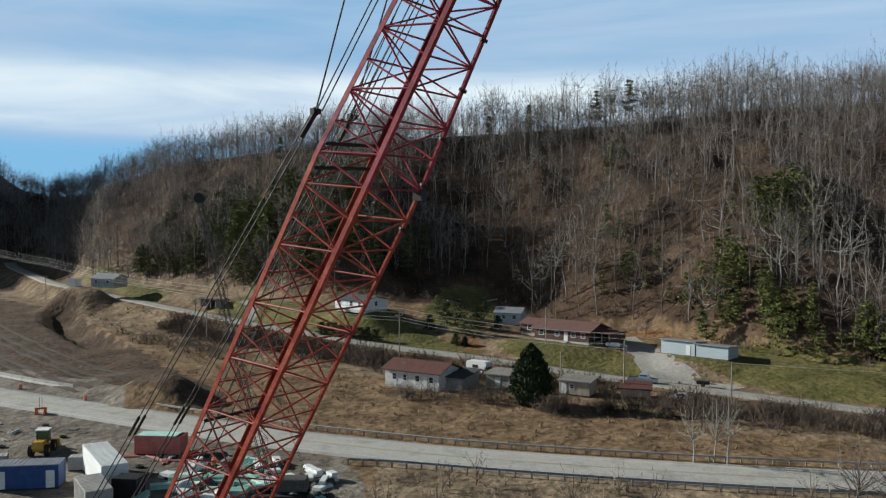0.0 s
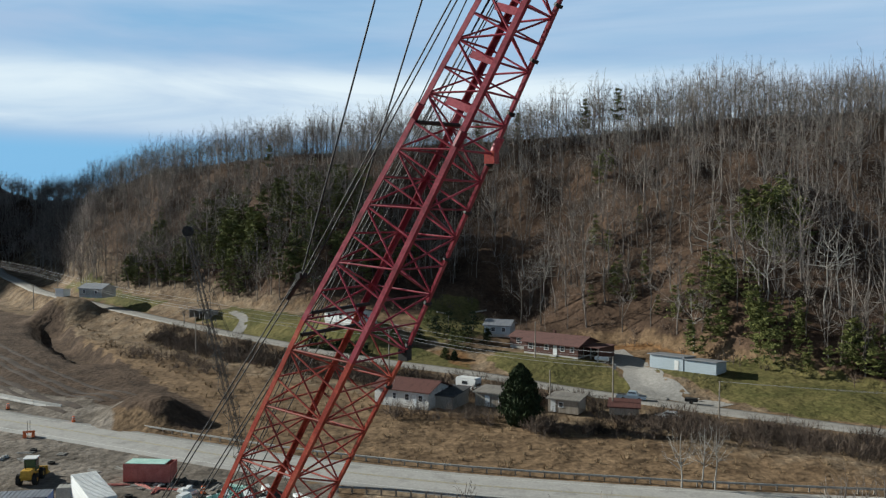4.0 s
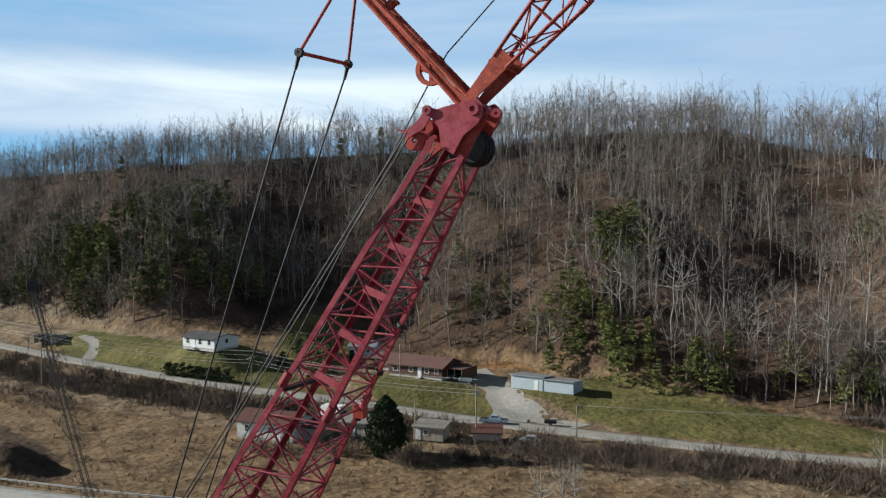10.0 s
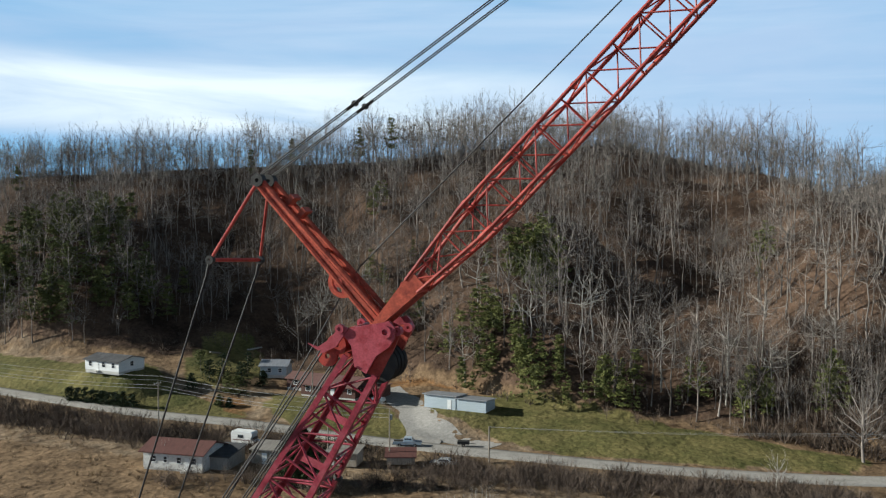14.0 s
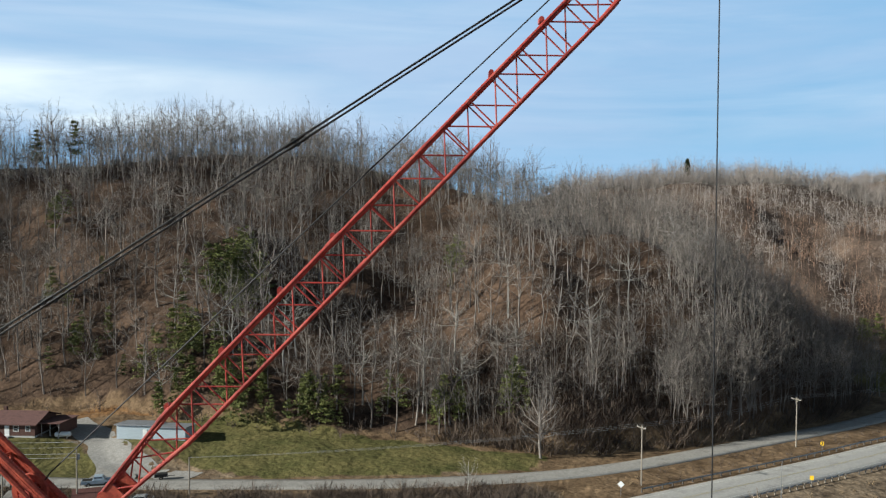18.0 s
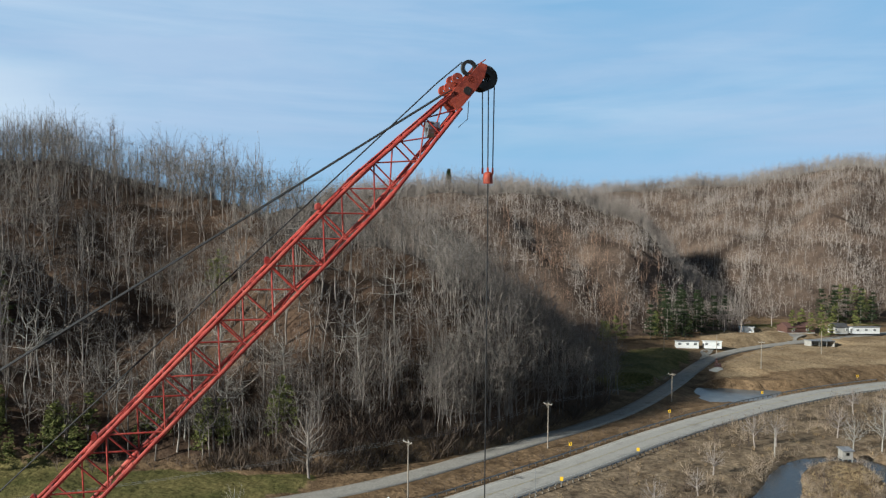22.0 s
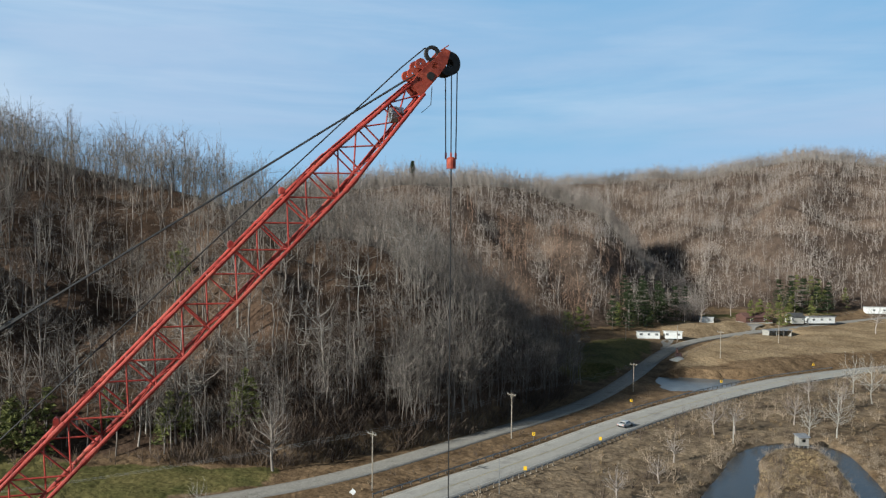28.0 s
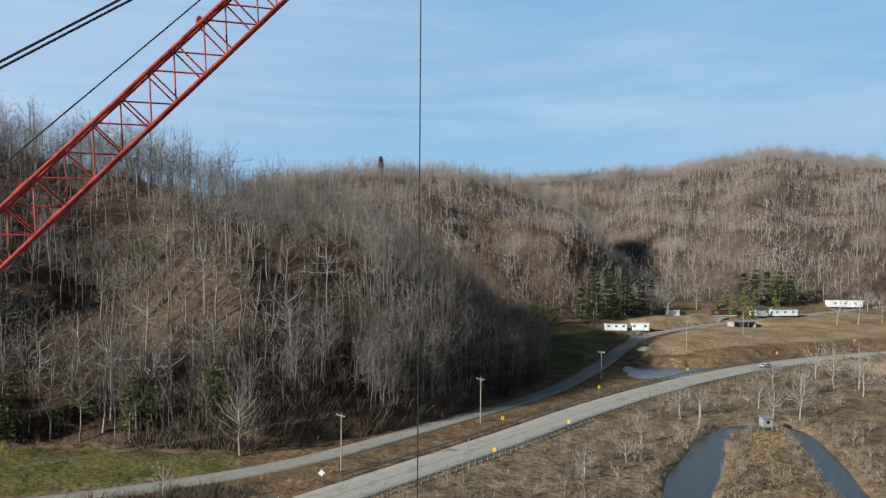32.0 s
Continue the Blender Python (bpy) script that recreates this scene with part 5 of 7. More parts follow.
def flat_shed(name, x, y, z, rot, L, D, Hf, Hb, wall, roof, label, category="shed", wins=(), doors=(), over=0.35, group="", open_front=False):
    h = thing(name, pose(x, y, z, 0, 0, rot), label, category, group)
    t = 0.12
    if not open_front:
        part("front_wall", MB().box((0, -D / 2 + t / 2, Hf / 2), (L, t, Hf)), wall, h)
    else:
        for k in range(4):
            part("post", MB().box((-L / 2 + 0.2 + k * (L - 0.4) / 3, -D / 2 + 0.1, Hf / 2), (0.16, 0.16, Hf)), GREYWOOD, h)
    part("back_wall", MB().box((0, D / 2 - t / 2, Hb / 2), (L, t, Hb)), wall, h)
    for sx in (-1, 1):
        part("end_wall", MB().plate([(-D / 2 + t, 0), (D / 2 - t, 0), (D / 2 - t, Hb), (-D / 2 + t, Hf)], t, "x", sx * (L / 2 - t / 2)), wall, h)
    sl = (Hb - Hf) / D
    y0, y1 = -D / 2 - over, D / 2 + over
    part("roof", MB().plate([(y0, Hf - over * sl + 0.02), (y1, Hb + over * sl + 0.02), (y1, Hb + over * sl + 0.16), (y0, Hf - over * sl + 0.16)], L + 2 * over, "x", 0), roof, h)
    part("fascia", MB().box((0, y0 - 0.02, Hf - over * sl + 0.07), (L + 2 * over, 0.04, 0.2)), roof, h)
    for side, wx, wz, w, hh in wins:
        add_window(h, L, D, side, wx, wz, w, hh, WHITE)
    for side, dx in doors:
        part("door", MB().box((0, 0, 0), (0.9, 0.06, 1.95)), WHITE, h, at=on_wall(side, L, D, dx, 1.05, 0.03))
    return h


gable_house("white_cottage", -20.0, 208.6, 7.6, -42, 10.6, 7.6, 2.6, 0.8, WHITE, DARKROOF, "small white clapboard house with a dark roof on a grassy bank",
            wins=(("f", -3.6, 1.75, 0.9, 1.1), ("f", 0.6, 1.75, 1.0, 1.1), ("f", 3.6, 1.75, 0.9, 1.1), ("r", 0, 1.8, 0.9, 1.0)), doors=(("f", -1.4),))
gable_house("ranch_house", 28.6, 189.0, 3.1, -38, 13.6, 8.6, 2.8, 1.35, BROWNWALL, BROWNROOF, "long brown brick ranch house with a brown-red roof", over=0.7, chimney=-2,
            wins=(("f", -5.0, 1.8, 1.1, 1.1), ("f", -1.0, 1.8, 0.9, 1.0), ("f", 3.0, 1.8, 0.9, 1.0), ("f", 5.4, 1.8, 0.8, 0.9)), doors=(("f", 1.2),))
gable_house("ranch_wing", 22.0, 198.2, 3.4, -38, 5.0, 6.0, 2.4, 0.9, BROWNWALL, BROWNROOF, "low brown wing with a shingled roof beside the ranch house", wins=(("f", 0, 1.6, 1.1, 1.0),))
flat_shed("ranch_carport", 35.6, 184.6, 3.1, -38, 5.6, 7.4, 2.5, 2.3, BROWNWALL, BROWNROOF, "dark open carport at the end of the ranch house", "carport", open_front=True)
flat_shed("long_shed", 48.8, 171.6, 3.0, -41, 7.2, 5.2, 2.75, 2.3, PALEBLUE, TINROOF, "pale blue metal shed with a grey tin roof", "shed", doors=(("f", 2.2),), group="pale blue sheds")
flat_shed("long_shed", 54.1, 167.0, 3.0, -41, 6.6, 5.0, 2.45, 2.0, PALEBLUE, TINROOF, "pale blue metal shed, lower than the one it adjoins", "shed", group="pale blue sheds")
gable_house("red_roofed_house", -3.6, 152.4, -0.1, -30, 11.2, 7.2, 3.2, 1.2, OFFWHITE, REDROOF, "old whitewashed house with a rusty red roof in the dry grass", over=0.6,
            wins=(("f", -3.6, 1.9, 0.8, 1.0), ("f", -1.4, 1.9, 0.6, 1.0), ("f", 1.2, 1.9, 0.8, 1.0), ("f", 4.0, 1.9, 0.8, 1.0), ("r", 0.8, 1.9, 0.9, 1.0)), doors=(("f", 2.7),))
flat_shed("lean_to", 3.6, 150.4, -0.1, -30, 3.6, 6.0, 2.3, 2.9, GREYWOOD, DARKROOF, "dark lean-to of grey boards against the old house", "lean-to")
flat_shed("outbuilding", 11.4, 150.6, 0.0, -28, 6.0, 4.6, 2.5, 2.8, TANWALL, DULLROOF, "low tan outbuilding with a dull weathered roof", "outbuilding", wins=(("f", 2.0, 1.5, 0.8, 0.8),), doors=(("f", -0.6),), group="tan outbuildings")
flat_shed("outbuilding", 23.4, 146.0, 0.0, -28, 5.4, 4.0, 2.3, 2.6, TANWALL, DULLROOF, "small tan outbuilding with a dull weathered roof beside the cedar", "outbuilding", doors=(("f", -1.8),), wins=(("f", -0.4, 1.4, 0.7, 0.7),), group="tan outbuildings")
flat_shed("red_lean_to", 32.6, 142.6, 0.4, -15, 4.8, 3.2, 1.3, 1.9, TANWALL, REDROOF, "low wooden shelter with a rusty red roof by the pole", "shelter")
gable_house("blue_cottage", 16.6, 207.5, 4.8, -20, 6.4, 5.0, 2.5, 1.0, PALEBLUE, TINROOF, "small pale blue cottage with a tin roof among evergreens", "cottage", wins=(("f", -1, 1.5, 0.9, 0.9), ("f", 1.6, 1.5, 0.8, 0.9)))
gable_house("far_house", -108, 275.5, 7.7, -20, 9.0, 6.5, 2.6, 1.2, CONT_GREY, TINROOF, "small grey house with a pale roof far along the lane", wins=(("f", -2.5, 1.6, 1, 1), ("f", 2.2, 1.6, 1, 1)))
flat_shed("white_garden_shed", -118.5, 274, 7.7, -20, 3.2, 3.0, 2.4, 2.0, WHITE, WHITE, "little white shed on a lawn by the lane", "shed")
flat_shed("roadside_barn", -66, 246, gz(-66, 246) - 0.1, -35, 7, 5, 2.4, 2.0, GREYWOOD, DARKROOF, "dark weathered barn beside the lane", "barn", open_front=True)

# far settlement down the valley
flat_shed("house_trailer", 321.5, 134.5, 1.0, -58, 8.6, 4.0, 2.7, 2.4, WHITE, TINROOF, "white single-wide house trailer on a grassy lot", "trailer", wins=(("f", -3.0, 1.7, 1.2, 0.8), ("f", 0.0, 1.7, 1.0, 0.8), ("f", 3.0, 1.7, 1.2, 0.8)), doors=(("f", 1.5),), group="house trailers")
flat_shed("house_trailer", 327.5, 126.6, 1.0, -58, 6.6, 4.0, 2.8, 2.5, WHITE, WHITE, "white house trailer with a porch on a grassy lot", "trailer", wins=(("f", -2.5, 1.7, 1.0, 0.8), ("f", 1.8, 1.7, 1.2, 0.8)), group="house trailers")
flat_shed("open_shed", 361.5, 95.5, 0.9, -52, 9.5, 6.5, 2.7, 2.3, CONT_GREY, TINROOF, "open-fronted field shed with a pale end wall", "shed", open_front=True)
flat_shed("house_trailer", 416, 91.5, 1.4, -45, 13.0, 4.5, 3.0, 2.7, WHITE, TINROOF, "pale house trailer far along the valley road", "trailer", wins=(("f", -4, 1.7, 1.2, 0.8), ("f", 0, 1.7, 1.2, 0.8), ("f", 4, 1.7, 1.2, 0.8)), group="house trailers")
gable_house("far_grey_house", 411, 101.0, 1.4, -45, 6.0, 6.0, 2.8, 1.3, CONT_GREY, DARKROOF, "grey house with a dark roof far along the valley road", wins=(("f", -2.5, 1.6, 1, 1), ("f", 2.5, 1.6, 1, 1)))
gable_house("far_brown_house", 398.5, 115.5, 1.4, -40, 14.0, 8.0, 2.8, 1.5, BROWNWALL, BROWNROOF, "brown house under bare trees at the foot of the hill", wins=(("f", -4, 1.6, 1, 1), ("f", 3, 1.6, 1, 1)))
flat_shed("white_van_body", 380.5, 131.5, 1.5, -60, 6.0, 2.4, 2.6, 2.5, WHITE, WHITE, "white box body parked in tall grass", "trailer")
flat_shed("house_trailer", 474, 74.5, 1.8, -60, 17.0, 4.6, 3.2, 2.9, WHITE, WHITE, "long white house trailer at the foot of the far hill", "trailer", wins=(("f", -5, 1.8, 1.2, 0.8), ("f", 0, 1.8, 1.2, 0.8), ("f", 5, 1.8, 1.2, 0.8)), group="house trailers")

# gravel drives
def drive(name, pts, half, label, mat=GRAVEL, lift=0.03):
    q = dense(pts, 1.5)
    z = ground_z(q[:, 0], q[:, 1])
    for _ in range(6):
        z[1:-1] = (z[:-2] + 2 * z[1:-1] + z[2:]) / 4
    t = np.gradient(q[:, :2], axis=0)
    t /= np.linalg.norm(t, axis=1)[:, None]
    n = np.stack([-t[:, 1], t[:, 0]], 1)
    w = half * (1 + 0.15 * np.sin(np.arange(len(q)) * 0.7))
    rows = [np.column_stack([q[:, :2] + n * (k * w)[:, None], np.maximum(z, ground_z(*(q[:, :2] + n * (k * w)[:, None]).T)) + lift + 0.05 - abs(k) * 0.06]) for k in (-1, -0.5, 0, 0.5, 1)]
    v = np.stack(rows, 1).reshape(-1, 3)
    i, j = np.meshgrid(np.arange(len(q) - 1), np.arange(4), indexing="ij")
    f = np.stack([i * 5 + j, (i + 1) * 5 + j, (i + 1) * 5 + j + 1, i * 5 + j + 1], -1).reshape(-1, 4)
    tagged(soup(name, v, f, mat), label, "driveway", kind="structure")


drive("driveway_1", ((38, 151), (41, 160), (42.5, 172), (42, 184), (40, 193)), 3.4, "pale gravel driveway up to the ranch house")
drive("driveway_2", ((41.5, 162), (45.5, 154), (51, 145)), 3.2, "gravel turning loop beside the lawn")
drive("driveway_3", ((-52, 225), (-51, 235), (-58, 246)), 1.4, "bare track up the bank")
drive("driveway_4", ((304, 120), (318, 126), (334, 128)), 1.8, "gravel drive to the house trailers")
drive("driveway_5", ((372, 109), (384, 113), (394, 111)), 2.0, "pale drive to the far houses")

# wheel tracks curving through the earthworks
for k, off in enumerate((-9, -6.4, -2.0, 0.6, 4.6)):
    drive("wheel_track_%d" % (k + 1), [(x + off * 0.62, y + off * 0.78) for x, y in ((-165, 282), (-138, 250), (-121, 226), (-104, 204), (-86, 182), (-68, 162), (-56, 150))], 0.55 + 0.2 * (k % 2), "dark muddy wheel track through the earthworks", MUD, 0.02)


# ---- road furniture ----
def along(line, side, x0, x1, step):
    """Points, headings along a line at a distance to its left (side > 0)."""
    t = np.gradient(line[:, :2], axis=0)
    t /= np.linalg.norm(t, axis=1)[:, None]
    p = line[:, :2] + np.stack([-t[:, 1], t[:, 0]], 1) * side
    m = (p[:, 0] >= x0) & (p[:, 0] <= x1)
    p, t = p[m], t[m]
    s = np.r_[0, np.cumsum(np.hypot(*np.diff(p, axis=0).T))]
    q = np.arange(0, s[-1], step)
    return np.interp(q, s, p[:, 0]), np.interp(q, s, p[:, 1]), np.degrees(np.arctan2(np.interp(q, s, t[:, 1]), np.interp(q, s, t[:, 0])))


def guardrail(x0, x1, side, label, mat=GALV, step=1.9, post_mat=WOODPOLE, flare=0.0):
    x, y, a = along(HW, side, x0, x1, step)
    if flare:
        y = y + np.sign(side) * flare * np.clip(1 - np.arange(len(x)) / 6.0, 0, 1) ** 2
    g = thing("guardrail", pose(x[0], y[0], 0), label, "guardrail", "highway guardrails")
    post = MB().box((0, 0, 0.24), (0.16, 0.2, 0.9)).mesh("post", post_mat)
    sy = -np.sign(side)
    prof = ((0.0, 0.44), (0.06, 0.50), (0.0, 0.57), (0.06, 0.65), (0.0, 0.72))
    for i in range(len(x)):
        part("post", post, None, g, at=pose(x[i] - x[0], y[i] - y[0], 0, 0, 0, a[i]))
    for i in range(0, len(x) - 1, 2):
        j = min(i + 2, len(x) - 1)
        mb = MB()
        vs = []
        for k in (i, j):
            n = Vector((-math.sin(radians(a[k])), math.cos(radians(a[k])), 0)) * sy
            vs += [Vector((x[k] - x[0], y[k] - y[0], pz)) + n * (0.13 + px) for px, pz in prof]
            vs += [Vector((x[k] - x[0], y[k] - y[0], pz)) + n * (0.12 + px) for px, pz in prof[::-1]]
        mb.add(vs, [(q, (q + 1) % 10, 10 + (q + 1) % 10, 10 + q) for q in range(10)])
        part("rail", mb, mat, g)


guardrail(-12, 150, -6.0, "grey steel guardrail on wooden posts beside the highway", flare=1.6)
guardrail(150.5, 330, -6.0, "grey steel guardrail on wooden posts along the bend", post_mat=DARKSTEEL)
guardrail(-52, 100, 5.9, "weathered steel guardrail along the far edge of the highway", mat=CONT_GREY)
guardrail(110, 300, 5.9, "low guardrail with dark posts between highway and lane", mat=GALV, step=2.4, post_mat=DARKSTEEL)

for off, mat, nm, lab in ((-0.16, PAINT_Y, "centre_line", "worn yellow double centre line"), (0.16, PAINT_Y, "centre_line", "worn yellow double centre line"), (3.45, PAINT_W, "edge_line", "worn white edge line"), (-3.45, PAINT_W, "edge_line", "worn white edge line")):
    t = np.gradient(HW[:, :2], axis=0)
    t /= np.linalg.norm(t, axis=1)[:, None]
    q = HW[:, :2] + np.stack([-t[:, 1], t[:, 0]], 1) * off
    n = np.stack([-t[:, 1], t[:, 0]], 1) * 0.06
    zz = np.full(len(q), 0.06 - abs(off) * 0.0145)
    v = np.stack([np.column_stack([q - n, zz]), np.column_stack([q + n, zz]), np.column_stack([q + n, zz + 0.006]), np.column_stack([q - n, zz + 0.006])], 1).reshape(-1, 3)
    i = np.arange(len(q) - 1)
    f = np.concatenate([np.stack([i * 4 + a, (i + 1) * 4 + a, (i + 1) * 4 + b, i * 4 + b], -1) for a, b in ((3, 2), (2, 1), (0, 3))])
    tagged(soup(nm, v, f, mat), lab, "road marking", kind="structure")


def pole(x, y, H, label, arm=0.0, rot=0.0, z=None, r=0.15, lamp=False, mat=WOODPOLE, name="utility_pole", group="utility poles", pot=False):
    z = gz(x, y) if z is None else z
    p = thing(name, pose(x, y, z - 0.1, 0, 0, rot), label, "utility pole", group)
    part("shaft", MB().tube((0, 0, -0.3), (0, 0, H), r, r * 0.65, 10), mat, p)
    if arm:
        part("crossarm", MB().box((0, 0.14, H - 0.45), (arm, 0.12, 0.14)), mat, p)
        for k in (-0.46, -0.15, 0.46):
            part("insulator", MB().tube((k * arm, 0.14, H - 0.38), (k * arm, 0.14, H - 0.14), 0.06, 0.04, 8), CONCRETE, p)
        part("brace", MB().tube((-arm * 0.3, 0.14, H - 0.5), (0, 0.12, H - 1.2), 0.025, n=5).tube((arm * 0.3, 0.14, H - 0.5), (0, 0.12, H - 1.2), 0.025, n=5), mat, p)
    if pot:
        part("transformer", MB().tube((0.3, -0.1, H - 2.1), (0.3, -0.1, H - 1.2), 0.24, n=12), CONT_GREY, p)
    return p


POLES = [(30.8, 143.5, 10.2, 0.0, True), (-9.0, 177.5, 9.8, 1.8, False), (47.3, 138.4, 6.3, 0, False), (114.5, 99.7, 10.8, 2.4, False), (160.4, 98.7, 10.4, 2.4, False), (224.8, 98.1, 8.3, 2.4, False),
         (281.3, 92.2, 9.2, 2.4, False), (298, 133.5, 8.8, 0, False), (319, 121.5, 7.5, 0, False), (327, 85.7, 8.5, 0, False), (-57.5, 207, 9.5, 0, False), (-128, 292, 9.5, 1.8, False), (-141, 302, 9.5, 1.8, False), (20.5, 146.6, 7.2, 0, False), (22.3, 183.0, 8.0, 0, False)]
for px, py, hh, arm, pot in POLES:
    pole(px, py, hh, "grey weathered wooden utility pole" + (" with a crossarm" if arm else " beside the lane"), arm, 80 if px > 100 else 45, pot=pot)
pole(126.7, 80.4, 6.5, "slim grey steel post beyond the guardrail", 0, 0, r=0.07, mat=GALV, name="steel_post", group="")
pole(187, 58.0, 6.0, "bare pale dead trunk standing by the pond", 0, 0, r=0.16, mat=BARK_PALE, name="dead_trunk", group="")


def wires(name, pts, r, sag, label):
    w = thing(name, Matrix.Identity(4), label, "power line")
    for a, b in zip(pts, pts[1:]):
        a, b = Vector(a), Vector(b)
        q = [a.lerp(b, k / 10) - Vector((0, 0, sag * 4 * (k / 10) * (1 - k / 10))) for k in range(11)]
        part("span", MB().run(q, r, 4), ALU, w)


for k, (dz, dx) in enumerate(((0, 0), (-0.15, 0.9), (-0.9, 0.2), (-1.9, 0), (-2.6, 0.3))):
    wires("power_line", [(-230 + dx, 400, 20 + dz), (-141 + dx, 302, 15.4 + dz), (-57.5 + dx, 207, 13.2 + dz), (-9 + dx, 177.5, 11.2 + dz), (30.8 + dx, 143.5, 10.6 + dz)], 0.02 if k < 3 else 0.03, 0.9, "slack power cables strung along the lane")
for dy in (-1.1, 0, 1.1):
    wires("power_line", [(47.3, 138.4 + dy * 0.2, 6.6), (114.5, 99.7 + dy, 10.6), (160.4, 98.7 + dy, 10.3), (224.8, 98.1 + dy, 7.6), (281.3, 92.2 + dy, 8.6), (400, 70 + dy, 11)], 0.012, 0.8, "thin power cables along the valley road")


def sign(x, y, kind):
    z = gz(x, y)
    rot = -60 if kind != "back" else -50
    s = thing("road_sign", pose(x, y, z - 0.05, 0, 0, rot), {"chevron": "small yellow chevron board on a post beside the bend", "back": "white diamond sign seen from behind on a post", "amber": "orange-yellow marker board on a guardrail post"}[kind], "road sign", "signs along the bend")
    part("post", MB().box((0, 0, 0.9), (0.06, 0.06, 2.0)), GALV, s)
    if kind == "back":
        part("board", MB().plate([(0, 1.5), (0.6, 2.1), (0, 2.7), (-0.6, 2.1)], 0.02, "y", -0.05), WHITE, s)
    else:
        part("board", MB().box((0, -0.05, 1.7), (0.62, 0.02, 0.76)), SIGN_Y, s)
        if kind == "chevron":
            part("chevron", MB().plate([(-0.16, 2.05), (0.04, 2.05), (0.18, 1.75), (0.04, 1.45), (-0.16, 1.45), (-0.02, 1.75)], 0.012, "y", -0.07), BLACK, s)


for q in ((161.4, 93.6), (206.4, 90.6), (253.4, 82.6), (293.6, 65.9), (330, 48)):
    sign(*q, "chevron")
for q in ((138.2, 81.9), (166.9, 80.2)):
    sign(*q, "amber")
sign(107, 97.6, "back")


# ---- water ----
def water(name, line, label):
    t = np.gradient(line[:, :2], axis=0)
    t /= np.linalg.norm(t, axis=1)[:, None]
    n = np.stack([-t[:, 1], t[:, 0]], 1)
    w = line[:, 2] + 1.0
    v = np.stack([np.column_stack([line[:, :2] + n * (k * w)[:, None], np.full(len(line), -1.05)]) for k in (-1, 0, 1)], 1).reshape(-1, 3)
    i, j = np.meshgrid(np.arange(len(line) - 1), np.arange(2), indexing="ij")
    f = np.stack([i * 3 + j, (i + 1) * 3 + j, (i + 1) * 3 + j + 1, i * 3 + j + 1], -1).reshape(-1, 4)
    tagged(soup(name, v, f, WATER), label, "water", kind="structure")


water("creek", CK, "still grey-blue creek widening into a pond")
for px, py, rad in ((258, 91.5, 13),):
    a = np.linspace(0, 2 * np.pi, 36, endpoint=False)
    v = [(px, py, -0.95)] + [(px + 1.9 * rad * math.cos(q), py + 1.15 * rad * math.sin(q), -0.95) for q in a]
    tagged(soup("flood_pool", v, [(0, i + 1, (i + 1) % 36 + 1) for i in range(36)], FLOOD), "shallow silty flood water in the grass", "water", kind="structure")


# ---- the yard ----
def container(name, x, y, rot, L, W, H, mat, label, roof=None, ribs=True, open_top=False, doors=(), z=0.0):
    c = thing(name, pose(x, y, z, 0, 0, rot), label, "container")
    t = 0.05
    part("floor", MB().box((0, 0, 0.12), (L, W, 0.14)), BLACK, c)
    for nm, ctr, s in (("front_side", (0, -W / 2, H / 2 + 0.1), (L, t, H - 0.1)), ("back_side", (0, W / 2, H / 2 + 0.1), (L, t, H - 0.1)), ("end_panel", (-L / 2, 0, H / 2 + 0.1), (t, W, H - 0.1)), ("end_panel", (L / 2, 0, H / 2 + 0.1), (t, W, H - 0.1))):
        side = part(nm, MB().box(ctr, s), mat, c)
        n = int(max(s[0], s[1]) / 0.45) if ribs else 0
        for k in range(n):
            f = (k + 0.5) / n - 0.5
            if s[0] > s[1]:
                part("rib", MB().box((f * s[0], ctr[1] + (0.04 if ctr[1] > 0 else -0.04), ctr[2]), (0.2, 0.05, s[2] * 0.94)), mat, side)
            else:
                part("rib", MB().box((ctr[0] + (0.04 if ctr[0] > 0 else -0.04), f * s[1], ctr[2]), (0.05, 0.2, s[2] * 0.94)), mat, side)
    for sx in (-1, 1):
        for sy in (-1, 1):
            part("corner_post", MB().box((sx * L / 2, sy * W / 2, H / 2 + 0.08), (0.14, 0.14, H + 0.05)), mat, c)
    if not open_top:
        top = part("roof", MB().box((0, 0, H + 0.09), (L + 0.1, W + 0.1, 0.08)), roof or mat, c)
        for k in range(int(L / 0.5)):
            part("rib", MB().box((-L / 2 + 0.25 + k * 0.5, 0, H + 0.145), (0.22, W, 0.04)), roof or mat, top)
    for dx in doors:
        part("door", MB().box((dx, -W / 2 - 0.08, 1.15), (0.9, 0.06, 1.9)).box((dx, -W / 2 - 0.12, 1.6), (0.5, 0.03, 0.6)), WHITE, c)
    return c


container("blue_site_office", -45.6, 93.4, 9, 6.6, 2.6, 2.6, TARP_BLUE, "blue steel site office with a pale ribbed roof", roof=TINROOF, ribs=False, doors=(-2.6, 2.5))
container("white_box_trailer", -38.2, 95.6, -57, 10.5, 2.7, 3.0, WHITE, "long plain white box trailer parked in the yard", ribs=False)
container("grey_container", -35.8, 86.6, -57, 6.0, 2.5, 2.5, CONT_GREY, "weathered grey shipping container with a ribbed roof")
container("red_skip", -35.6, 107.2, -4, 5.8, 2.5, 2.3, CONT_RED, "faded red ribbed open-top skip", open_top=True)
container("black_tank_box", -33.2, 89.4, -5, 2.6, 2.0, 2.3, BLACK, "black steel box standing in the yard")
for q in ((-52.5, 100, 20), (-55, 96.5, 60), (-43.0, 99.8, 10)):
    container("pump_box", *q, 1.8, 1.4, 1.5, CONT_GREY, "small grey equipment box in the yard", ribs=False)


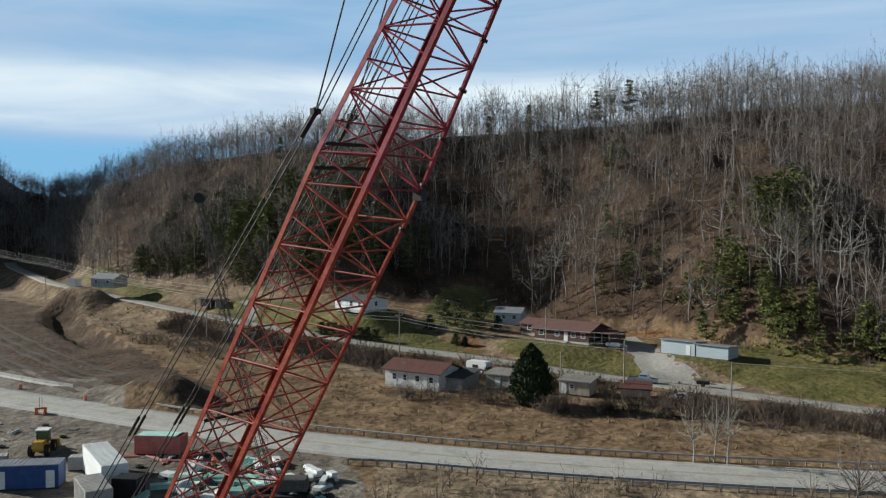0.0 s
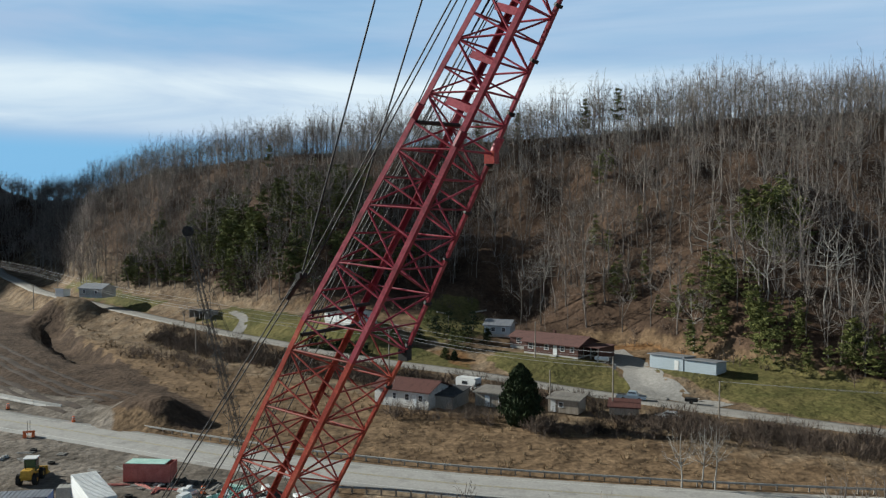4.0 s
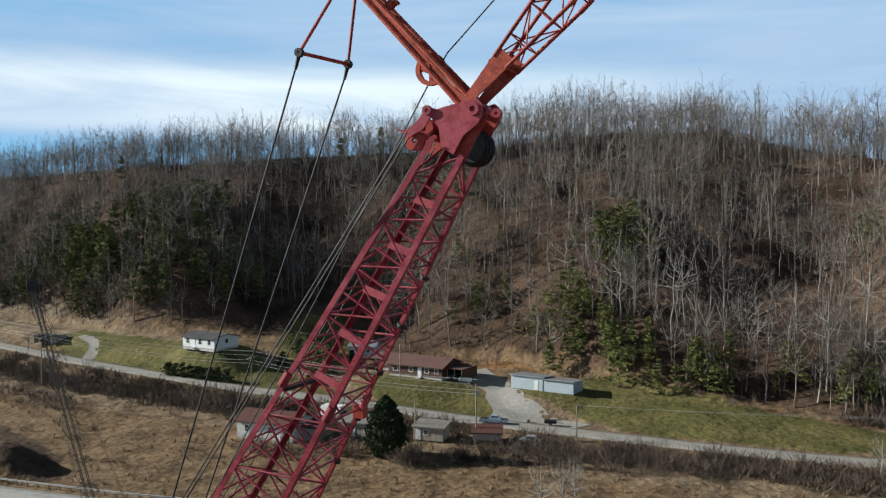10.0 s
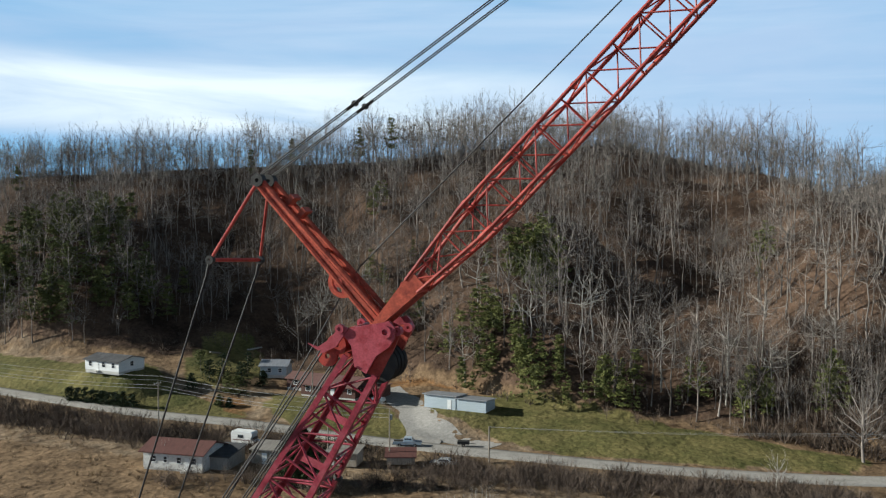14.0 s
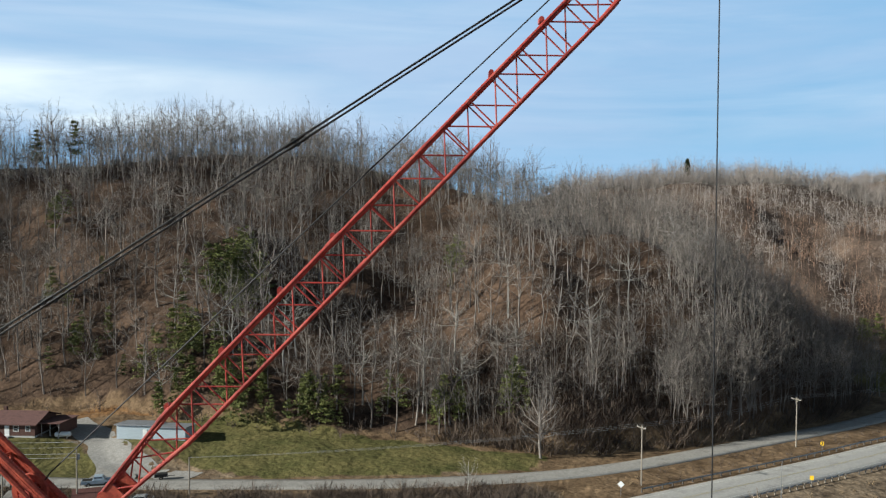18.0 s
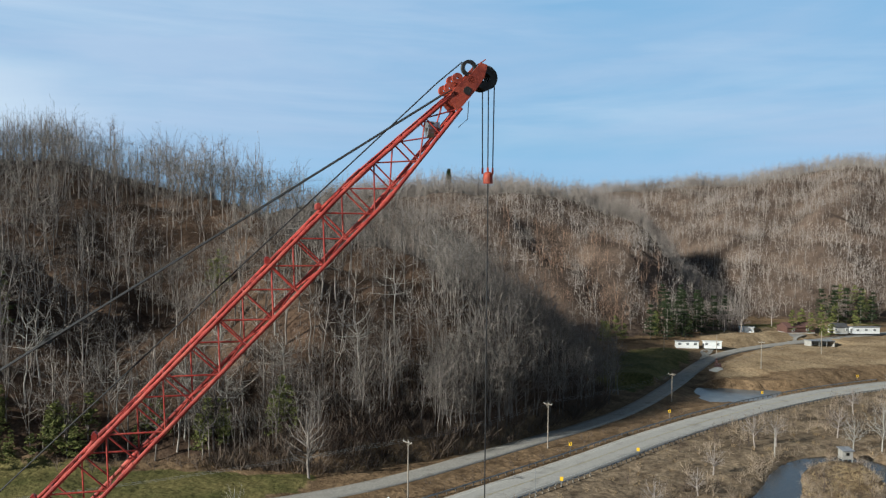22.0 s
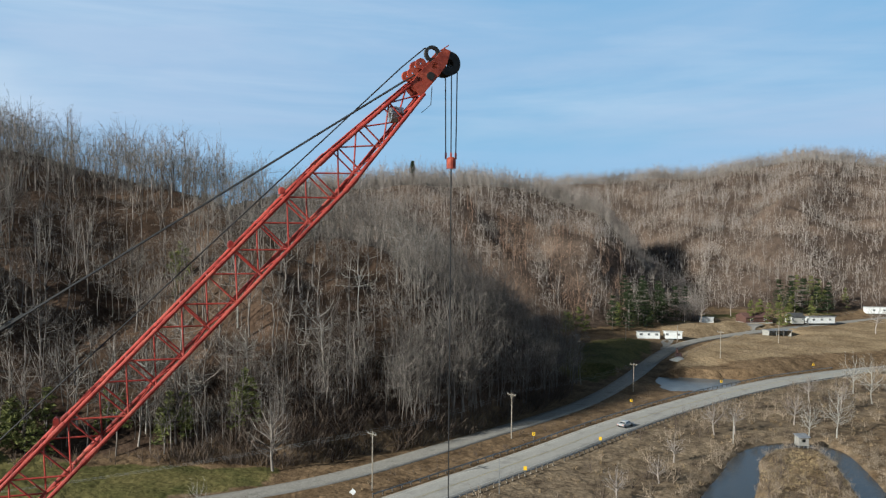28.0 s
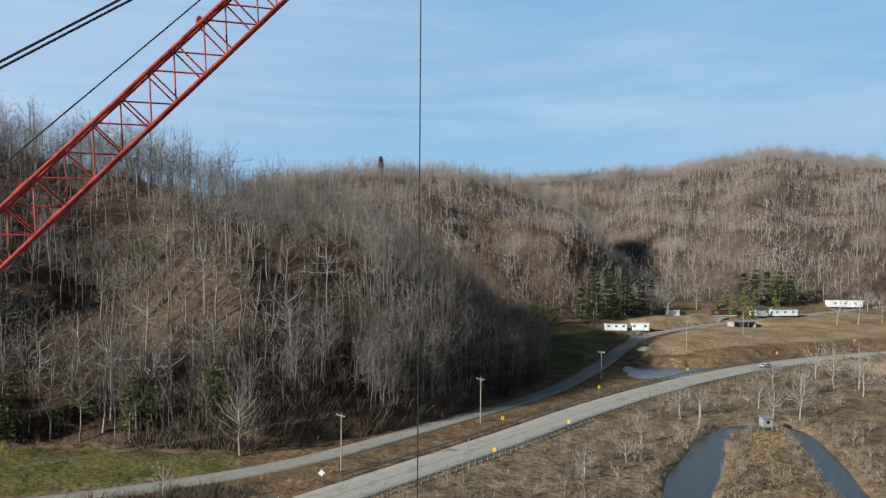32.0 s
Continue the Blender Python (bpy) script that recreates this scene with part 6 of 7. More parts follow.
def loader(x, y, rot):
    l = thing("wheel_loader", pose(x, y, 0, 0, 0, rot), "yellow and green wheel loader parked on gravel", "loader")
    part("chassis", MB().box((0, 0, 0.95), (3.2, 1.5, 0.6)).box((-1.1, 0, 1.5), (1.9, 1.4, 0.8), taper=0.85), YELLOW, l)
    part("cab", MB().box((0.35, 0, 2.2), (1.4, 1.4, 1.5), taper=0.9), GREEN, l)
    part("cab_roof", MB().box((0.35, 0, 3.0), (1.6, 1.6, 0.12)), WHITE, l)
    for sy in (-1, 1):
        part("cab_glass", MB().box((0.35, sy * 0.7, 2.35), (1.0, 0.06, 0.9)), GLASS_DARK, l)
        part("lift_arm", MB().plate([(0.9, 1.6), (1.1, 1.8), (2.9, 0.9), (2.8, 0.6)], 0.14, "y", sy * 0.5), YELLOW, l)
    part("windscreen", MB().box((1.05, 0, 2.35), (0.06, 1.0, 0.9)), GLASS_DARK, l)
    part("bucket", MB().plate([(2.7, 0.15), (3.9, 0.1), (3.95, 0.2), (3.1, 0.45), (2.95, 1.2), (2.75, 1.2)], 2.4), YELLOW, l)
    part("exhaust", MB().tube((-1.0, 0.3, 1.8), (-1.0, 0.3, 2.7), 0.06), BLACK, l)
    for sx in (-1, 1):
        for sy in (-1, 1):
            w = part("wheel", MB().wheel((0, 0, 0), 0.72, 0.5, "y", 0.3, 20), RUBBER, l, at=pose(sx * 1.25, sy * 0.95, 0.72))
            part("rim", MB().wheel((0, 0, 0), 0.32, 0.42, "y", 0.08, 14), YELLOW, w)


loader(-50.4, 106.6, 98)


def barrel(x, y, stand=False):
    z = gz(x, y)
    b = thing("traffic_drum" if not stand else "barricade", pose(x, y, z, 0, 0, 20), "orange and white traffic drum beside the road" if not stand else "orange barricade with flags beside the road", "traffic drum" if not stand else "barricade", "roadworks markers")
    if not stand:
        part("drum", MB().tube((0, 0, 0), (0, 0, 1.0), 0.29, 0.22, 14), ORANGE, b)
        for h in (0.4, 0.75):
            part("band", MB().tube((0, 0, h), (0, 0, h + 0.14), 0.275 - h * 0.05, n=14), WHITE, b)
        part("base", MB().tube((0, 0, 0), (0, 0, 0.1), 0.4, n=14), RUBBER, b)
    else:
        for k in (-0.6, 0.6):
            part("leg", MB().box((k, 0, 0.5), (0.5, 0.5, 0.95), taper=0.7), ORANGE, b)
            part("flag_staff", MB().tube((k * 0.3, 0, 0.5), (k * 0.3, 0, 2.6), 0.03), BLACK, b)
        part("board", MB().box((0, -0.1, 0.9), (1.7, 0.05, 0.3)), ORANGE, b)


barrel(-58.2, 138.0)
barrel(-61.0, 128.6, True)
barrel(-73.5, 147.5)
barrel(-27.5, 101.8)
for x, y, a in zip(*along(HW, 10.0, -104, -64, 3.7)):
    b = thing("concrete_barrier", pose(x, y, 0, 0, 0, a), "pale concrete road barrier segment", "barrier", "concrete road barriers")
    part("body", MB().plate([(-0.3, -0.05), (0.3, -0.05), (0.3, 0.1), (0.12, 0.35), (0.08, 0.8), (-0.08, 0.8), (-0.12, 0.35), (-0.3, 0.1)], 3.6, "x"), CONCRETE, b)


def build_stacks():
    g = random.Random(5)
    kinds = ((WRAP, "white_bundle", "wrapped white bundle of building stock on the ground"), (TEAL, "pipe_bundle", "pale green bundle of pipes lying in the yard"), (DARKHEAP, "scrap_heap", "dark heap of scrap and rubble"))
    for i in range(96):
        t = i / 95
        x, y = g.uniform(-32, -12), g.uniform(88, 107)
        if y > 109 + (x + 30) * -0.55 or math.hypot(x + 18.3, y - 89.5) < 2.6 or math.hypot(x + 27.5, y - 101.8) < 2:
            continue
        mat, nm, lab = kinds[0 if g.random() < 0.6 else (1 if g.random() < 0.55 else 2)]
        L, W, H = g.uniform(1.2, 3.6), g.uniform(0.7, 1.5), g.uniform(0.3, 1.1)
        b = thing(nm, pose(x, y, gz(x, y) - 0.05, 0, 0, g.uniform(0, 180)), lab, "bundle" if nm != "scrap_heap" else "heap", "stacks in the yard")
        if mat is TEAL:
            for r in range(3):
                for c in range(int(W / 0.28)):
                    if r * 0.24 < H:
                        part("pipe", MB().tube((-L, c * 0.28 - W / 2, 0.14 + r * 0.24), (L + g.uniform(-0.3, 0.3), c * 0.28 - W / 2, 0.14 + r * 0.24), 0.12, n=8), mat, b)
        elif mat is WRAP:
            for r in range(max(1, int(H / 0.35))):
                part("layer", MB().box((g.uniform(-0.1, 0.1), g.uniform(-0.1, 0.1), 0.2 + r * 0.36), (L * g.uniform(0.85, 1), W * g.uniform(0.8, 1), 0.34), pose(0, 0, 0, 0, 0, g.uniform(-8, 8)).to_3x3(), 0.93), mat, b)
        else:
            for r in range(7):
                part("lump", MB().box((g.uniform(-L, L) * 0.5, g.uniform(-W, W) * 0.5, g.uniform(0.1, H * 0.6)), (g.uniform(0.4, 1.1), g.uniform(0.3, 0.9), g.uniform(0.3, 0.8)), pose(0, 0, 0, g.uniform(-30, 30), g.uniform(-30, 30), g.uniform(0, 90)).to_3x3(), 0.7), mat, b)


build_stacks()


def second_crane():
    bx, by = -18.3, 89.6
    tx, ty, tz = -25.7, 89.7, 31.7
    c = thing("dark_lattice_crane", pose(bx, by, 0), "dark slim lattice boom of a second crane in the yard", "crane")
    base, tip = Vector((0, 0, 1.4)), Vector((tx - bx, ty - by, tz))
    a = (tip - base).normalized()
    u = Vector((0, 1, 0))
    v = a.cross(u).normalized()
    L = (tip - base).length
    hw = lambda d: (0.9 - 0.45 * d / L) * min(1, 0.35 + d / 5, 0.4 + (L - d) / 4)
    at = lambda d, p, q: base + a * d + u * p + v * q
    lattice(c, at, list(np.linspace(0, L, 27)), hw, hw, 0.045, 0.024, (DARKSTEEL, DARKSTEEL), ("chord", "diagonal", "crossbar"))
    for k in (-0.2, 0.0, 0.2):
        part("head_sheave", MB().wheel(tip + Vector((0.1, k, 0.2)), 0.55, 0.14, "y", 0.15, 18), BLACK, c)
    part("head_frame", MB().box(tip + Vector((0.1, 0, 0.1)), (0.9, 0.7, 0.6)), BLACK, c)
    part("pennant_rope", MB().run([tip, tip + Vector((-9, 6, -4.2))], 0.02, 5), CABLE, c)
    for k in (-0.3, 0.3):
        part("hoist_rope", MB().run([tip + Vector((0.3, k, 0.1)), Vector((3.8, k, 3.0))], 0.02, 5), CABLE, c)
    part("deck_house", MB().box((2.4, 0, 1.7), (3.4, 2.2, 1.2), taper=0.9), DARKSTEEL, c)
    part("turntable", MB().wheel((1.4, 0, 0.95), 1.0, 0.3, "z", 0, 20), BLACK, c)
    for s in (-1, 1):
        part("crawler_track", MB().plate([(-1.6, 0.05), (-1.2, -0.05), (3.6, -0.05), (4.0, 0.05), (4.2, 0.45), (3.8, 0.85), (-1.4, 0.85), (-1.8, 0.45)], 0.7, "y", s * 1.5), RUBBER, c)


second_crane()


# ---- vehicles ----
def car(name, m, paint, label, pickup=False, group="", category="car"):
    c = thing(name, m, label, category, group)
    if pickup:
        side = [(-2.6, 0.45), (2.55, 0.45), (2.6, 0.85), (1.3, 1.02), (0.75, 1.65), (-0.55, 1.68), (-0.75, 1.02), (-2.62, 1.0)]
    else:
        side = [(-2.25, 0.4), (2.2, 0.38), (2.28, 0.72), (1.25, 0.92), (0.55, 1.4), (-0.95, 1.42), (-1.75, 1.0), (-2.3, 0.95)]
    mb = MB()
    n = len(side)
    vs = []
    for sy, k in ((-1, 1), (1, 1)):
        for x, z in side:
            w = 0.88 if z < 1.1 else 0.70
            vs.append((x, sy * w, z))
    mb.add(vs, [tuple(range(n)), tuple(range(2 * n - 1, n - 1, -1))] + [(i + n, (i + 1) % n + n, (i + 1) % n, i) for i in range(n)])
    part("body", mb, paint, c)
    if pickup:
        part("bed", MB().box((-1.7, 0, 1.01), (1.7, 1.5, 0.03)), BLACK, c)
    cab = (0.68, -0.5, 1.6) if pickup else (0.5, -0.9, 1.36)
    for sy in (-1, 1):
        part("side_window", MB().add([(cab[0] + 0.35, sy * 0.86, 1.04), (cab[1] - 0.4 * (not pickup), sy * 0.86, 1.04), (cab[1], sy * 0.735, cab[2]), (cab[0], sy * 0.735, cab[2])], [(0, 1, 2, 3) if sy < 0 else (3, 2, 1, 0)]), GLASS_DARK, c)
    fx = 1.28 if pickup else 1.2
    part("windscreen", MB().add([(fx, -0.74, 1.06), (fx, 0.74, 1.06), (cab[0] + 0.12, 0.64, cab[2]), (cab[0] + 0.12, -0.64, cab[2])], [(0, 1, 2, 3)]), GLASS_DARK, c)
    part("rear_window", MB().add([((-0.78 if pickup else -1.72), 0.72, 1.06), ((-0.78 if pickup else -1.72), -0.72, 1.06), (cab[1] - 0.12, -0.62, cab[2]), (cab[1] - 0.12, 0.62, cab[2])], [(0, 1, 2, 3)]), GLASS_DARK, c)
    for sy in (-1, 1):
        part("headlight", MB().box((2.24, sy * 0.62, 0.68), (0.1, 0.36, 0.16)), CONCRETE, c)
        part("tail_light", MB().box((-2.3 if not pickup else -2.62, sy * 0.68, 0.8), (0.06, 0.24, 0.18)), CONT_RED, c)
    part("bumper", MB().box((2.28, 0, 0.46), (0.16, 1.7, 0.2)), BLACK, c)
    part("bumper", MB().box((-2.32 if not pickup else -2.66, 0, 0.5), (0.14, 1.7, 0.2)), BLACK, c)
    for sx in (-1, 1):
        for sy in (-1, 1):
            w = part("wheel", MB().wheel((0, 0, 0), 0.34, 0.22, "y", 0.18, 18), RUBBER, c, at=pose(sx * 1.4, sy * 0.8, 0.34))
            part("rim", MB().wheel((0, 0, 0), 0.2, 0.2, "y", 0.04, 12), GALV, w)
    return c


def park(name, x, y, rot, paint, label, **k):
    return car(name, pose(x, y, gz(x, y) + 0.02, 0, 0, rot), paint, label, **k)


park("pickup_truck", 35.8, 151.0, -20, CAR_BLUE, "pale pickup truck parked beside the lane", pickup=True, category="pickup")
park("sedan", 39.5, 139.8, 150, CAR_SILVER, "silver car half hidden in the roadside brush")
t = thing("utility_trailer", pose(45.8, 148.6, gz(45.8, 148.6) + 0.03, 0, 0, -20), "small dark two-wheeled utility trailer on the gravel", "trailer")
part("tub", MB().box((0, 0, 0.75), (2.2, 1.3, 0.55)), BLACK, t)
part("tongue", MB().tube((1.1, 0, 0.55), (2.3, 0, 0.5), 0.05), BLACK, t)
for sy in (-1, 1):
    part("wheel", MB().wheel((0, sy * 0.75, 0.33), 0.33, 0.2, "y", 0.1, 14), RUBBER, t)
t = thing("gas_tank", pose(36.2, 180.2, gz(36.2, 180.2), 0, 0, -30), "white domed gas tank on legs beside the house", "gas tank")
part("shell", MB().tube((-1.3, 0, 0.8), (1.3, 0, 0.8), 0.5, n=16).tube((-1.55, 0, 0.8), (-1.3, 0, 0.8), 0.28, 0.5, 16).tube((1.3, 0, 0.8), (1.55, 0, 0.8), 0.5, 0.28, 16), WHITE, t)
for k in (-0.8, 0.8):
    part("leg", MB().box((k, 0, 0.2), (0.15, 0.7, 0.5)), CONCRETE, t)
c = thing("camper", pose(7.4, 163.2, gz(7.4, 163.2) + 0.02, 0, 0, -35), "small white camper van parked beside the lane", "camper")
part("body", MB().plate([(-2.6, 0.5), (2.2, 0.5), (2.3, 1.2), (1.6, 1.5), (1.9, 2.6), (1.6, 2.9), (-2.5, 2.9), (-2.7, 2.5)], 2.1), WHITE, c)
part("side_window", MB().box((-0.6, -1.07, 2.0), (1.2, 0.05, 0.6)), GLASS_DARK, c)
part("windscreen", MB().box((1.95, 0, 1.7), (0.1, 1.7, 0.5)), GLASS_DARK, c)
part("stripe", MB().box((-0.4, -1.065, 1.35), (3.6, 0.03, 0.18)), BROWNROOF, c)
for sx in (-1.6, 1.4):
    for sy in (-1, 1):
        part("wheel", MB().wheel((sx, sy * 0.9, 0.38), 0.38, 0.25, "y", 0.16, 16), RUBBER, c)
c = thing("excavator", pose(281, 106.5, gz(281, 106.5), 0, 0, 30), "rusty brown digger standing by a pale heap", "digger")
part("undercarriage", MB().box((0, 0, 0.45), (3.0, 2.2, 0.8)), RUBBER, c)
part("house", MB().box((-0.3, 0, 1.5), (2.6, 2.0, 1.3), taper=0.9), BROWNROOF, c)
part("boom", MB().tube((0.8, 0, 1.6), (2.8, 0, 3.4), 0.22).tube((2.8, 0, 3.4), (4.6, 0, 1.6), 0.18), BROWNROOF, c)
part("bucket", MB().box((4.7, 0, 1.1), (0.8, 1.0, 0.8), taper=0.7), BLACK, c)

# hunting blind over the creek
b = thing("hunting_blind", pose(193.8, 45.4, -0.9, 0, 0, -50), "small grey board hut on stilts beside the creek", "hut")
for sx in (-1, 1):
    for sy in (-1, 1):
        part("stilt", MB().box((sx * 1.0, sy * 0.9, 0.2), (0.16, 0.16, 2.2)), GREYWOOD, b)
part("floor", MB().box((0, 0, 1.25), (2.5, 2.3, 0.12)), GREYWOOD, b)
part("front_wall", MB().box((0, -1.02, 1.62), (2.2, 0.06, 0.66)).box((0, -1.02, 2.85), (2.2, 0.06, 0.5)).box((-0.75, -1.02, 2.27), (0.7, 0.06, 0.66)).box((0.75, -1.02, 2.27), (0.7, 0.06, 0.66)), GREYWOOD, b)
for nm, ctr, s in (("back_wall", (0, 1.02, 2.2), (2.2, 0.06, 1.8)), ("side_wall", (-1.1, 0, 2.2), (0.06, 2.0, 1.8)), ("side_wall", (1.1, 0, 2.2), (0.06, 2.0, 1.8))):
    part(nm, MB().box(ctr, s), GREYWOOD, b)
part("roof", MB().plate([(-1.35, 3.0), (1.35, 3.25), (1.35, 3.35), (-1.35, 3.1)], 2.7, "x", 0), TINROOF, b)
g = thing("sand_heap", pose(276, 104.5, gz(276, 104.5) - 0.1), "pale heap of sand beside the road", "heap")
part("heap", MB().tube((0, 0, 0), (0, 0, 1.1), 3.0, 0.8, 14).tube((2.2, 0.5, 0), (2.2, 0.5, 0.8), 2.4, 0.6, 12), CONCRETE, g)


def build_clutter():
    """Odds and ends lying about the yard: planks, tyres, pallets, rubble, pipes."""
    g = random.Random(17)
    tyre = MB().wheel((0, 0, 0.14), 0.5, 0.28, "z", 0.26, 16, groove=0.04).mesh("tread", RUBBER)
    board = MB().box((0, 0, 0.03), (2.4, 0.2, 0.05)).mesh("board", GREYWOOD)
    slat = MB().box((0, 0, 0.13), (1.2, 0.1, 0.025)).mesh("slat", GREYWOOD)
    bearer = MB().box((0, 0, 0.06), (0.1, 1.1, 0.1)).mesh("bearer", GREYWOOD)
    lump = MB().box((0, 0, 0.15), (0.6, 0.5, 0.4), None, 0.6).mesh("lump", CONCRETE)
    pipe = MB().tube((-1.8, 0, 0.1), (1.8, 0, 0.1), 0.09, n=8).mesh("pipe", CONT_RED)
    spots = [(-35.6 + g.uniform(-4.5, 4.5), 104.6 + g.uniform(-1.2, 0.6)) for _ in range(12)]
    spots += [(g.uniform(-66, -40), g.uniform(98, 122)) for _ in range(34)] + [(g.uniform(-40, -16), g.uniform(96, 112)) for _ in range(16)]
    for x, y in spots:
        if float(away(np.array([x]), np.array([y]), HW)[0][0]) < 8.5 or math.hypot(x + 35.6, y - 107.2) < 1.6 or math.hypot(x + 49, y - 104) < 5 or math.hypot(x + 40, y - 97) < 5:
            continue
        m, k = pose(x, y, gz(x, y) - 0.01, 0, 0, g.uniform(0, 180)), g.randrange(5)
        if k == 0:
            o = thing("plank_pile", m, "loose grey planks lying on the muddy yard", "planks", "odds and ends in the yard")
            for i in range(4):
                part("board", board, None, o, at=pose(g.uniform(-0.3, 0.3), i * 0.16 - 0.3, 0.045 * (i % 3), 0, 0, g.uniform(-12, 12)))
        elif k == 1:
            o = thing("old_tyre", m, "worn black tyre lying flat on the muddy yard", "tyre", "odds and ends in the yard")
            part("tread", tyre, None, o)
        elif k == 2:
            o = thing("pallet", m, "weathered wooden pallet on the muddy yard", "pallet", "odds and ends in the yard")
            for i in range(3):
                part("bearer", bearer, None, o, at=pose(-0.5 + i * 0.5, 0, 0))
            for i in range(6):
                part("slat", slat, None, o, at=pose(0, -0.5 + i * 0.2, 0))
        elif k == 3:
            o = thing("rubble_heap", m, "small heap of broken concrete on the muddy yard", "rubble", "odds and ends in the yard")
            for i in range(5):
                part("lump", lump, None, o, at=pose(g.uniform(-0.7, 0.7), g.uniform(-0.6, 0.6), 0, g.uniform(-15, 15), g.uniform(-15, 15), g.uniform(0, 180)))
        else:
            o = thing("pipe_heap", m, "rusty red steel pipes lying on the muddy yard", "pipes", "odds and ends in the yard")
            for i in range(3):
                part("pipe", pipe, None, o, at=pose(g.uniform(-0.4, 0.4), i * 0.24, 0, 0, 0, g.uniform(-6, 6)))
    t = thing("skip_cover", pose(-35.6, 107.2, 2.36, 0, 0, -4), "pale green sheet lying over the red skip", "sheet")
    part("sheet", MB().box((-0.3, 0.1, 0.03), (5.2, 2.3, 0.05), None, 0.97), TEAL, t)


build_clutter()


# ---- single trees and brush ----
def tree_thing(name, x, y, H, seed, mat, label, limbs=16, twigs=10, spread=0.29, low=0.3, blade=0.06, sub=1, category="tree", group="", r=None, z=None, lean=(0, 0)):
    V, F, kv, kf = bare_tree(seed, H, limbs, max(4, twigs // 2), 3 + sub, 7, low, spread * 0.8, trunk_r=r or H * 0.014, fine=blade * 0.6)
    z = gz(x, y) if z is None else z
    t = thing(name, pose(x, y, z - 0.15, lean[0], lean[1], 0), label, category, group)
    a = soup("trunk", V[:kv], F[:kf], mat)
    b = soup("crown", V[kv:], F[kf:] - kv, mat)
    a.parent = b.parent = t
    return t


def evergreen(name, x, y, H, seed, label, mat=NEEDLE, z=None, **kw):
    V, F = pine_tree(seed, H, **kw)
    t = thing(name, pose(x, y, (gz(x, y) if z is None else z) - 0.1), label, "tree", "evergreens")
    soup("crown", V, F, mat).parent = t
    part("trunk", MB().tube((0, 0, -0.2), (0, 0, H * 0.96), H * 0.013, 0.03, 8), BARK, t)
    return t


def build_cedar(x, y, H, R):
    g = np.random.RandomState(3)
    V, F = [], []
    for i in range(5200):
        f = g.uniform(0, 1)
        rad = R * min(1.0, 0.45 + f * 2.2) * (1 - max(0, (f - 0.3) / 0.7) ** 1.7) ** 0.75 * (1 + 0.1 * math.sin(f * 31) + g.normal(0, 0.05))
        a = g.uniform(0, 6.2832)
        rr = rad * g.uniform(0.72, 1.03)
        c = np.array([rr * math.cos(a), rr * math.sin(a), 0.25 + f * H])
        d = np.array([math.cos(a) * 0.35, math.sin(a) * 0.35, 1.0]) + g.normal(0, 0.35, 3)
        d *= g.uniform(0.25, 0.5) / np.linalg.norm(d)
        e = np.cross(d, g.normal(size=3))
        e *= 0.16 / (np.linalg.norm(e) + 1e-9)
        k = len(V)
        V.extend([c - e - d * 0.4, c + e - d * 0.4, c + d])
        F.append((k, k + 1, k + 2))
    t = thing("cedar", pose(x, y, gz(x, y) - 0.2), "dense dark green cedar with a rounded pointed crown", "tree")
    soup("crown", np.array(V), np.array(F), CEDAR).parent = t
    inner = MB()
    prev = None
    for i in range(7):
        f = i / 6
        q = (0.3 + f * H * 0.94, max(0.05, R * 0.72 * min(1.0, 0.5 + f * 2) * (1 - max(0, (f - 0.3) / 0.7) ** 1.7) ** 0.75))
        if prev:
            inner.tube((0, 0, prev[0]), (0, 0, q[0]), prev[1], q[1], 12, caps=(i in (1, 6)))
        prev = q
    part("inner_foliage", inner, CEDAR, t)
    part("trunk", MB().tube((0, 0, -0.2), (0, 0, 1.2), 0.25, 0.2, 8), BARK, t)


build_cedar(14.3, 136.3, 9.8, 3.35)

SYC = "pale-barked leafless sycamore on the wooded slope"
for i, (x, y, H) in enumerate(((70.1, 176.2, 20), (80.0, 171.9, 21), (100.5, 147.5, 22), (92.0, 158, 17), (106, 140.5, 18), (118, 137, 17), (134, 131, 18), (86, 178, 18), (112, 152, 19), (57, 184, 15), (150, 135, 19), (170, 140, 17), (64, 196, 18), (126, 150, 18), (40, 222, 17), (30, 232, 16), (-28, 262, 16), (-66, 285, 17), (182, 141, 15))):
    tree_thing("sycamore", x, y, H, 500 + i, BARK_PALE, SYC, 12, 8, 0.36, 0.42, 0.08, group="pale sycamores", r=0.2)
for i, (x, y, H) in enumerate(((31.0, 103.9, 8.5), (33.7, 104.6, 9.0), (35.0, 103.4, 9.5))):
    tree_thing("roadside_tree", x, y, H, 540 + i, BARK_PALE, "slender pale leafless tree beyond the guardrail", 14, 10, 0.3, 0.25, 0.035, group="slender roadside trees", r=0.11)
for i, (x, y, H, s) in enumerate(((43.0, 87.5, 8.0, 0.55), (46.5, 85.5, 8.5, 0.55), (52, 86.5, 6.5, 0.5))):
    tree_thing("bushy_bare_tree", x, y, H, 550 + i, BARK, "many-limbed grey leafless tree in front of the highway", 34, 16, s, 0.06, 0.035, group="bushy bare trees", r=0.16)
tree_thing("round_bare_tree", 110.6, 121.6, 17.0, 560, BARK, "round-crowned pale grey leafless tree at the edge of the lawn", 30, 14, 0.34, 0.12, 0.05, r=0.3)
tree_thing("roadside_tree", 86, 112.5, 7.5, 561, BARK_PALE, "slender pale leafless tree beside the lane", 14, 10, 0.32, 0.2, 0.035, group="slender roadside trees", r=0.1)
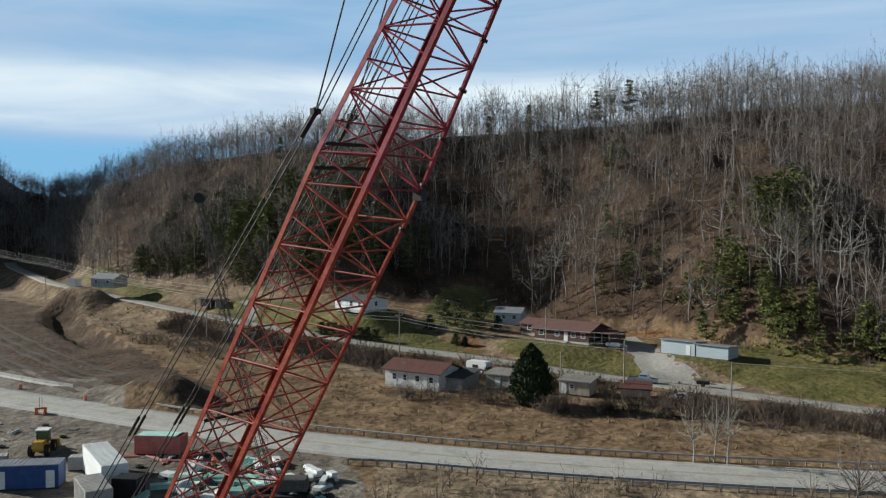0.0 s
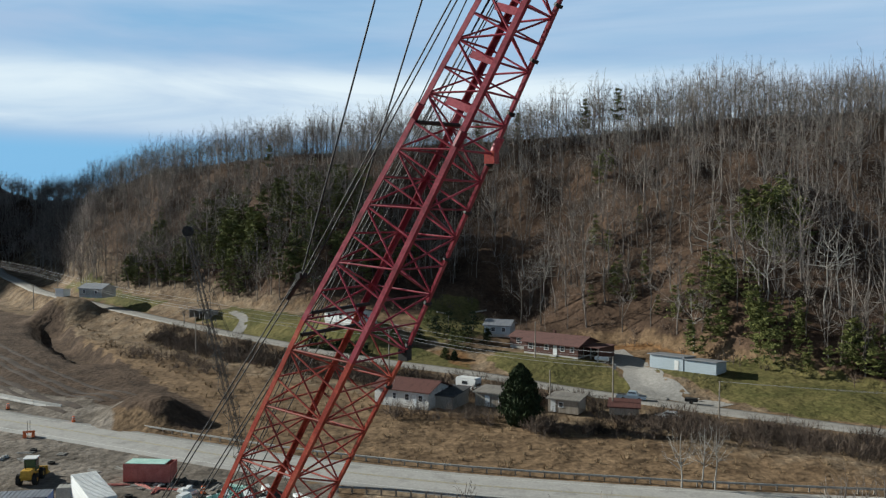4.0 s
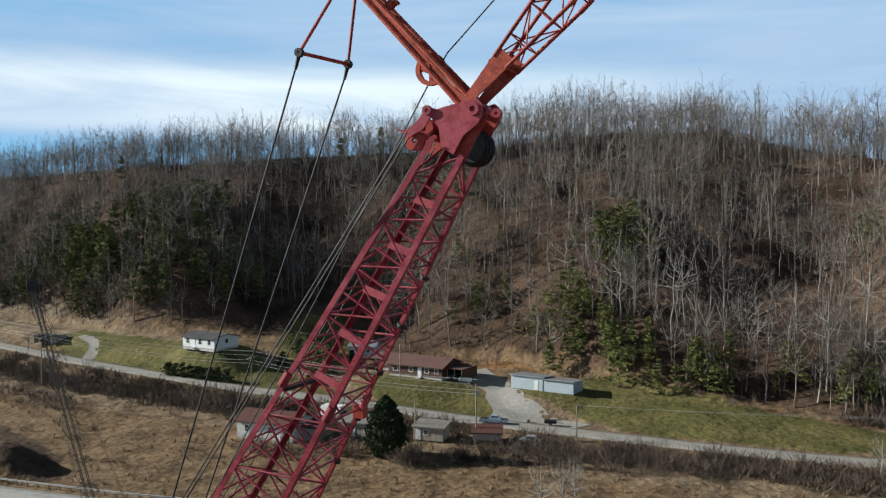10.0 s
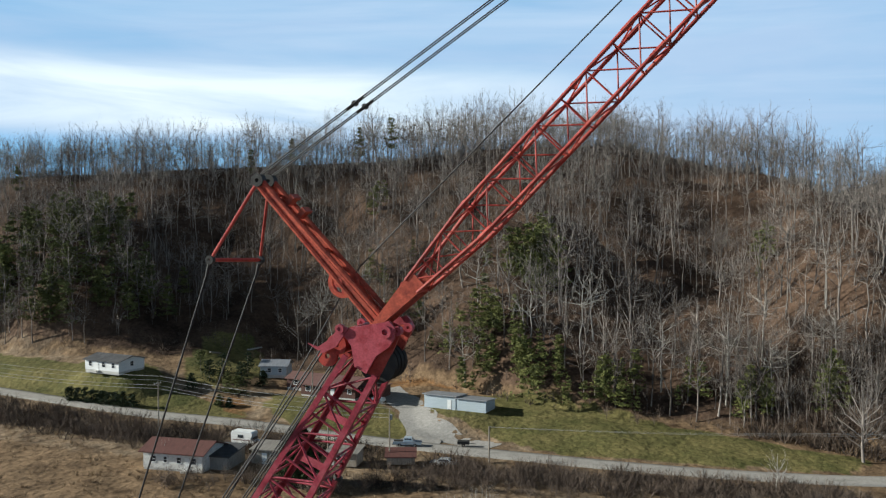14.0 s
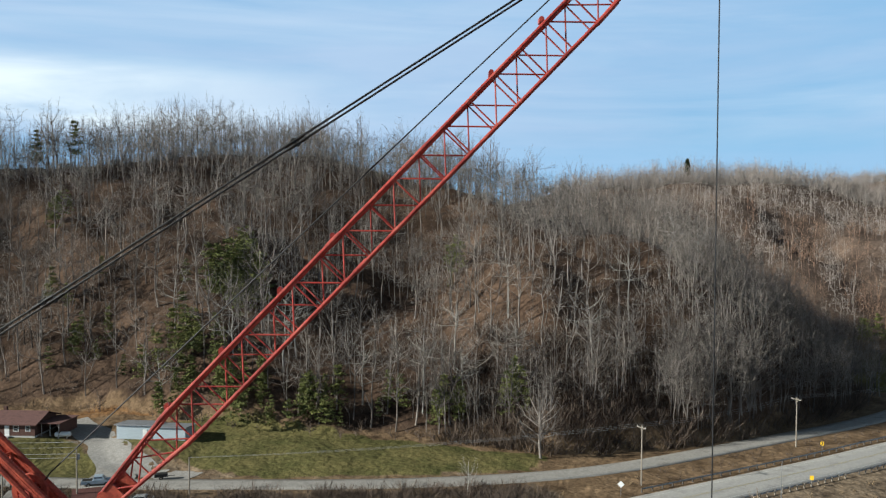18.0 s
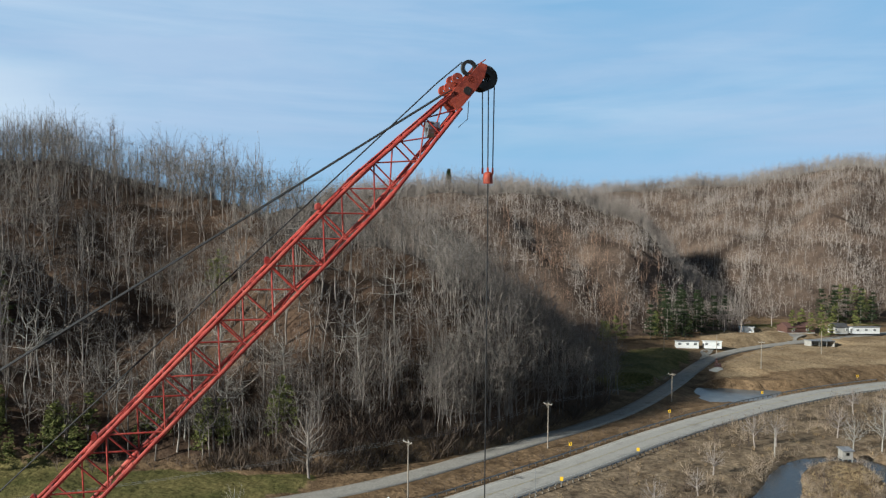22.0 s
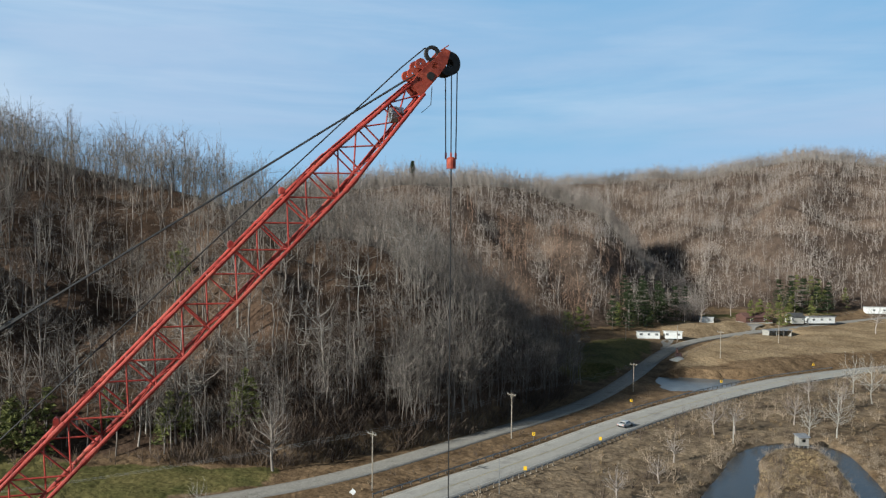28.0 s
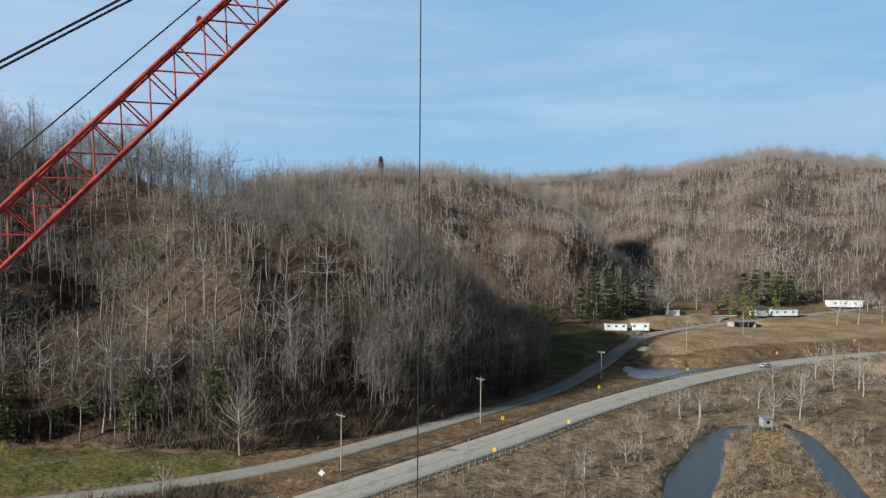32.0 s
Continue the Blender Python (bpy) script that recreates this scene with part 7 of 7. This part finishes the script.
for i, (x, y, H, m) in enumerate(((207, 41, 13, BARK_PALE), (203, 46, 9, BARK_PALE), (250, 41, 15, BARK_PALE), (254, 35.5, 14, BARK_PALE), (244, 33, 12, BARK_HAZED), (192.3, 64, 10, BARK_HAZED), (196, 60.5, 9, BARK_HAZED), (232, 26, 14, BARK_HAZED), (222, 20, 13, BARK_PALE), (165, 63, 7, BARK_HAZED), (150, 60, 6, BARK_HAZED), (136, 62, 7, BARK_HAZED), (242, 55, 9, BARK_HAZED), (262, 48, 13, BARK_PALE), (268, 30, 13, BARK_HAZED), (236, 46, 9, BARK_HAZED), (214, 52, 9, BARK_HAZED))):
    tree_thing("creekside_tree", x, y, H, 570 + i, m, "leafless " + ("white-limbed sycamore" if m is BARK_PALE else "grey tree") + " on the creek bank", 22, 11, 0.4, 0.2, 0.05, group="creekside trees", r=0.17)
for i, (x, y, H) in enumerate(((368, 137, 15), (372, 131, 13), (404, 128, 12), (430, 106, 14), (448, 60, 12), (380, 62, 14), (386, 55, 15), (400, 48, 13))):
    tree_thing("yard_tree", x, y, H, 600 + i, BARK_HAZED, "leafless shade tree near the far houses", 22, 9, 0.4, 0.2, 0.08, group="far shade trees", r=0.22)
tree_thing("lane_tree", -70, 240, 7, 620, BARK, "small dark leafless tree beside the lane", 14, 9, 0.4, 0.25, 0.06, r=0.18)
tree_thing("lane_tree", -6.5, 152.5, 5.5, 621, BARK_PALE, "thin pale leafless tree in front of the old house", 10, 8, 0.3, 0.25, 0.04, r=0.07)
for i, (x, y, H) in enumerate(((377.0, 299.5, 10.5), (30, 300, 12), (62.9, 289.8, 17), (52, 292, 14), (16, 300, 13))):
    evergreen("ridge_pine", x, y, H, 630 + i, "dark pine standing above the bare trees on the ridge", mat=NEEDLE if i else CEDAR, whorls=9 if i else 26, per=7 if i else 10, shape=0.2 if i else 0.24, blade=0.55, bare=0.3 if i else 0.04)
for i, (x, y, H) in enumerate(((5, 197, 6), (8, 201, 7), (1, 204, 7), (-1, 211, 8), (10, 209, 7), (13, 200, 5), (3, 190, 3.2), (5, 189, 2.6), (4, 206, 8.5), (7, 195, 6.5), (-3, 200, 5))):
    evergreen("garden_evergreen", x, y, H * 0.72, 640 + i, "spreading grey-green evergreen below the clearing", mat=CEDAR if i % 3 else NEEDLE, shape=0.55, whorls=7, per=9, blade=0.36, bare=0.05)
for i in range(9):
    x, y = -29 + i * 1.7, 203.2 - i * 1.15
    evergreen("bank_shrub", x, y, 3.2, 660 + i, "dark evergreen shrub on the grassy bank", mat=CEDAR, shape=0.6, whorls=5, per=8, blade=0.4, bare=0.02)


def patch(spots, count, g, spread):
    """Random places round some centres: x, y, radius."""
    out = []
    for _ in range(count):
        x, y, r = spots[g.randint(len(spots))]
        out.append((x + g.normal(0, r * 0.5), y + g.normal(0, r * 0.5)))
    out = np.array(out)
    return out[:, 0], out[:, 1], ground_z(out[:, 0], out[:, 1])


def clump(seed, blades, H, R, w):
    g = np.random.RandomState(seed)
    V, F = [], []
    for _ in range(blades):
        a, r = g.uniform(0, 6.2832), R * g.uniform(0, 1) ** 0.7
        p = np.array([r * 0.5 * math.cos(a), r * 0.5 * math.sin(a), 0])
        q = p + np.array([r * 0.7 * math.cos(a), r * 0.7 * math.sin(a), 0]) + np.array([g.normal(0, 0.2), g.normal(0, 0.2), H * g.uniform(0.5, 1)])
        b = g.uniform(0, 6.2832)
        s = np.array([math.cos(b), math.sin(b), 0]) * w
        k = len(V)
        m = p + (q - p) * 0.5
        V.extend([p - s, p + s, q])
        F.append((k, k + 1, k + 2))
        for _ in range(2):
            e = m + (q - p) * g.uniform(0.2, 0.5) + g.normal(0, 0.3, 3) * R * 0.5
            k = len(V)
            V.extend([m - s * 0.6, m + s * 0.6, e])
            F.append((k, k + 1, k + 2))
    return np.array(V), np.array(F)


def build_brush():
    g = np.random.RandomState(21)
    evergreens = [pine_tree(700 + i, 11.0, 8, 6, 4, 0.25, 0.6, 0.18) for i in range(6)]
    # dark pines: the grove left of the clearing, and those along the edge of the long lawn
    x, y, z = patch([(-48, 264, 16), (-64, 280, 14), (-34, 250, 12), (-80, 290, 12), (-30, 265, 14), (-42, 280, 16), (-20, 248, 10), (-100, 300, 12), (-72, 300, 14)], 210, g, 1)
    m = z > 8
    tagged(scatter("pine_grove", evergreens, np.column_stack([x, y, z - 0.2, g.uniform(0.7, 1.25, len(x))])[m], NEEDLE, g), "dark green pines grouped among the bare woods", "pine trees", kind="stuff")
    x, y, z = patch([(-60, 269, 7), (-55, 265, 5), (-66, 274, 6), (78, 200, 5), (82, 198, 4)], 46, g, 1)
    tagged(scatter("sunny_pines", evergreens, np.column_stack([x, y, z - 0.2, g.uniform(0.9, 1.5, len(x))]), NEEDLE_SUNLIT, g), "yellow-green pines standing in a gap of the bare woods", "pine trees", kind="stuff")
    x, y, z = patch([(72, 166, 6), (80, 159, 6), (88, 152, 7), (95, 145, 6), (64, 178, 6), (62, 190, 7), (101, 138, 4), (48, 214, 7), (330, 150, 8), (58, 200, 9), (300, 158, 9), (314, 158, 8), (470, 92, 8), (462, 104, 7), (68, 172, 6), (60, 182, 6), (66, 186, 8), (47, 227, 9), (79, 205, 5), (85, 207, 4), (79, 203, 4), (132, 182, 7), (50, 258, 8), (104, 142, 5), (115, 133.5, 4), (335, 147, 7), (345, 141, 6), (400, 112, 10), (426, 106, 8)], 190, g, 1)
    m = ((z > 2.6) | (x > 250)) & clear_of(x, y, CLEARINGS)
    tagged(scatter("edge_pines", evergreens, np.column_stack([x, y, z - 0.2, g.uniform(0.45, 1.0, len(x))])[m], NEEDLE_SUNLIT, g), "young green pines along the edge of the woods", "pine trees", kind="stuff")
    bush = [bare_tree(760 + i, 2.4, 9, 3, 2, 3, low=0.03, spread=0.38 + 0.03 * (i % 3), trunk_r=0.03, fine=0.026, bent=False, long=1.5)[:2] for i in range(8)]
    # dark thicket beside the cedar and round the sheds, and the tall hedge along the lane
    tangle = [bare_tree(780 + i, 2.9, 12, 4, 3, 3, low=0.02, spread=0.42, trunk_r=0.03, fine=0.03, bent=False, long=1.5)[:2] for i in range(6)]
    x, y, z = patch([(20, 134, 4), (25, 132.5, 4), (29, 131.5, 4), (33, 130.5, 4), (36, 133, 5), (17, 132, 3), (4, 141, 5), (-4, 143, 5), (9, 140, 5), (40, 130, 5), (46, 128, 6), (52, 124, 6), (-70, 206, 6), (-62, 198, 6), (-54, 190, 6), (-48, 184, 6)], 330, g, 1)
    m = clear_of(x, y, ((-3, 152, 8), (11, 150, 5), (23, 146, 4), (33, 143, 4), (14.6, 136, 3))) & (away(x, y, HW[::2])[0] > 9) & (away(x, y, LN[::2])[0] > 4)
    tagged(scatter("cedar_thicket", tangle, np.column_stack([x, y, z - 0.1, g.uniform(0.6, 1.25, len(x))])[m], BRUSH, g), "dense dark brown thicket beside the cedar and along the lane", "brush", kind="stuff")
    # leafless brush: hedge below the lane, foot of the hill, banks of the creek
    low = [clump(800 + i, 24, 1.9, 2.0, 0.04) for i in range(8)]
    lane = LN[(LN[:, 0] > -120) & (LN[:, 0] < 100)]
    k = g.randint(0, len(lane), 1800)
    x, y = lane[k, 0] + g.normal(0, 1.5, 1800) - g.uniform(3, 15, 1800) * 0.55, lane[k, 1] - g.uniform(4, 17, 1800) * 0.8
    m = clear_of(x, y, ((-3, 152, 8), (11, 150, 5), (23, 146, 5), (33, 143, 5), (36, 148, 4), (7, 163, 4), (45.8, 148.6, 3))) & (away(x, y, LN[::2])[0] > 3.4) & (away(x, y, HW[::2])[0] > 8)
    m &= x > -76
    x, y = x[m], y[m]
    tagged(scatter("hedge_brush", low, np.column_stack([x, y, ground_z(x, y) - 0.1, g.uniform(0.6, 1.5, len(x))]), BRUSH, g), "tangled brown leafless brush below the lane", "brush", kind="stuff")
    x, y, z = hillside(HILL_NEAR, -24, 60, 2300, g, past=-10, start=-1)
    fx, fy = ring_spots(HILL_NEAR, 6, 46, 520, -3, 34, g)
    x, y = np.r_[x, fx], np.r_[y, fy]
    z = ground_z(x, y)
    m = clear_of(x, y, ((28, 190, 11), (50, 168, 8), (-20, 208, 12), (8, 212, 12), (-112, 275, 12), (333, 135, 16))) & (away(x, y, LN[::2])[0] > 4)
    tagged(scatter("understorey", bush, np.column_stack([x, y, z - 0.1, g.uniform(0.7, 1.7, len(x))])[m][np.arange(m.sum()) % 3 > 0], BRUSH, g), "brown understorey brush on the wooded slope", "brush", kind="stuff")
    x, y = g.uniform(-8, 330, 4400), g.uniform(-30, 98, 4400)
    d, i = away(x, y, HW[::2])
    ck, j = away(x, y, CK)
    dens = waves(x, y, 34, 31) + g.normal(0, 0.5, len(x))
    m = (y < HW[::2][i, 1]) & (d > 8.5) & (ck > CK[j, 2] + 2.6) & (dens > -0.25) & ~inside(x, y, YARD[0])
    x, y = x[m], y[m]
    tagged(scatter("creek_brush", bush, np.column_stack([x, y, ground_z(x, y) - 0.1, g.uniform(0.7, 2.0, len(x))])[::2], BRUSH_PALE, g), "grey-brown leafless brush along the creek", "brush", kind="stuff")
    dark = (waves(x, y, 26, 33) > -0.35)[1::2]
    tagged(scatter("dark_creek_brush", bush, np.column_stack([x, y, ground_z(x, y) - 0.1, g.uniform(0.8, 2.2, len(x))])[1::2][dark], BRUSH, g), "dark brown leafless thickets between creek and highway", "brush", kind="stuff")
    # straw-coloured reeds on the tongue of land between the two arms of the creek
    rx, ry, rz = patch([(172, 42, 8), (180, 41, 7), (164, 40, 9), (186, 43, 5), (156, 36, 8), (148, 32, 9), (176, 36, 7)], 620, g, 1)
    ck, j = away(rx, ry, CK)
    m = ck > CK[j, 2] + 0.9
    tagged(scatter("reed_bed", [clump(870 + i, 12, 0.85, 0.8, 0.04) for i in range(5)], np.column_stack([rx, ry, rz - 0.05, g.uniform(0.4, 0.85, len(rx))])[m], REED_PALE, g), "pale straw-coloured reeds on a tongue of marsh", "reeds", kind="stuff")
    # low scrub along the crest of the near hill
    scrub = [clump(880 + i, 12, 2.6, 2.6, 0.05) for i in range(6)]
    sx, sy = ring_spots(HILL_NEAR, -22, 58, 1200, -10, 8, g, column=3)
    tagged(scatter("crest_scrub", scrub, np.column_stack([sx, sy, ground_z(sx, sy) - 0.2, g.uniform(0.6, 1.9, len(sx))]), BARK, g), "leafless scrub among the trees on the crest", "brush", kind="stuff")
    for name, table, a0, a1, label in (("gap_crest_scrub", HILL_FRONT, 43, 68, "leafless scrub on the crest beyond the gap"), ("far_crest_scrub", HILL_BACK, 56, 86, "leafless scrub on the crest of the far hill")):
        sx, sy = ring_spots(table, a0, a1, 800, -14, 5, g, column=3)
        tagged(scatter(name, [(V * (1.6, 1.6, 1.7), F) for V, F in scrub], np.column_stack([sx, sy, ground_z(sx, sy) - 0.3, g.uniform(0.8, 1.7, len(sx))]), BARK_HAZED, g), label, "brush", kind="stuff")
    # low bushes on the strip between the lane and the highway
    sx = g.uniform(112, 262, 260)
    top, base = np.interp(sx, LN[:, 0], LN[:, 1]) - 4.2, np.interp(sx, HW[:, 0], HW[:, 1]) + 7.2
    sy = base + (top - base) * g.uniform(0, 1, 260)
    m = (top - base > 0.6) & (np.hypot((sx - 258) / 1.6, sy - 91.5) > 20) & (g.uniform(0, 1, 260) < 0.4 + 0.5 * (waves(sx, sy, 22, 61) > 0))
    tagged(scatter("verge_brush", bush, np.column_stack([sx, sy, ground_z(sx, sy) - 0.08, g.uniform(0.25, 0.75, 260)])[m], BRUSH, g), "low brown bushes on the verge between lane and highway", "brush", kind="stuff")
    # tangled banks of the creek
    k = g.randint(0, len(CK), 520)
    side = g.choice([-1, 1], 520) * (CK[k, 2] + g.uniform(1.2, 5.0, 520))
    t = np.gradient(CK[:, :2], axis=0)
    t /= np.linalg.norm(t, axis=1)[:, None]
    sx, sy = CK[k, 0] - t[k, 1] * side, CK[k, 1] + t[k, 0] * side
    ck, j = away(sx, sy, CK)
    m = (ck > CK[j, 2] + 0.8) & (away(sx, sy, HW[::2])[0] > 8.5) & (np.hypot(sx - 193.8, sy - 45.4) > 3) & (g.uniform(0, 1, 520) < 0.75)
    tagged(scatter("bank_brush", tangle, np.column_stack([sx, sy, ground_z(sx, sy) - 0.2, g.uniform(0.4, 1.05, 520)])[m], BRUSH_PALE, g), "tangled leafless brush hanging over the creek banks", "brush", kind="stuff")
    # dark brush added at the foot of the spur to stand in for deep shade
    az = g.uniform(36, 62, 640)
    r = np.interp(az, HILL_NEAR[:, 0], HILL_NEAR[:, 1]) + 22 * g.uniform(0, 1, len(az)) ** 1.4 - 1
    sx, sy = r * np.sin(np.radians(az)), r * np.cos(np.radians(az))
    m = away(sx, sy, LN[::2])[0] > 4.5
    tagged(scatter("spur_shade_brush", low, np.column_stack([sx, sy, ground_z(sx, sy) - 0.1, g.uniform(1.0, 2.4, len(sx))])[m], BRUSH, g), "dark tangled brush standing in for shade at the foot of the spur", "brush", kind="stuff")
    # straw tufts in the meadows
    tuft = [clump(850 + i, 10, 0.65, 0.7, 0.045) for i in range(6)]
    x, y = g.uniform(-110, 120, 10000), g.uniform(100, 260, 10000)
    dl, il = away(x, y, LN[::2])
    dh, ih = away(x, y, HW[::2])
    m = (y > HW[::2][ih, 1]) & (dh > 8) & (y < LN[::2][il, 1]) & (dl > 4) & clear_of(x, y, ((-3, 152, 7), (11, 150, 4), (23, 146, 4)))
    for poly in EARTH + YARD:
        m &= ~inside(x, y, poly)
    x1, y1 = x[m], y[m]
    x, y = g.uniform(-6, 330, 5000), g.uniform(-20, 98, 5000)
    d, i = away(x, y, HW[::2])
    ck, j = away(x, y, CK)
    m = (y < HW[::2][i, 1]) & (d > 7.5) & (ck > CK[j, 2] + 1.6) & ~inside(x, y, YARD[0])
    x, y = np.r_[x1, x[m]], np.r_[y1, y[m]]
    tagged(scatter("meadow_straw", tuft, np.column_stack([x, y, ground_z(x, y) - 0.05, g.uniform(0.6, 1.5, len(x))])[::3], REED, g), "tussocks of straw-coloured winter grass", "dry grass", kind="stuff")


build_brush()

# tall dark evergreens at the foot of the far hill
for i, (x, y, H) in enumerate(((331, 147, 17), (337, 150, 19), (344, 146, 20), (350, 150, 18), (357, 145, 19), (364, 148, 17), (340, 143, 14), (352, 141, 15), (371, 143, 16), (379, 141, 15), (326, 152, 15), (346, 156, 19), (360, 154, 18), (431, 108, 16), (438, 104, 18), (444, 99, 17), (449, 95, 15), (434, 114, 17), (441, 110, 18))):
    evergreen("tall_pine", x, y, H, 680 + i, "tall dark evergreen at the foot of the far hill", mat=CEDAR, whorls=11, per=10, tufts=5, shape=0.26, blade=0.55, bare=0.06)
# two fallen logs on the cleared bank
for i, (x, y, rot) in enumerate(((3, 226, 60), (12, 231, 140))):
    l = thing("fallen_log", pose(x, y, gz(x, y) + 0.25, 0, 8, rot), "pale barkless log lying on the cleared slope", "log", "fallen logs")
    part("trunk", MB().tube((-3.5, 0, 0.5), (3.5, 0, 0), 0.2, 0.28, 9), BARK_PALE, l)
    part("stub", MB().tube((2.4, 0, 0), (2.9, 0.8, -0.2), 0.1, 0.06, 7), BARK_PALE, l)


# ---- what moves ----
def route(start, rows):
    """Poses along the highway's right-hand lane. rows: seconds and metres along from the nearest place to x = start."""
    t = np.gradient(HW[:, :2], axis=0)
    t /= np.linalg.norm(t, axis=1)[:, None]
    p = HW[:, :2] - np.stack([-t[:, 1], t[:, 0]], 1) * 1.75
    s = np.r_[0, np.cumsum(np.hypot(*np.diff(p, axis=0).T))]
    s0 = np.interp(start, p[:, 0], s)
    out = []
    for sec, m in rows:
        q = min(max(s0 + m, 3), s[-1] - 3)
        x, y = np.interp(q, s, p[:, 0]), np.interp(q, s, p[:, 1])
        dx, dy = np.interp(q + 2, s, p[:, 0]) - np.interp(q - 2, s, p[:, 0]), np.interp(q + 2, s, p[:, 1]) - np.interp(q - 2, s, p[:, 1])
        out.append((sec, pose(x, y, 0.05, 0, 0, math.degrees(math.atan2(dy, dx)))))
    return out


FIRST_CAR = car("white_sedan", pose(-60, 130, 0.05), CAR_WHITE, "white car driving along the highway", group="cars on the highway")
SECOND_CAR = car("silver_hatchback", pose(130, 88, 0.05), CAR_SILVER, "silver car driving away along the highway bend", group="cars on the highway")


def motions():
    walk(FIRST_CAR, route(-66, [(t * 1.0, (t - 6.0) * 24.0) for t in range(0, 33)]))
    walk(SECOND_CAR, route(130, [(t * 1.0, (t - 25.5) * 22.3) for t in range(0, 33)]))


motions()
